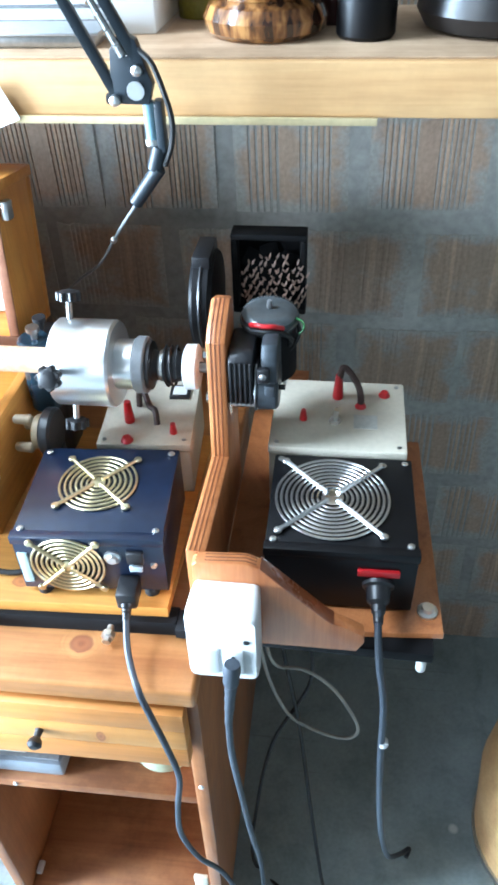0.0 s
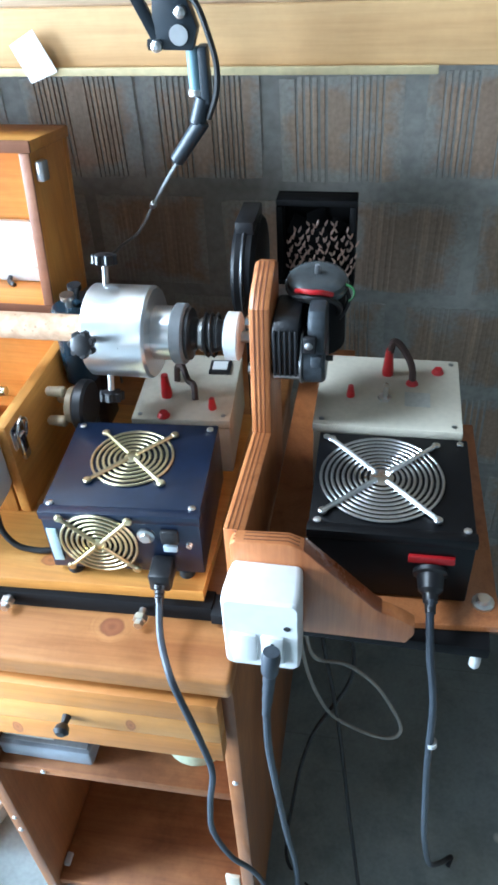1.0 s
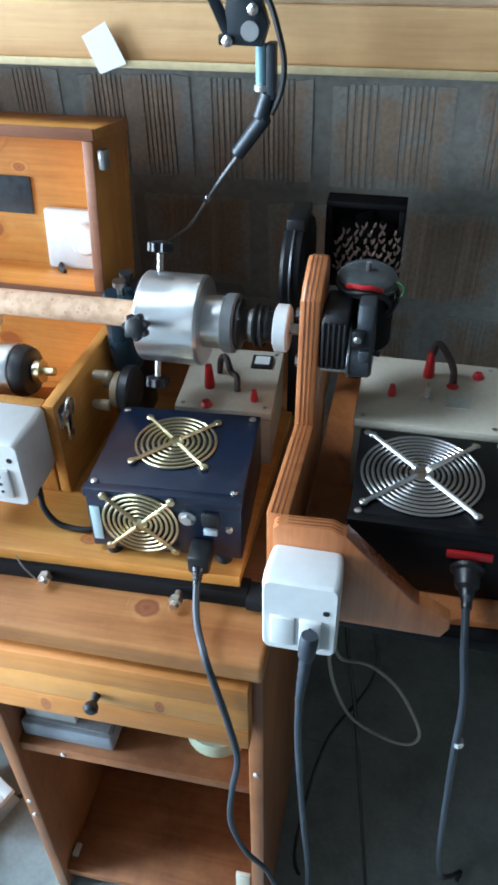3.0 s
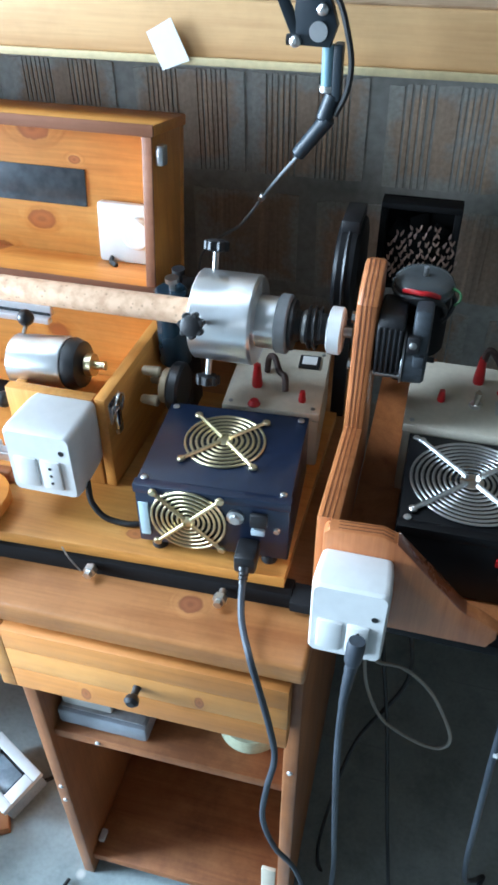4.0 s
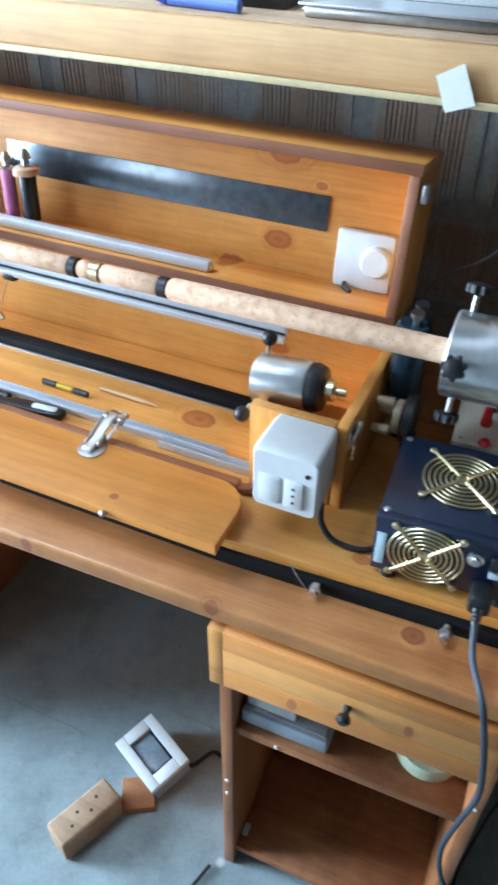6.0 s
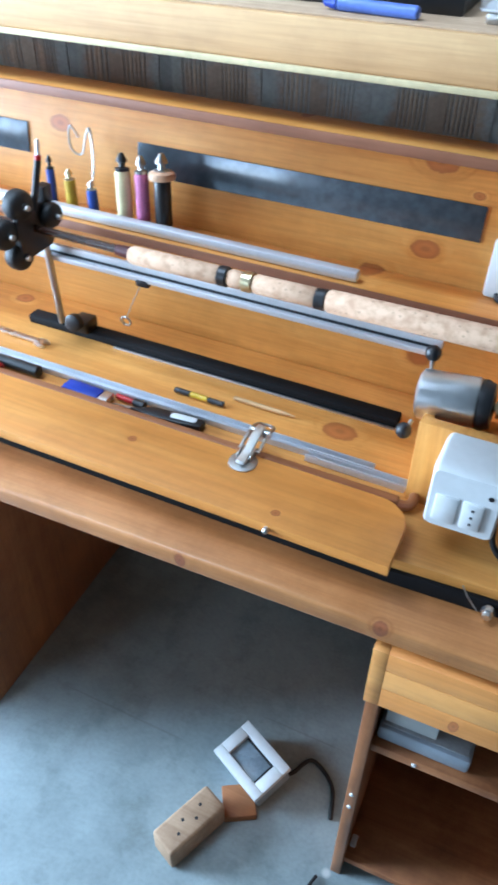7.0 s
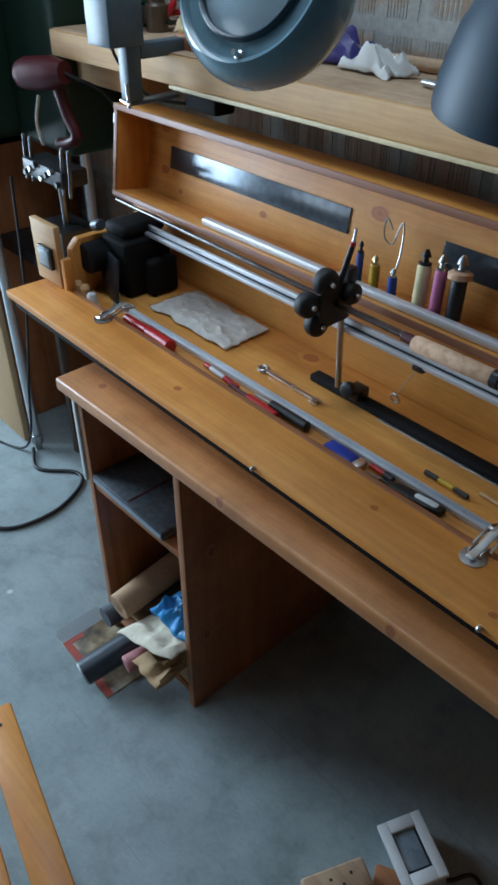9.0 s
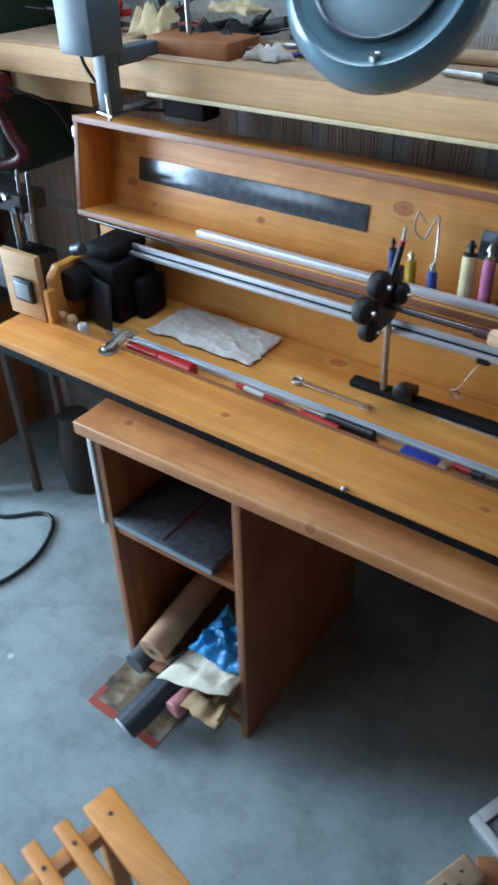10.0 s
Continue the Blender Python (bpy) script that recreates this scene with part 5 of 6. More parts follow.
# crumpled cloth
bm = bmesh.new()
N = 44
grid = [[None] * (N + 1) for _ in range(N + 1)]
P = [Vector((-1.474, 0.258, 0)), Vector((-1.222, 0.254, 0)), Vector((-1.224, 0.372, 0)), Vector((-1.466, 0.382, 0))]
for i in range(N + 1):
    for j in range(N + 1):
        u, v = i / N, j / N
        p = P[0] * (1 - u) * (1 - v) + P[1] * u * (1 - v) + P[2] * u * v + P[3] * (1 - u) * v
        edge = min(u, v, 1 - u, 1 - v)
        wob = noise.noise(Vector((u * 4, v * 3, 2.0)))
        fold = 1 - abs(noise.noise(Vector((u * 7 + v * 2.5, v * 5 - u * 2, 6.0)))) * 2.2
        small = 1 - abs(noise.noise(Vector((u * 17 - v * 6, v * 13, 3.0)))) * 2.2
        p += Vector((noise.noise(Vector((u * 6, v * 6, 5))) * 0.009, noise.noise(Vector((u * 6, v * 6, 9))) * 0.009, 0))
        p.z = TZ + 0.003 + max(0, 0.006 + 0.006 * wob + 0.0042 * max(0, fold) + 0.0013 * max(0, small)) * min(1, 0.3 + edge * 6)
        grid[i][j] = bm.verts.new(p)
for i in range(N):
    for j in range(N):
        bm.faces.new((grid[i][j], grid[i + 1][j], grid[i + 1][j + 1], grid[i][j + 1]))
rag = solid("cleaning_rag", bm, cloth, "crumpled stained off-white rag lying in the case", "rag")
mod = rag.modifiers.new("thick", "SOLIDIFY")
mod.thickness = 0.0025

# left end of the case
endp = thing("tailstock", "honey-pine tailstock plate with a black dial", "tailstock")
part("plate", slab([(0.16, FL), (0.375, FL), (0.375, 0.9), (0.2, 0.9), (0.18, 0.88), (0.172, 0.82)], "yz", -1.695, -1.675, 0.002), pine_z, endp)
part("front_plate", box(-1.775, -1.6755, 0.145, 0.1595, 0.802, 0.936, 0.002), pale, endp)
part("dial", box(-1.742, -1.69, 0.135, 0.1448, 0.84, 0.888, 0.003), black_plastic, endp)
part("dial_face", box(-1.736, -1.696, 0.1335, 0.1352, 0.847, 0.881, 0.0005), speckled("dial_grey", (0.3, 0.34, 0.36), 0.3), endp)
part("corner_post", box(-1.6745, -1.66, 0.148, 0.17, FL, 0.87, 0.004), pine_z, endp)
endp.matrix_basis = Matrix.Translation((0.043, 0, 0))
blackbox = thing("bench_motor", "black bench motor with a flat plate in the case's dark end", "motor")
part("body", box(-1.63, -1.535, 0.25, 0.37, FL, 0.9, 0.008, 3), matt_black, blackbox)
part("top_housing", box(-1.63, -1.55, 0.262, 0.372, 0.9005, 0.928, 0.012, 3), matt_black, blackbox)
part("end_housing", box(-1.5345, -1.505, 0.29, 0.366, FL, 0.86, 0.012, 3), matt_black, blackbox)
part("cover_plate", box(-0.045, 0.045, -0.004, 0.004, 0.0, 0.098, 0.003, m=Matrix.Translation((-1.572, 0.226, FL + 0.001)) @ Matrix.Rotation(radians(-14), 4, "Z") @ Matrix.Rotation(radians(-6), 4, "X")), speckled("slate_plate", (0.014, 0.019, 0.028), 0.4), blackbox, "slate-coloured flat plate")
part("drum", rod((-1.615, 0.2, 0.86), (-1.615, 0.25, 0.86), 0.033, 0.033, 28, 0.004), matt_black, blackbox)
part("knob", rod((-1.628, 0.24, 0.92), (-1.6, 0.24, 0.93), 0.012, 0.012, 18, 0.003), speckled("blue_black", (0.03, 0.05, 0.07), 0.3), blackbox)
for k, x in enumerate((-1.622, -1.594)):
    solid("wooden_bobbin", turned([(0, 0.013), (0.012, 0.015), (0.024, 0.01), (0.03, 0.011), (0.036, 0.007), (0.036, 0)], (x, 0.178, FL), (x, 0.178, 1), 18), pale, "turned pale wooden bobbin standing on the case floor", "bobbin", "wooden bobbins")
solid("plastic_thimble", turned([(0, 0.0145), (0.002, 0.0145), (0.003, 0.012), (0.027, 0.0095), (0.029, 0.008), (0.029, 0)], (-1.562, 0.174, FL), (-1.562, 0.174, 1), 22), white_plastic, "small white plastic thimble standing upside down", "thimble")

# ---- cables ----
def cable(points, r, material, label):
    return solid("power_cable", tube(points, r, 10, 10), material, label, "cable")


cable([(-0.0775, 0.066, 0.796), (-0.077, 0.056, 0.788), (-0.07, 0.026, 0.77), (-0.053, -0.008, 0.76), (-0.042, -0.016, 0.725), (-0.03, -0.018, 0.665), (-0.023, -0.018, 0.603), (-0.031, -0.018, 0.531), (-0.036, -0.012, 0.442), (-0.022, 0.0, 0.342), (0.006, 0.02, 0.234), (0.045, 0.03, 0.04), (0.075, 0.0, 0.006), (0.13, -0.1, 0.006), (0.2, -0.2, 0.006)], 0.0036, grey_cable, "grey-blue mains cable from the navy power supply")
plug2 = solid("mains_plug", turned([(0, 0.0075), (0.006, 0.0085), (0.024, 0.0078), (0.028, 0.0056), (0.034, 0.006), (0.04, 0.0052), (0.046, 0.0056), (0.052, 0.0048), (0.058, 0.0052), (0.064, 0.0044), (0.078, 0.004)], (0.045, -0.01, 0.822), (0.04, -0.026, 0.74), 16), grey_cable, "grey moulded plug hanging from the socket box", "plug")
cable([(0.0405, -0.025, 0.747), (0.041, -0.026, 0.69), (0.043, -0.014, 0.6), (0.05, 0.008, 0.42), (0.056, 0.04, 0.24), (0.062, 0.045, 0.06), (0.085, 0.02, 0.006), (0.12, -0.06, 0.006), (0.15, -0.2, 0.006)], 0.0038, grey_cable, "grey-blue mains cable hanging from the socket box")
cable([(0.1815, 0.076, 0.809), (0.182, 0.06, 0.794), (0.186, 0.045, 0.76), (0.195, 0.035, 0.70), (0.2, 0.03, 0.6), (0.212, 0.04, 0.45), (0.228, 0.07, 0.3), (0.252, 0.11, 0.14), (0.284, 0.16, 0.03), (0.302, 0.18, 0.006), (0.296, 0.165, 0.006)], 0.004, grey_cable, "grey-blue mains cable from the black power supply")
solid("cable_tag", rod((0.2, 0.031, 0.637), (0.2005, 0.031, 0.63), 0.0058, 0.0058, 10), white_plastic, "white tag on a hanging cable", "tag")
cable([(0.05, 0.13, 0.76), (0.055, 0.17, 0.6), (0.066, 0.2, 0.508), (0.105, 0.2, 0.503), (0.145, 0.2, 0.465), (0.175, 0.2, 0.405), (0.189, 0.2, 0.36), (0.181, 0.2, 0.333), (0.155, 0.2, 0.33), (0.115, 0.2, 0.35), (0.085, 0.2, 0.38), (0.06, 0.2, 0.45), (0.05, 0.16, 0.6), (0.047, 0.14, 0.76)], 0.0026, speckled("pale_grey_lead", (0.34, 0.32, 0.28), 0.5), "thin pale grey looped lead")
cable([(0.1, 0.2, 0.762), (0.1, 0.22, 0.6), (0.115, 0.22, 0.45), (0.06, 0.2, 0.3), (0.035, 0.17, 0.15), (0.03, 0.13, 0.006), (0.1, 0.08, 0.006)], 0.003, rubber, "thin black lead under the board")
cable([(0.06, 0.2, 0.762), (0.07, 0.22, 0.55), (0.1, 0.2, 0.35), (0.13, 0.14, 0.15), (0.16, 0.08, 0.006), (0.2, 0.02, 0.006)], 0.003, rubber, "thin black lead under the board")
cable([(-0.268, 0.12, 0.825), (-0.262, 0.112, 0.8), (-0.24, 0.108, FL + 0.006), (-0.2, 0.12, FL + 0.004), (-0.17, 0.2, FL + 0.004), (-0.17, 0.235, FL + 0.004)], 0.0034, rubber, "short black lead behind the navy power supply")
cable([(-0.281, 0.066, 0.774), (-0.272, 0.061, 0.764), (-0.259, 0.058, 0.75)], 0.0009, steel, "short bare wire tail on the rail")
cable([(-0.38, 0.1, 0.006), (-0.4, 0.16, 0.006), (-0.45, 0.19, 0.006), (-0.475, 0.15, 0.01), (-0.492, 0.13, 0.022)], 0.004, rubber, "black lead from the white-framed box")
cable([(-0.37, 0.0, 0.006), (-0.39, -0.06, 0.006), (-0.42, -0.12, 0.006), (-0.44, -0.2, 0.006)], 0.003, rubber, "thin black lead on the floor")

# ---- things in and by the desk ----
tray = thing("document_tray", "grey plastic tray holding white papers", "tray")
part("tray_body", box(-0.331, -0.205, 0.042, 0.22, 0.4435, 0.474, 0.005), speckled("blue_grey_tray", (0.36, 0.4, 0.45), 0.4, 0, 30, 0.15), tray)
part("tray_lip", box(-0.326, -0.21, 0.048, 0.215, 0.4745, 0.477, 0.001), speckled("pale_grey_plastic", (0.4, 0.41, 0.42), 0.45), tray)
pap = solid("paper_pad", box(-0.325, -0.255, 0.052, 0.2, 0.4775, 0.51, 0.002), paper, "thick pad of white papers in the tray", "paper")
tape = thing("tape_roll", "roll of pale greenish tape lying on the shelf", "tape")
part("tape", turned([(0, 0.022), (0.0, 0.044), (0.026, 0.044), (0.026, 0.022), (0, 0.022)], (-0.08, 0.106, 0.4435), (-0.08, 0.106, 1), 36), speckled("pale_tape", (0.5, 0.54, 0.38), 0.5), tape)
part("core", turned([(0, 0.018), (0.0, 0.0215), (0.0265, 0.0215), (0.0265, 0.018), (0, 0.018)], (-0.08, 0.106, 0.4435), (-0.08, 0.106, 1), 30), red_plastic, tape, "reddish inner ring")
solid("plastic_strip", box(-0.045, -0.024, 0.024, 0.03, 0.056, 0.2, 0.001, m=None), cream, "white strip leaning inside the pedestal", "strip")
solid("wall_staple", box(-0.332, -0.322, 0.05, 0.07, 0.056, 0.066, 0.002), white_plastic, "small white clip at the panel's foot", "clip")

heater = thing("display_box", "white-framed box with a grey screen lying face up on the floor", "box")
HM = Matrix.Translation((-0.548, 0.118, 0.055)) @ Matrix.Rotation(radians(-26), 4, "Z") @ Matrix.Rotation(radians(-80), 4, "X")
rim = bmesh.new()
for a, b, c, d in ((-0.0615, 0.0615, 0.024, 0.0435), (-0.0615, 0.0615, -0.0435, -0.024), (-0.0615, -0.038, -0.024, 0.024), (0.038, 0.0615, -0.024, 0.024)):
    box(a, b, -0.007, 0.006, c, d, 0.0015, bm=rim)
part("rim", moved(rim, HM), white_plastic, heater, "broad white bevelled rim")
part("inner_bezel", moved(box(-0.0385, 0.0385, 0.003, 0.006, -0.0245, 0.0245, 0), HM), black_plastic, heater, "dark inner bezel")
part("screen", moved(box(-0.0375, 0.032, 0.0, 0.0029, -0.0238, 0.019, 0.0004), HM), speckled("grey_screen", (0.2, 0.25, 0.29), 0.25), heater)
part("body", moved(box(-0.058, 0.058, 0.0065, 0.047, -0.04, 0.04, 0.003), HM), speckled("pale_blue_grey_plastic", (0.34, 0.4, 0.44), 0.45), heater)
BM = Matrix.Translation((-0.603, -0.028, 0.0)) @ Matrix.Rotation(radians(67), 4, "Z")
blk = thing("wooden_block", "raw pine offcut block with screw holes on the floor", "wood block")
part("block", box(-0.062, 0.062, -0.027, 0.027, 0.0, 0.062, 0.006, 3, m=BM), wood("weathered_offcut", (0.5, 0.34, 0.215), (0.42, 0.275, 0.17), (0.3, 0.19, 0.115), rough=0.7, coat=0.0, wear=0.25), blk)
for k in range(4):
    part("screw_hole", moved(rod((-0.03 + 0.02 * k, -0.008 + 0.014 * (k % 2), 0.0615), (-0.03 + 0.02 * k, -0.008 + 0.014 * (k % 2), 0.0623), 0.0032, 0.0032, 10), BM), black_metal, blk)
solid("wooden_offcut", box(-0.03, 0.03, -0.03, 0.03, 0.0, 0.02, 0.002, m=Matrix.Translation((-0.545, 0.055, 0)) @ Matrix.Rotation(radians(30), 4, "Z")), wood("dark_offcut", *RED, rough=0.6, coat=0), "small brown wooden offcut on the floor", "wood block")

# left pedestal
lap = thing("old_laptop", "dusty dark grey laptop lying on the pedestal shelf", "laptop")
part("base", box(-1.392, -1.15, 0.026, 0.31, 0.4725, 0.486, 0.003), speckled("dusty_graphite", (0.07, 0.08, 0.09), 0.5, 0, 30, 0.5), lap)
part("lid", box(-1.392, -1.15, 0.024, 0.31, 0.4865, 0.498, 0.003), speckled("dusty_graphite_lid", (0.075, 0.085, 0.1), 0.4, 0, 28, 0.75), lap)
part("seam", box(-1.272, -1.267, 0.03, 0.308, 0.4981, 0.4986, 0), maroon, lap, "thin dark red line")
part("edge_trim", box(-1.39, -1.152, 0.0225, 0.0238, 0.48, 0.492, 0), speckled("worn_silver_edge", (0.27, 0.34, 0.4), 0.35), lap)
roll = thing("leather_roll", "roll of tan cork sheet lying in the pedestal", "roll")
part("sheet", turned([(0, 0.012), (0, 0.031), (0.002, 0.033), (0.3, 0.033), (0.3, 0.012), (0, 0.012)], (-1.312, -0.004, 0.17), (-1.322, 0.286, 0.2), 30), speckled("tan_sheet", (0.54, 0.33, 0.19), 0.75), roll)
part("core", rod((-1.3121, -0.002, 0.1702), (-1.3128, 0.016, 0.172), 0.0118, 0.0108, 18), black_metal, roll)
grey_roll = solid("grey_roll", turned([(0, 0.0), (0, 0.026), (0.26, 0.026), (0.26, 0)], (-1.355, -0.02, 0.11), (-1.345, 0.22, 0.12), 22), speckled("grey_sheet", (0.1, 0.11, 0.13), 0.7), "dark grey rolled sheet under the tan roll", "roll")
clear_end = speckled("cloudy_end_cap", (0.55, 0.6, 0.63), 0.2, 0.0, 30, 0.3, 0.05)
tubeb = thing("black_tube", "black cardboard tube with a pale end lying half out", "tube")
part("tube", turned([(0, 0.026), (0, 0.031), (0.27, 0.031), (0.27, 0)], (-1.3, -0.122, 0.048), (-1.25, 0.14, 0.112), 26), speckled("slate_tube", (0.03, 0.04, 0.055), 0.35), tubeb)
part("end_cap", rod((-1.3008, -0.1264, 0.0469), (-1.2997, -0.1206, 0.0484), 0.0285, 0.0285, 24, 0.002), clear_end, tubeb)
cans = speckled("red_white_tin", (0.5, 0.2, 0.2), 0.4, 0, 40, 0.5)
solid("spray_can", turned([(0, 0.0), (0, 0.018), (0.004, 0.021), (0.1, 0.021), (0.104, 0.018), (0.11, 0.012), (0.11, 0)], (-1.215, -0.06, 0.105), (-1.195, 0.05, 0.115), 22), cans, "small red and white spray can lying down", "can")


def crumple(name, corners, z, height, seed, material, label, category, n=14, rise=0.0):
    """A creased sheet or bag between four corners."""
    bm = bmesh.new()
    P = [Vector((*c, 0)) for c in corners]
    g = []
    for i in range(n + 1):
        row = []
        for j in range(n + 1):
            u, v = i / n, j / n
            p = P[0] * (1 - u) * (1 - v) + P[1] * u * (1 - v) + P[2] * u * v + P[3] * (1 - u) * v
            q = Vector((u * 3.5, v * 3.5, seed))
            p += Vector((noise.noise(q), noise.noise(q + Vector((9, 0, 0))), 0)) * 0.01
            p.z = z + rise * (u if rise > 0 else 0) + height * (0.5 + noise.noise(q * 1.3) * 0.7 + (0.35 if n < 20 else 0.16) * noise.noise(q * 4)) * min(1, 0.15 + 5 * min(u, v, 1 - u, 1 - v))
            p.z = max(p.z, z + 0.001)
            row.append(bm.verts.new(p))
        g.append(row)
    for i in range(n):
        for j in range(n):
            bm.faces.new((g[i][j], g[i + 1][j], g[i + 1][j + 1], g[i][j + 1]))
    ob = solid(name, bm, material, label, category)
    s = ob.modifiers.new("thick", "SOLIDIFY")
    s.thickness = 0.0015
    return ob


crumple("plastic_bag", [(-1.235, 0.03), (-1.105, 0.03), (-1.105, 0.17), (-1.23, 0.16)], 0.2, 0.055, 3.0, speckled("bright_blue_plastic", (0.03, 0.27, 0.6), 0.3), "bright blue plastic bag stuffed in the pedestal", "bag", 34)
crumple("creased_paper", [(-1.27, -0.04), (-1.1, -0.02), (-1.1, 0.1), (-1.25, 0.12)], 0.15, 0.022, 8.0, speckled("yellowed_paper", (0.66, 0.6, 0.47), 0.85, 0, 40, 0.2), "creased yellowed papers in the pedestal", "paper", 28, rise=0.045)
crumple("creased_paper", [(-1.2, -0.05), (-1.1, -0.055), (-1.1, 0.1), (-1.2, 0.1)], 0.125, 0.03, 5.0, card, "torn brown wrapping paper under the sheets", "paper")
solid("stored_box", box(-1.375, -1.13, 0.05, 0.45, 0.0535, 0.068, 0.003), card, "flat cardboard box on the pedestal floor", "box")
solid("stored_carton", box(-1.25, -1.1, 0.03, 0.4, 0.0685, 0.125, 0.003), card, "low cardboard carton in the pedestal", "box")


def magazine_material():
    m, t, b = mat("printed_cover", rough=0.35)
    v = coords(t, (1, 1, 1))
    n = node(t, "ShaderNodeTexVoronoi", Scale=38.0)
    q = node(t, "ShaderNodeTexNoise", Scale=22.0, Detail=4.0)
    for k in (n, q):
        t.links.new(v, k.inputs["Vector"])
    base = ramp(t, q.outputs[0], [(0.35, (0.06, 0.05, 0.04)), (0.5, (0.2, 0.14, 0.08)), (0.62, (0.36, 0.3, 0.2))]).outputs[0]
    t.links.new(base, b.inputs["Base Color"])
    return m


mag = thing("magazine", "magazine with a red-edged printed cover on the floor", "magazine")
MM = Matrix.Translation((-1.338, -0.03, 0)) @ Matrix.Rotation(radians(-1), 4, "Z")
part("cover", box(-0.102, 0.102, -0.075, 0.075, 0.001, 0.005, 0.0008, m=MM), magazine_material(), mag)
for a, b, c, d in ((-0.101, 0.101, -0.0745, -0.056), (-0.101, -0.086, -0.055, -0.02)):
    part("cover_band", box(a + 0.0005, b, c, d, 0.0052, 0.0058, 0, m=MM), speckled("faded_red_print", (0.42, 0.085, 0.06), 0.4), mag, "red printed band")
clear = speckled("cloudy_film", (0.4, 0.42, 0.43), 0.3, 0, 20, 0.2)
clear.node_tree.nodes["Principled BSDF"].inputs["Alpha"].default_value = 0.35
solid("plastic_sleeve", slab(rounded(-1.49, -1.36, -0.1, 0.03, 0.02), "xy", 0.001, 0.0022, 0), clear, "cloudy clear plastic sleeve on the floor", "sleeve")



solid("foam_strip", box(-1.426, -1.4145, 0.02, 0.05, 0.47, 0.70, 0.002), white_plastic, "white foam strip taped to the pedestal side", "strip")

# slatted folding chair
chair = thing("folding_chair", "honey-coloured wooden folding chair with a slatted seat", "chair")
CM = Matrix.Translation((-1.05, -0.384, 0.43)) @ Matrix.Rotation(radians(-12.5), 4, "Z")
for k in range(8):
    y, half = (0.0, 0.0255) if k == 0 else (-0.012 - 0.0475 * k, 0.0118)
    part("slat", box(-0.004 - 0.004 * k, 0.42, y - half, y + half, 0.0, 0.013, 0.004, m=CM), pine_flap, chair)
    for x in (0.032, 0.36):
        part("slat_screw", moved(rod((x, y, 0.0128), (x, y, 0.0138), 0.0035, 0.0035, 10), CM), black_metal, chair)
for x in (0.03, 0.38):
    part("seat_rail", box(x - 0.012, x + 0.012, -0.34, 0.02, -0.03, -0.0005, 0.003, m=CM), pine_y, chair)
    for y in (-0.01, -0.31):
        part("leg", box(x - 0.012, x + 0.012, y - 0.014, y + 0.014, -0.43, -0.0305, 0.003, m=CM), pine_z, chair)

stump = thing("wooden_stool", "pale round wooden stool standing on the floor", "stool")
part("drum", turned([(0, 0.135), (0.01, 0.142), (0.2, 0.16), (0.38, 0.145), (0.40, 0.135), (0.4, 0)], (0.56, 0.22, 0.0), (0.56, 0.22, 1), 40), pale, stump)
part("band", turned([(0, 0.144), (0.0, 0.146), (0.02, 0.149), (0.02, 0.146)], (0.56, 0.22, 0.02), (0.56, 0.22, 1), 40), steel, stump)

# ---- things on the shelf ----
ST = 1.2446
vase = thing("turned_vase", "glossy turned wooden vase with dark stripes", "vase")
part("foot", turned([(0, 0.05), (0.0, 0.057), (0.006, 0.065), (0.018, 0.068), (0.03, 0.062), (0.036, 0.052), (0.036, 0)], (0.03, 0.505, ST), (0.03, 0.505, 2), 44), striped, vase)
part("collar", turned([(0.0362, 0.052), (0.042, 0.056), (0.05, 0.066), (0.058, 0.067), (0.064, 0.06), (0.066, 0.055), (0.066, 0)], (0.03, 0.505, ST), (0.03, 0.505, 2), 44), striped, vase)
part("bowl", turned([(0.0662, 0.055), (0.08, 0.066), (0.12, 0.07), (0.16, 0.05), (0.19, 0.03), (0.2, 0.034), (0.2, 0.0)], (0.03, 0.505, ST), (0.03, 0.505, 2), 44), striped, vase)
jarb = thing("black_jar", "tall black plastic jar with a ribbed lid", "jar")
part("body", turned([(0, 0.0), (0, 0.028), (0.004, 0.031), (0.045, 0.031), (0.046, 0.029), (0.046, 0)], (0.137, 0.482, ST), (0.137, 0.482, 2), 36), gloss_black, jarb)
part("lid", turned([(0, 0.033), (0.06, 0.033), (0.064, 0.03), (0.064, 0)], (0.137, 0.482, ST + 0.0465), (0.137, 0.482, 2), 36), gloss_black, jarb)
solid("black_pouch", turned([(0, 0.06), (0.004, 0.075), (0.02, 0.085), (0.05, 0.08), (0.08, 0.05), (0.085, 0)], (0.275, 0.525, ST), (0.275, 0.525, 2), 32), speckled("black_leather", (0.015, 0.013, 0.013), 0.35, 0, 60, 0.3, 0.3), "soft black leather pouch", "pouch")
solid("dark_bottle", turned([(0, 0.025), (0.1, 0.025), (0.13, 0.012), (0.16, 0.012), (0.16, 0)], (0.1, 0.56, ST), (0.1, 0.56, 2), 24), maroon, "dark brown glass bottle", "bottle")
solid("green_bottle", turned([(0, 0.03), (0.1, 0.03), (0.12, 0.02), (0.12, 0)], (-0.055, 0.6, ST), (-0.055, 0.6, 2), 24), speckled("olive_glass", (0.28, 0.25, 0.04), 0.25), "olive bottle at the back of the shelf", "bottle")
carton = thing("printed_carton", "white carton with black print inside clear film", "carton")
part("carton_body", box(-0.36, -0.09, 0.495, 0.62, ST, ST + 0.12, 0.003), paper, carton)
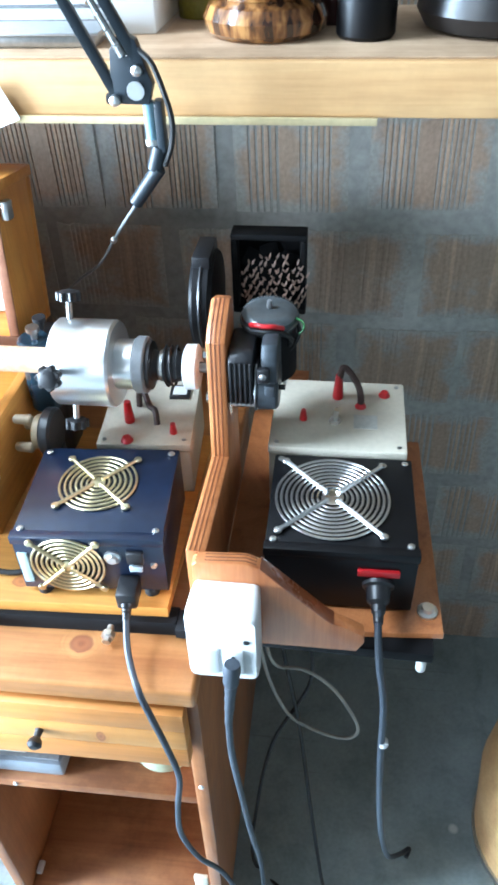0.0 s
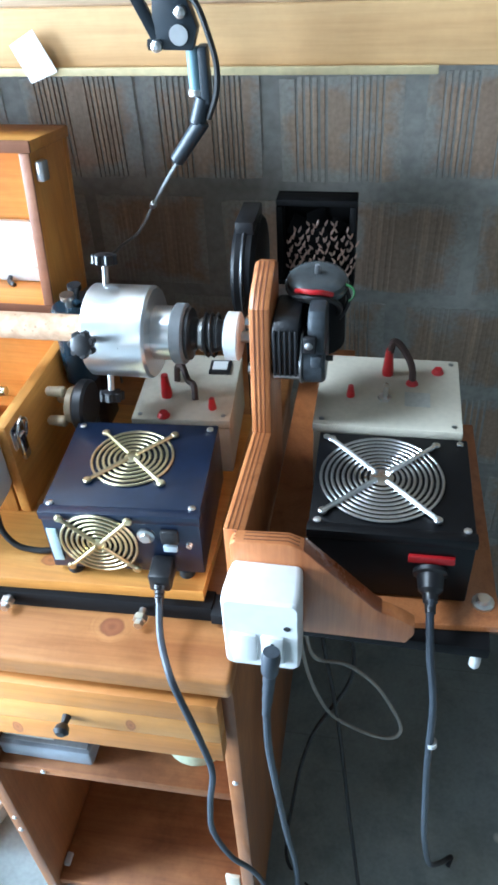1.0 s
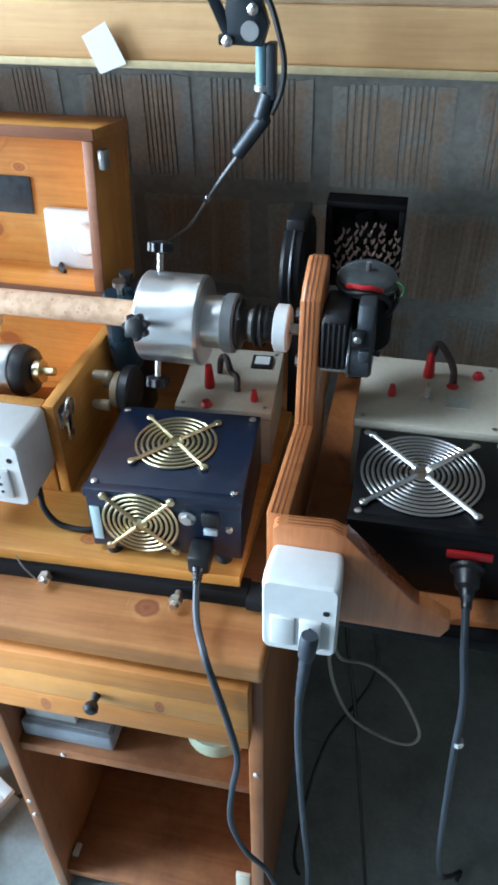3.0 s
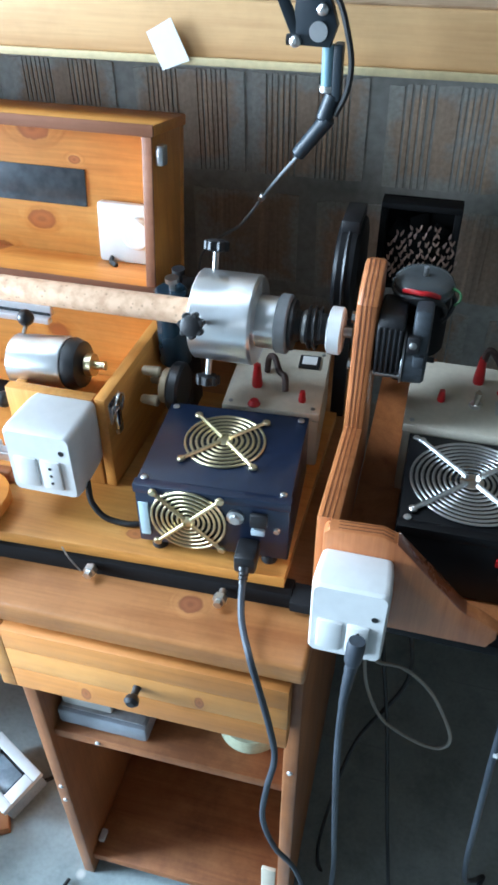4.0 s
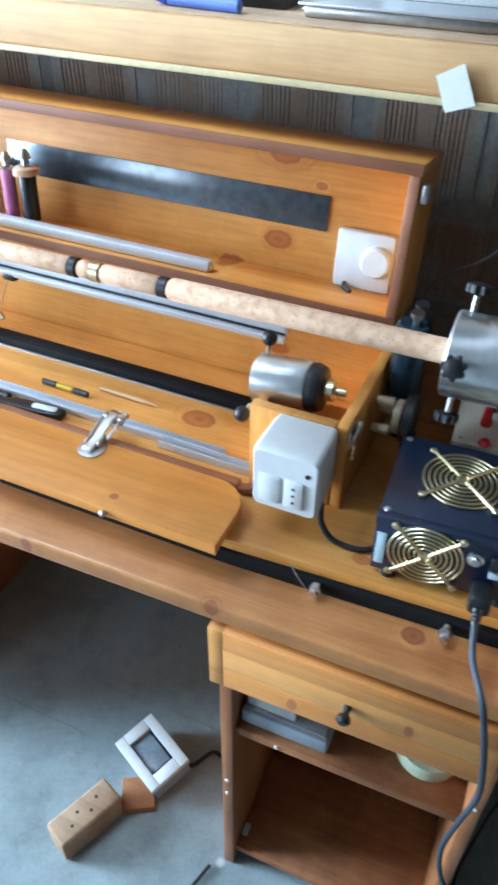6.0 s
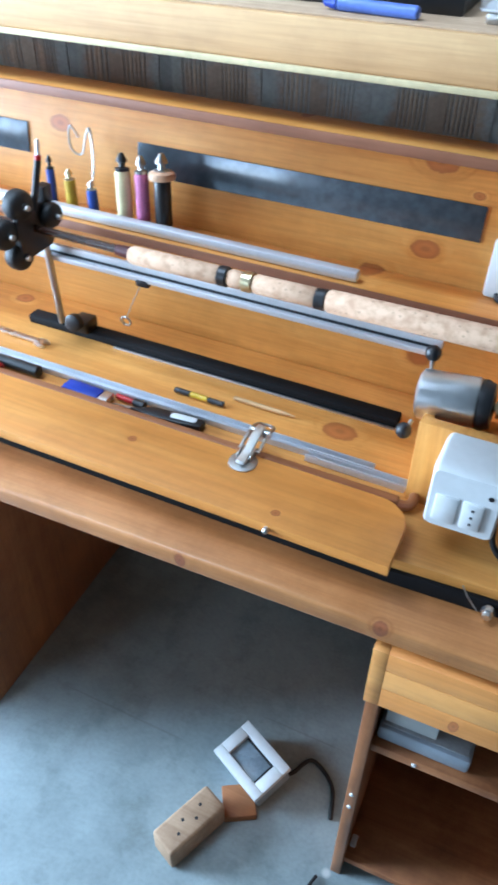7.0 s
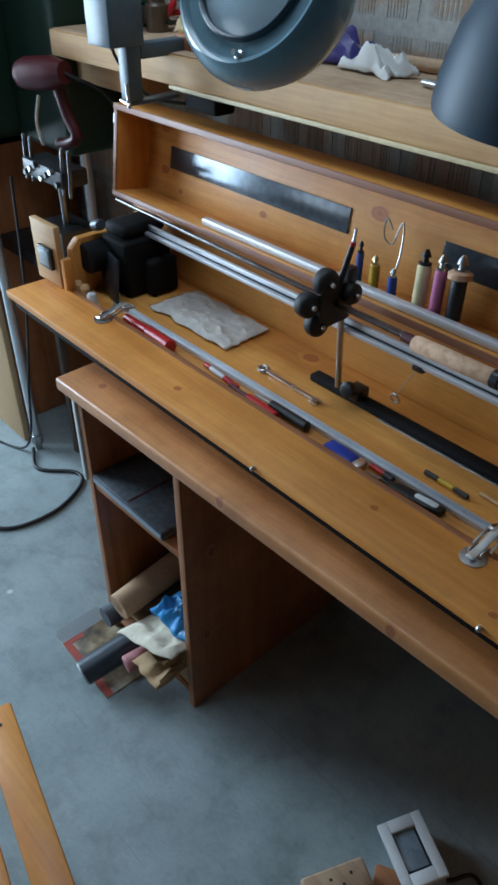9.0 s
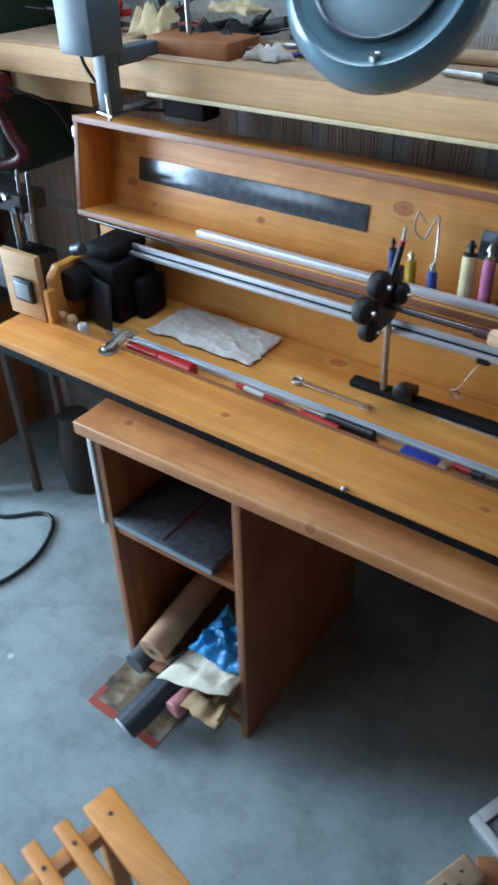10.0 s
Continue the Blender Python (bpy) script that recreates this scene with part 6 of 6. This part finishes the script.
for z0, z1, k in ((0.045, 0.075, 7), (0.026, 0.03, 1), (0.012, 0.015, 1)):
    for j in range(k):
        w = 0.2 / k
        part("print_bar", box(-0.335 + j * w, -0.335 + (j + 0.72) * w if k > 1 else -0.14, 0.4938, 0.4948, ST + z0, ST + z1, 0), black_metal, carton, "black printed bar")
film_m = speckled("clear_film", (0.75, 0.77, 0.78), 0.15, 0, 60, 0.1, 0.6)
film_m.node_tree.nodes["Principled BSDF"].inputs["Alpha"].default_value = 0.18
part("film", box(-0.37, -0.075, 0.485, 0.63, ST, ST + 0.128, 0.012, 3), film_m, carton, "crinkled clear film")
metal_tray = thing("metal_tray", "shallow grey metal tray with a dark rim", "tray")
part("pan", box(-0.43, -0.14, 0.43, 0.484, ST, ST + 0.012, 0.003), steel, metal_tray)
part("rim", box(-0.435, -0.135, 0.425, 0.4845, ST + 0.0125, ST + 0.016, 0.001), alu, metal_tray)
case_dark = thing("dark_frame_tray", "black-rimmed tray with green and orange odds and ends", "tray")
for a, b, c, d in ((-0.74, -0.46, 0.455, 0.467), (-0.74, -0.46, 0.6, 0.612), (-0.74, -0.728, 0.467, 0.6), (-0.472, -0.46, 0.467, 0.6)):
    part("rim", box(a, b, c, d, ST, ST + 0.022, 0.002), black_plastic, case_dark)
part("bottom", box(-0.728, -0.472, 0.4675, 0.5995, ST, ST + 0.006, 0), maroon, case_dark)
solid("green_sponge", box(-0.6, -0.54, 0.49, 0.54, ST + 0.0065, ST + 0.03, 0.008, 3), speckled("lime_sponge", (0.32, 0.42, 0.05), 0.9, 0, 90, 0.3, 0.6), "lime green sponge in the dark tray", "sponge")
solid("orange_lump", turned([(0, 0.01), (0.006, 0.022), (0.02, 0.024), (0.034, 0.012), (0.036, 0)], (-0.69, 0.53, ST + 0.0065), (-0.69, 0.53, 2), 20), speckled("orange_plastic", (0.55, 0.1, 0.02), 0.4), "orange plastic cap in the dark tray", "cap")
along((-0.615, 0.425, ST + 0.0072), (-0.5, 0.415, ST + 0.0072), [(0, 0.15, 0.004, 0.007, blue_plastic, "tip"), (0.15, 1.0, 0.0072, 0.0072, speckled("periwinkle_plastic", (0.1, 0.17, 0.5), 0.4), "barrel")], "highlighter_pen", "periwinkle blue marker pen on the shelf", "pen")
solid("white_carton", box(-0.45, -0.37, 0.5, 0.6, ST, ST + 0.1, 0.003), paper, "small white carton on the shelf", "carton")
crumple("white_bag", [(-1.215, 0.515), (-1.09, 0.495), (-1.065, 0.545), (-1.18, 0.57)], ST, 0.05, 2.0, paper, "crumpled white plastic bag on the shelf", "bag", 28)
crumple("violet_bag", [(-1.32, 0.52), (-1.2, 0.53), (-1.17, 0.62), (-1.31, 0.62)], ST, 0.06, 6.0, speckled("violet_film_bag", (0.06, 0.05, 0.24), 0.4), "dark violet plastic bag on the shelf", "bag")
along((-1.02, 0.5, ST + 0.008), (-0.86, 0.47, ST + 0.008), [(0, 0.45, 0.006, 0.006, steel, "blade"), (0.45, 1.0, 0.009, 0.009, black_plastic, "grip")], "file", "steel file with a black grip", "file")
along((-1.2, 0.59, ST + 0.012), (-0.95, 0.61, ST + 0.012), [(0, 1.0, 0.011, 0.011, shelf_top, "stick")], "wooden_dowel", "brown wooden dowel at the back of the shelf", "dowel")
solid("spray_nozzle", box(-0.93, -0.88, 0.52, 0.56, ST, ST + 0.035, 0.008, 3), white_plastic, "small white plastic fitting", "fitting")
base = solid("wood_block", box(-1.56, -1.38, 0.43, 0.53, ST, ST + 0.028, 0.003), shelf_in, "brown wooden block on the shelf", "wood block")
rng = random.Random(11)
heap = [(black_metal, "dark steel clamp part"), (maroon, "brown wooden handle"), (black_plastic, "black rubber grip"), (steel, "dull steel bar"), (rubber, "black rubber offcut"), (green_paint, "green painted tool"), (red_plastic, "red plastic tool handle")]
for k in range(40):
    m, text = heap[k % len(heap)]
    x, y = -1.95 + 0.7 * rng.random(), 0.53 + 0.08 * rng.random()
    a = Vector((x, y, ST + 0.012 + 0.02 * rng.random()))
    d = Vector((rng.uniform(-1, 1), rng.uniform(-0.5, 0.5), rng.uniform(0, 0.25))).normalized() * rng.uniform(0.04, 0.1)
    r = rng.uniform(0.004, 0.01)
    n = d.length
    if k % 3:
        tool = turned([(0, 0), (0.002, r * 0.7), (0.3 * n, r), (0.55 * n, r * 0.85), (0.6 * n, r * 0.35), (n, r * 0.3), (n, 0)], a, a + d, 12)
    else:
        tool = box(-r * 1.4, r * 1.4, -r, r, 0, n, r * 0.3, m=Matrix.Translation(a) @ d.to_track_quat("Z", "Y").to_matrix().to_4x4())
    solid("hand_tool", tool, m, text + " in the heap on the shelf", "tool", "tools heaped on the shelf")
crumple("dark_cloth", [(-1.56, 0.5), (-1.42, 0.48), (-1.4, 0.58), (-1.54, 0.6)], ST + 0.0005, 0.06, 12.0, rubber, "crumpled black cloth heaped on the shelf", "cloth")
crumple("yellow_packet", [(-1.7, 0.53), (-1.62, 0.53), (-1.6, 0.6), (-1.69, 0.6)], ST + 0.004, 0.06, 21.0, yellow_strip_m, "crumpled yellow packet on the shelf", "packet")
crumple("yellow_cloth", [(-1.52, 0.56), (-1.43, 0.56), (-1.42, 0.62), (-1.51, 0.62)], ST + 0.05, 0.03, 15.0, yellow_strip_m, "dull yellow cloth on the black one", "cloth")
crumple("grey_rag", [(-1.37, 0.46), (-1.3, 0.455), (-1.28, 0.49), (-1.35, 0.5)], ST + 0.0005, 0.028, 18.0, cloth, "small off-white rag on the shelf edge", "rag")
along((-1.43, 0.47, ST + 0.007), (-1.345, 0.51, ST + 0.012), [(0, 0.7, 0.006, 0.007, maroon, "handle"), (0.7, 1, 0.007, 0.006, red_plastic, "ferrule")], "red_chisel", "red-handled chisel on the shelf", "chisel")
solid("threaded_stand", rod((-1.5, 0.48, ST + 0.028), (-1.502, 0.48, ST + 0.13), 0.005, 0.005, 14, 0.001), steel, "upright threaded steel rod on a wooden base", "rod")
solid("paint_tin", turned([(0, 0.03), (0.07, 0.03), (0.075, 0.026), (0.075, 0)], (-1.87, 0.56, ST), (-1.87, 0.56, 2), 26), speckled("bright_green_tin", (0.02, 0.22, 0.06), 0.4), "small green tin on the shelf", "tin")
for x, y in ((-1.81, 0.5), (-1.77, 0.54)):
    solid("brown_jar", turned([(0, 0.024), (0.05, 0.024), (0.055, 0.02), (0.07, 0.02), (0.07, 0)], (x, y, ST), (x, y, 2), 24), speckled("brown_jar_glass", (0.1, 0.06, 0.035), 0.3), "small brown jar on the shelf", "jar", "jars on the shelf")

note_m = slab([(-0.263, 1.212), (-0.248, 1.177), (-0.218, 1.188), (-0.236, 1.226)], "xz", 0.3815, 0.3828, 0)
solid("paper_note", note_m, paper, "blank white paper note taped to the shelf edge", "note")


# ---- lamps ----
arm = thing("spring_arm_lamp", "dark slate spring-arm lamp with a dome shade clamped behind the bench", "lamp")
E0 = Vector((-0.078, 0.335, 1.22))
part("elbow_plate", slab([(-0.105, 1.213), (-0.068, 1.212), (-0.062, 1.23), (-0.075, 1.268), (-0.088, 1.275), (-0.1, 1.26)], "xz", 0.330, 0.342, 0.001), arm_paint, arm)
part("badge", rod((-0.079, 0.3295, 1.225), (-0.079, 0.328, 1.225), 0.0085, 0.0085, 24), alu, arm, "round silver badge")
for a, b in (((-0.098, 0.336, 1.216), (-0.19, 0.32, 1.42)), ((-0.076, 0.336, 1.25), (-0.165, 0.32, 1.44))):
    d = (Vector(b) - Vector(a))
    bm = box(-0.0055, 0.0055, -0.005, 0.005, 0, d.length, 0.001, m=Matrix.Translation(a) @ d.to_track_quat("Z", "Y").to_matrix().to_4x4())
    part("arm_bar", bm, arm_paint, arm)
part("spring", tube([Vector((-0.088, 0.33, 1.255)) + (Vector((-0.1, -0.012, 0.19)) * (k / 80)) + Vector((0.004 * math.cos(k * 1.2), 0.004 * math.sin(k * 1.2), 0)) for k in range(80)], 0.0009, 5, 2), chrome, arm)
part("spring_rod", rod((-0.088, 0.33, 1.255), (-0.12, 0.326, 1.32), 0.0035, 0.0035, 10), chrome, arm)
for x, z in ((-0.1, 1.2165), (-0.0755, 1.243)):
    part("pivot", turned([(0, 0.0055), (0.004, 0.005), (0.006, 0.002), (0.006, 0)], (x, 0.3295, z), (x, -0.5, z), 12), chrome, arm)
for x, z in ((-0.1055, 1.2165),):
    part("pivot_nut", rod((x - 0.004, 0.335, z), (x, 0.335, z), 0.005, 0.005, 6), black_metal, arm)
part("post", rod((-0.07, 0.338, 1.214), (-0.07, 0.34, 1.176), 0.0062, 0.0062, 16, 0.001), lamp_blue, arm)
part("post_collar", rod((-0.07, 0.34, 1.178), (-0.07, 0.34, 1.172), 0.0078, 0.0078, 16, 0.001), chrome, arm)
part("post_sleeve", box(-0.065, -0.056, 0.333, 0.347, 1.165, 1.215, 0.002), arm_paint, arm)
part("joint", rod((-0.063, 0.34, 1.172), (-0.072, 0.34, 1.146), 0.008, 0.008, 14, 0.002), arm_paint, arm)
part("handle", rod((-0.066, 0.34, 1.15), (-0.097, 0.34, 1.11), 0.0078, 0.0072, 16, 0.002), arm_paint, arm)
part("tail_rod", tube([(-0.097, 0.345, 1.108), (-0.124, 0.38, 1.072), (-0.151, 0.414, 1.034), (-0.186, 0.445, 0.985), (-0.222, 0.457, 0.955), (-0.248, 0.462, 0.92), (-0.252, 0.465, 0.82), (-0.252, 0.465, 0.742)], 0.0019, 8), grey_plastic, arm, "thin bent grey rod")
part("tail_bead", rod((-0.1488, 0.411, 1.0375), (-0.1532, 0.417, 1.031), 0.0038, 0.0038, 10, 0.001), alu, arm)
part("cord", tube([(-0.078, 0.334, 1.262), (-0.062, 0.33, 1.25), (-0.052, 0.328, 1.225), (-0.047, 0.33, 1.2), (-0.05, 0.334, 1.175), (-0.06, 0.338, 1.152)], 0.0028, 8), rubber, arm, "black lamp cord")
part("upper_joint", rod((-0.185, 0.315, 1.43), (-0.165, 0.325, 1.45), 0.016, 0.016, 16, 0.003), arm_paint, arm)
part("upper_arm", rod((-0.175, 0.318, 1.44), (-0.61, 0.12, 1.5), 0.006, 0.006, 12), arm_paint, arm)
DC = Vector((-0.617, 0.107, 1.322))
DA = Vector((0.12, -0.02, 1)).normalized()
part("shade", turned([(0.0, 0.088), (0.0, 0.0915), (0.006, 0.0925), (0.03, 0.091), (0.07, 0.082), (0.11, 0.063), (0.14, 0.04), (0.16, 0.03), (0.19, 0.028), (0.19, 0.0), (0.16, 0.0), (0.138, 0.036), (0.108, 0.06), (0.068, 0.079), (0.02, 0.087), (0.0, 0.088)], DC, DC + DA, 48), dome_paint, arm, "slate blue dome shade")
part("bulb", turned([(0, 0), (0.004, 0.015), (0.02, 0.027), (0.04, 0.028), (0.07, 0.016), (0.1, 0.013), (0.1, 0)], DC + DA * 0.04, DC + DA, 22), white_plastic, arm)

arm.matrix_basis = Matrix.Translation((0.002, 0.004, 0.004))

mag_lamp = thing("magnifier_lamp", "round grey-blue bench magnifier lamp with a glass lens", "lamp")
LN = Vector((0.14, -0.82, 0.42)).normalized()
LC = Vector((-0.907, 0.033, 1.426))
part("housing", turned([(-0.088, 0.0), (-0.088, 0.045), (-0.08, 0.07), (-0.062, 0.09), (-0.04, 0.1), (-0.022, 0.1005), (-0.008, 0.096), (0.001, 0.09), (0.0035, 0.0865), (0.002, 0.083), (-0.002, 0.08), (-0.003, 0.068), (-0.003, 0.064), (-0.01, 0.063)], LC, LC + LN, 64), lamp_blue, mag_lamp)
part("lens_ring", turned([(-0.008, 0.0645), (0.003, 0.0645), (0.0045, 0.0625), (0.003, 0.06), (-0.008, 0.06)], LC, LC + LN, 56), speckled("dark_grey_ring", (0.045, 0.07, 0.09), 0.3), mag_lamp)
# The lens's bright reflection is put into its pale base colour.
part("lens", turned([(-0.01, 0.0), (-0.01, 0.0598), (-0.004, 0.0598), (0.002, 0.04), (0.005, 0.018), (0.0055, 0.0)], LC, LC + LN, 48), speckled("pale_lens_reflection", (0.42, 0.55, 0.62), 0.08, 0, 20, 0.1, 0.02, 0.8), mag_lamp, "glossy lens coloured pale for its bright reflection")
LU = (Vector((0, 0, 1)) - LN * LN.z).normalized()
LR = LU.cross(LN)
sc = LC - LU * 0.077 + LR * 0.012 - LN * 0.002
part("screw", turned([(0, 0.005), (0.003, 0.005), (0.004, 0.003), (0.012, 0.003), (0.012, 0)], sc, sc + LN, 14), chrome, mag_lamp, "bright adjusting screw")
part("hinge", rod(LC - LN * 0.03 + LU * 0.095, LC - LN * 0.03 + LU * 0.16, 0.012, 0.012, 14, 0.003), lamp_blue, mag_lamp)
part("arm", tube([LC - LN * 0.03 + LU * 0.16, (-1.05, 0.15, 1.66), (-1.4, 0.26, 1.62), (-1.53, 0.29, 1.5), (-1.535, 0.29, 1.34)], 0.009, 10, 8), lamp_blue, mag_lamp)
clamp_paint = speckled("slate_clamp_enamel", (0.085, 0.125, 0.155), 0.35, 0.0, 30, 0.2, 0.05)
clamp = thing("lamp_clamp", "grey-blue metal lamp clamp screwed to the shelf edge", "clamp")
part("upper_box", box(-1.575, -1.5, 0.255, 0.33, 1.262, 1.345, 0.004), clamp_paint, clamp)
part("jaw", box(-1.548, -1.518, 0.30, 0.332, 1.166, 1.2615, 0.003), clamp_paint, clamp)
part("jaw_top", box(-1.548, -1.518, 0.332, 0.47, 1.2355, 1.2625, 0.003), clamp_paint, clamp)
part("foot", box(-1.546, -1.52, 0.302, 0.42, 1.158, 1.1655, 0.002), clamp_paint, clamp)
part("clamp_screw", rod((-1.52, 0.298, 1.155), (-1.52, 0.296, 1.2), 0.004, 0.004, 12, 0.001), chrome, clamp)
part("tommy_bar", rod((-1.548, 0.298, 1.166), (-1.512, 0.294, 1.163), 0.0028, 0.0028, 10), chrome, clamp)
part("side_label", box(-1.5765, -1.5752, 0.258, 0.327, 1.268, 1.34, 0), white_plastic, clamp, "pale label with a yellow mark")
clamp.matrix_basis = Matrix.Translation((-0.017, -0.004, 0.004))
cable([(-1.587, 0.286, 1.34), (-1.6, 0.3, 1.3), (-1.612, 0.32, 1.24), (-1.6, 0.35, 1.19), (-1.57, 0.38, 1.16), (-1.5, 0.42, 1.155), (-1.46, 0.46, 1.16)], 0.0032, rubber, "black lamp cord hanging from the clamp")
solid("black_adapter", box(-1.52, -1.42, 0.41, 0.46, 1.145, 1.178, 0.006, 3), matt_black, "black plastic adapter under the shelf", "adapter")

# ---- machines at the far end of the bench ----
press = thing("drill_stand", "dark green pillar drill stand with chrome columns", "drill press")
for x, y in ((-2.2, 0.26), (-2.08, 0.50)):
    part("column", rod((x, y, 0.06), (x, y, 1.5), 0.0145, 0.0145, 20), alu, press)
    part("column_foot", turned([(0, 0.012), (0.03, 0.012), (0.03, 0.02), (0.06, 0.02), (0.06, 0.0145)], (x, y, 0.0), (x, y, 1), 16), steel, press)
part("head", box(-2.72, -2.26, 0.16, 0.62, 0.95, 1.75, 0.03, 4), green_paint, press)
part("table", box(-2.4, -2.1, 0.35, 0.6, 0.62, 0.66, 0.006), black_metal, press)
part("gear_head", box(-2.258, -1.99, 0.41, 0.63, 0.95, 1.7, 0.02, 3), green_paint, press)
part("motor_cabinet", box(-2.72, -2.42, 0.27, 0.62, 0.0, 0.949, 0.01), matt_black, press, "black lower cabinet")
drill = thing("hand_drill", "maroon electric hand drill hung over the bench end", "drill")
part("body", turned([(0, 0.02), (0.004, 0.03), (0.02, 0.034), (0.022, 0.036), (0.1, 0.036), (0.125, 0.028), (0.14, 0.024), (0.14, 0)], (-2.03, 0.33, 1.15), (-1.86, 0.38, 1.17), 26), maroon, drill)
part("grip", tube([(-1.94, 0.37, 1.13), (-1.92, 0.375, 1.07), (-1.9, 0.38, 1.03), (-1.92, 0.375, 1.01), (-1.96, 0.365, 1.0)], 0.014, 12, 8), maroon, drill)
part("lever", tube([(-1.98, 0.34, 1.11), (-1.99, 0.33, 1.05), (-1.975, 0.33, 1.0)], 0.004, 8), chrome, drill)
part("cord", tube([(-1.9, 0.368, 1.165), (-1.84, 0.45, 1.1), (-1.83, 0.5, 0.9), (-1.85, 0.5, 0.6)], 0.004, 8), rubber, drill)
# Steel coloured darker to stand in for the shade of this corner.
dark_steel = speckled("shade_darkened_steel", (0.2, 0.21, 0.22), 0.3, 1.0, 60, 0.4)
vise = thing("drill_vise", "small black machine vise with bright screws", "vise")
part("body", box(-1.98, -1.8, 0.27, 0.34, 0.945, 0.985, 0.006), black_metal, vise)
for x in (-1.985, -1.955, -1.815, -1.785):
    part("guide_rod", rod((x, 0.28, 0.93), (x + 0.006, 0.285, 1.035), 0.0045, 0.0045, 12, 0.001), dark_steel, vise)
for k in range(7):
    part("bolt", rod((-1.96 + 0.024 * k, 0.262, 0.955 + 0.012 * (k % 3)), (-1.96 + 0.024 * k, 0.272, 0.955 + 0.012 * (k % 3)), 0.007, 0.007, 8), steel if k % 2 else black_metal, vise)
part("post", rod((-1.88, 0.31, FL + 0.06), (-1.88, 0.31, 0.945), 0.008, 0.008, 12), dark_steel, vise)
part("foot", box(-1.95, -1.82, 0.26, 0.36, 0.76, 0.84, 0.006), black_metal, vise)
part("bracket", box(-1.93, -1.76, 0.29, 0.33, 0.74, 0.76, 0.003), black_metal, vise)
solid("plywood_sheet", box(-2.41, -2.38, 0.27, 0.63, 0.0, 0.91, 0.003), panel_wood, "tall brown plywood sheet standing on edge", "board")
solid("cardboard_panel", box(-2.62, -2.265, 0.245, 0.265, 0.0, 0.9, 0.003, m=None), card, "pale board leaning upright by the machine", "board")
dark_clay = speckled("dark_clay", (0.034, 0.027, 0.022), 0.75, 0, 30, 0.4)
batten_wood = wood("weathered_batten", (0.12, 0.1, 0.08), (0.09, 0.07, 0.055), (0.06, 0.045, 0.035), along="z", rough=0.8, coat=0.0)
sack = thing("floor_vessel", "dark brown clay vessel standing behind the desk end", "vessel")
part("vessel", turned([(0, 0.04), (0.01, 0.052), (0.12, 0.062), (0.2, 0.056), (0.26, 0.042), (0.27, 0.045), (0.27, 0)], (-1.99, 0.45, 0.0), (-1.99, 0.45, 1), 32), dark_clay, sack)
for x, y in ((-2.1, 0.35), (-2.03, 0.44), (-1.58, 0.46)):
    solid("timber_offcut", box(x - 0.012, x + 0.012, y - 0.01, y + 0.01, 0.0, 0.68, 0.003), batten_wood, "dark timber batten standing against the wall", "batten", "battens behind the desk")
cable([(-2.2, 0.24, 0.01), (-2.1, 0.2, 0.006), (-2.0, 0.28, 0.006), (-1.93, 0.25, 0.006), (-1.88, 0.12, 0.006), (-1.92, -0.02, 0.006), (-2.1, -0.08, 0.006), (-2.4, -0.05, 0.006)], 0.006, rubber, "black cable lying in a loop on the floor")
cable([(-2.12, 0.3, 0.9), (-2.1, 0.27, 0.6), (-2.13, 0.24, 0.3), (-2.2, 0.22, 0.03), (-2.4, 0.15, 0.006)], 0.004, rubber, "thin black lead hanging from the stand")

# ---- bricks of the wall ----
def brick_mesh(w, h, seed, deep):
    """A hollow brick's face: vertical ribs in two bands between smooth borders."""
    r = random.Random(seed)
    bm = bmesh.new()
    xs = [(-w / 2, 0.0)]
    bands = [(-w / 2 + 0.02, -0.012), (0.012, w / 2 - 0.02)]
    prof = [(-w / 2, 0.0)]
    for a, b in bands:
        n = r.choice((5, 6, 6, 7))
        s = (b - a) / n
        for k in range(n):
            x = a + k * s
            cut = deep * r.uniform(0.35, 1.0)
            prof += [(x, 0.0), (x + s * 0.14, cut), (x + s * 0.34, cut), (x + s * 0.48, 0.0)]
    prof.append((w / 2, 0.0))
    top = [bm.verts.new((x, y, h / 2 - 0.004 * r.random())) for x, y in prof]
    low = [bm.verts.new((x, y, -h / 2 + 0.004 * r.random())) for x, y in prof]
    for k in range(len(prof) - 1):
        bm.faces.new((top[k], top[k + 1], low[k + 1], low[k]))
    back_t = [bm.verts.new((x, 0.012, h / 2)) for x in (-w / 2, w / 2)]
    back_b = [bm.verts.new((x, 0.012, -h / 2)) for x in (-w / 2, w / 2)]
    bm.faces.new((top[0], low[0], back_b[0], back_t[0]))
    bm.faces.new((top[-1], low[-1], back_b[1], back_t[1]))
    bm.faces.new(top + [back_t[1], back_t[0]])
    bm.faces.new(low + [back_b[1], back_b[0]])
    bmesh.ops.recalc_face_normals(bm, faces=bm.faces)
    me = bpy.data.meshes.new("brick")
    bm.to_mesh(me)
    bm.free()
    me.materials.append(brick_m)
    return me


RIBBED = [brick_mesh(0.162, 0.14, k, 0.0028) for k in range(4)]
WORN = [brick_mesh(0.164, 0.142, 10 + k, 0.0009) for k in range(4)]
rng = random.Random(7)
for row in range(-6, 5):
    zc = 1.05 + 0.166 * row
    for col in range(-13, 6):
        xc = 0.048 + 0.184 * col + (0.092 if row % 2 else 0)
        b = new("brick", (RIBBED if row >= 0 or rng.random() < 0.25 else WORN)[rng.randrange(4)])
        b.parent = wall_north
        b.location = (xc + rng.uniform(-0.006, 0.006), WALL - 0.0006 - rng.uniform(0, 0.0012), zc + rng.uniform(-0.004, 0.004))
        b.rotation_euler = (0, radians(rng.uniform(-1.4, 1.4)), 0)
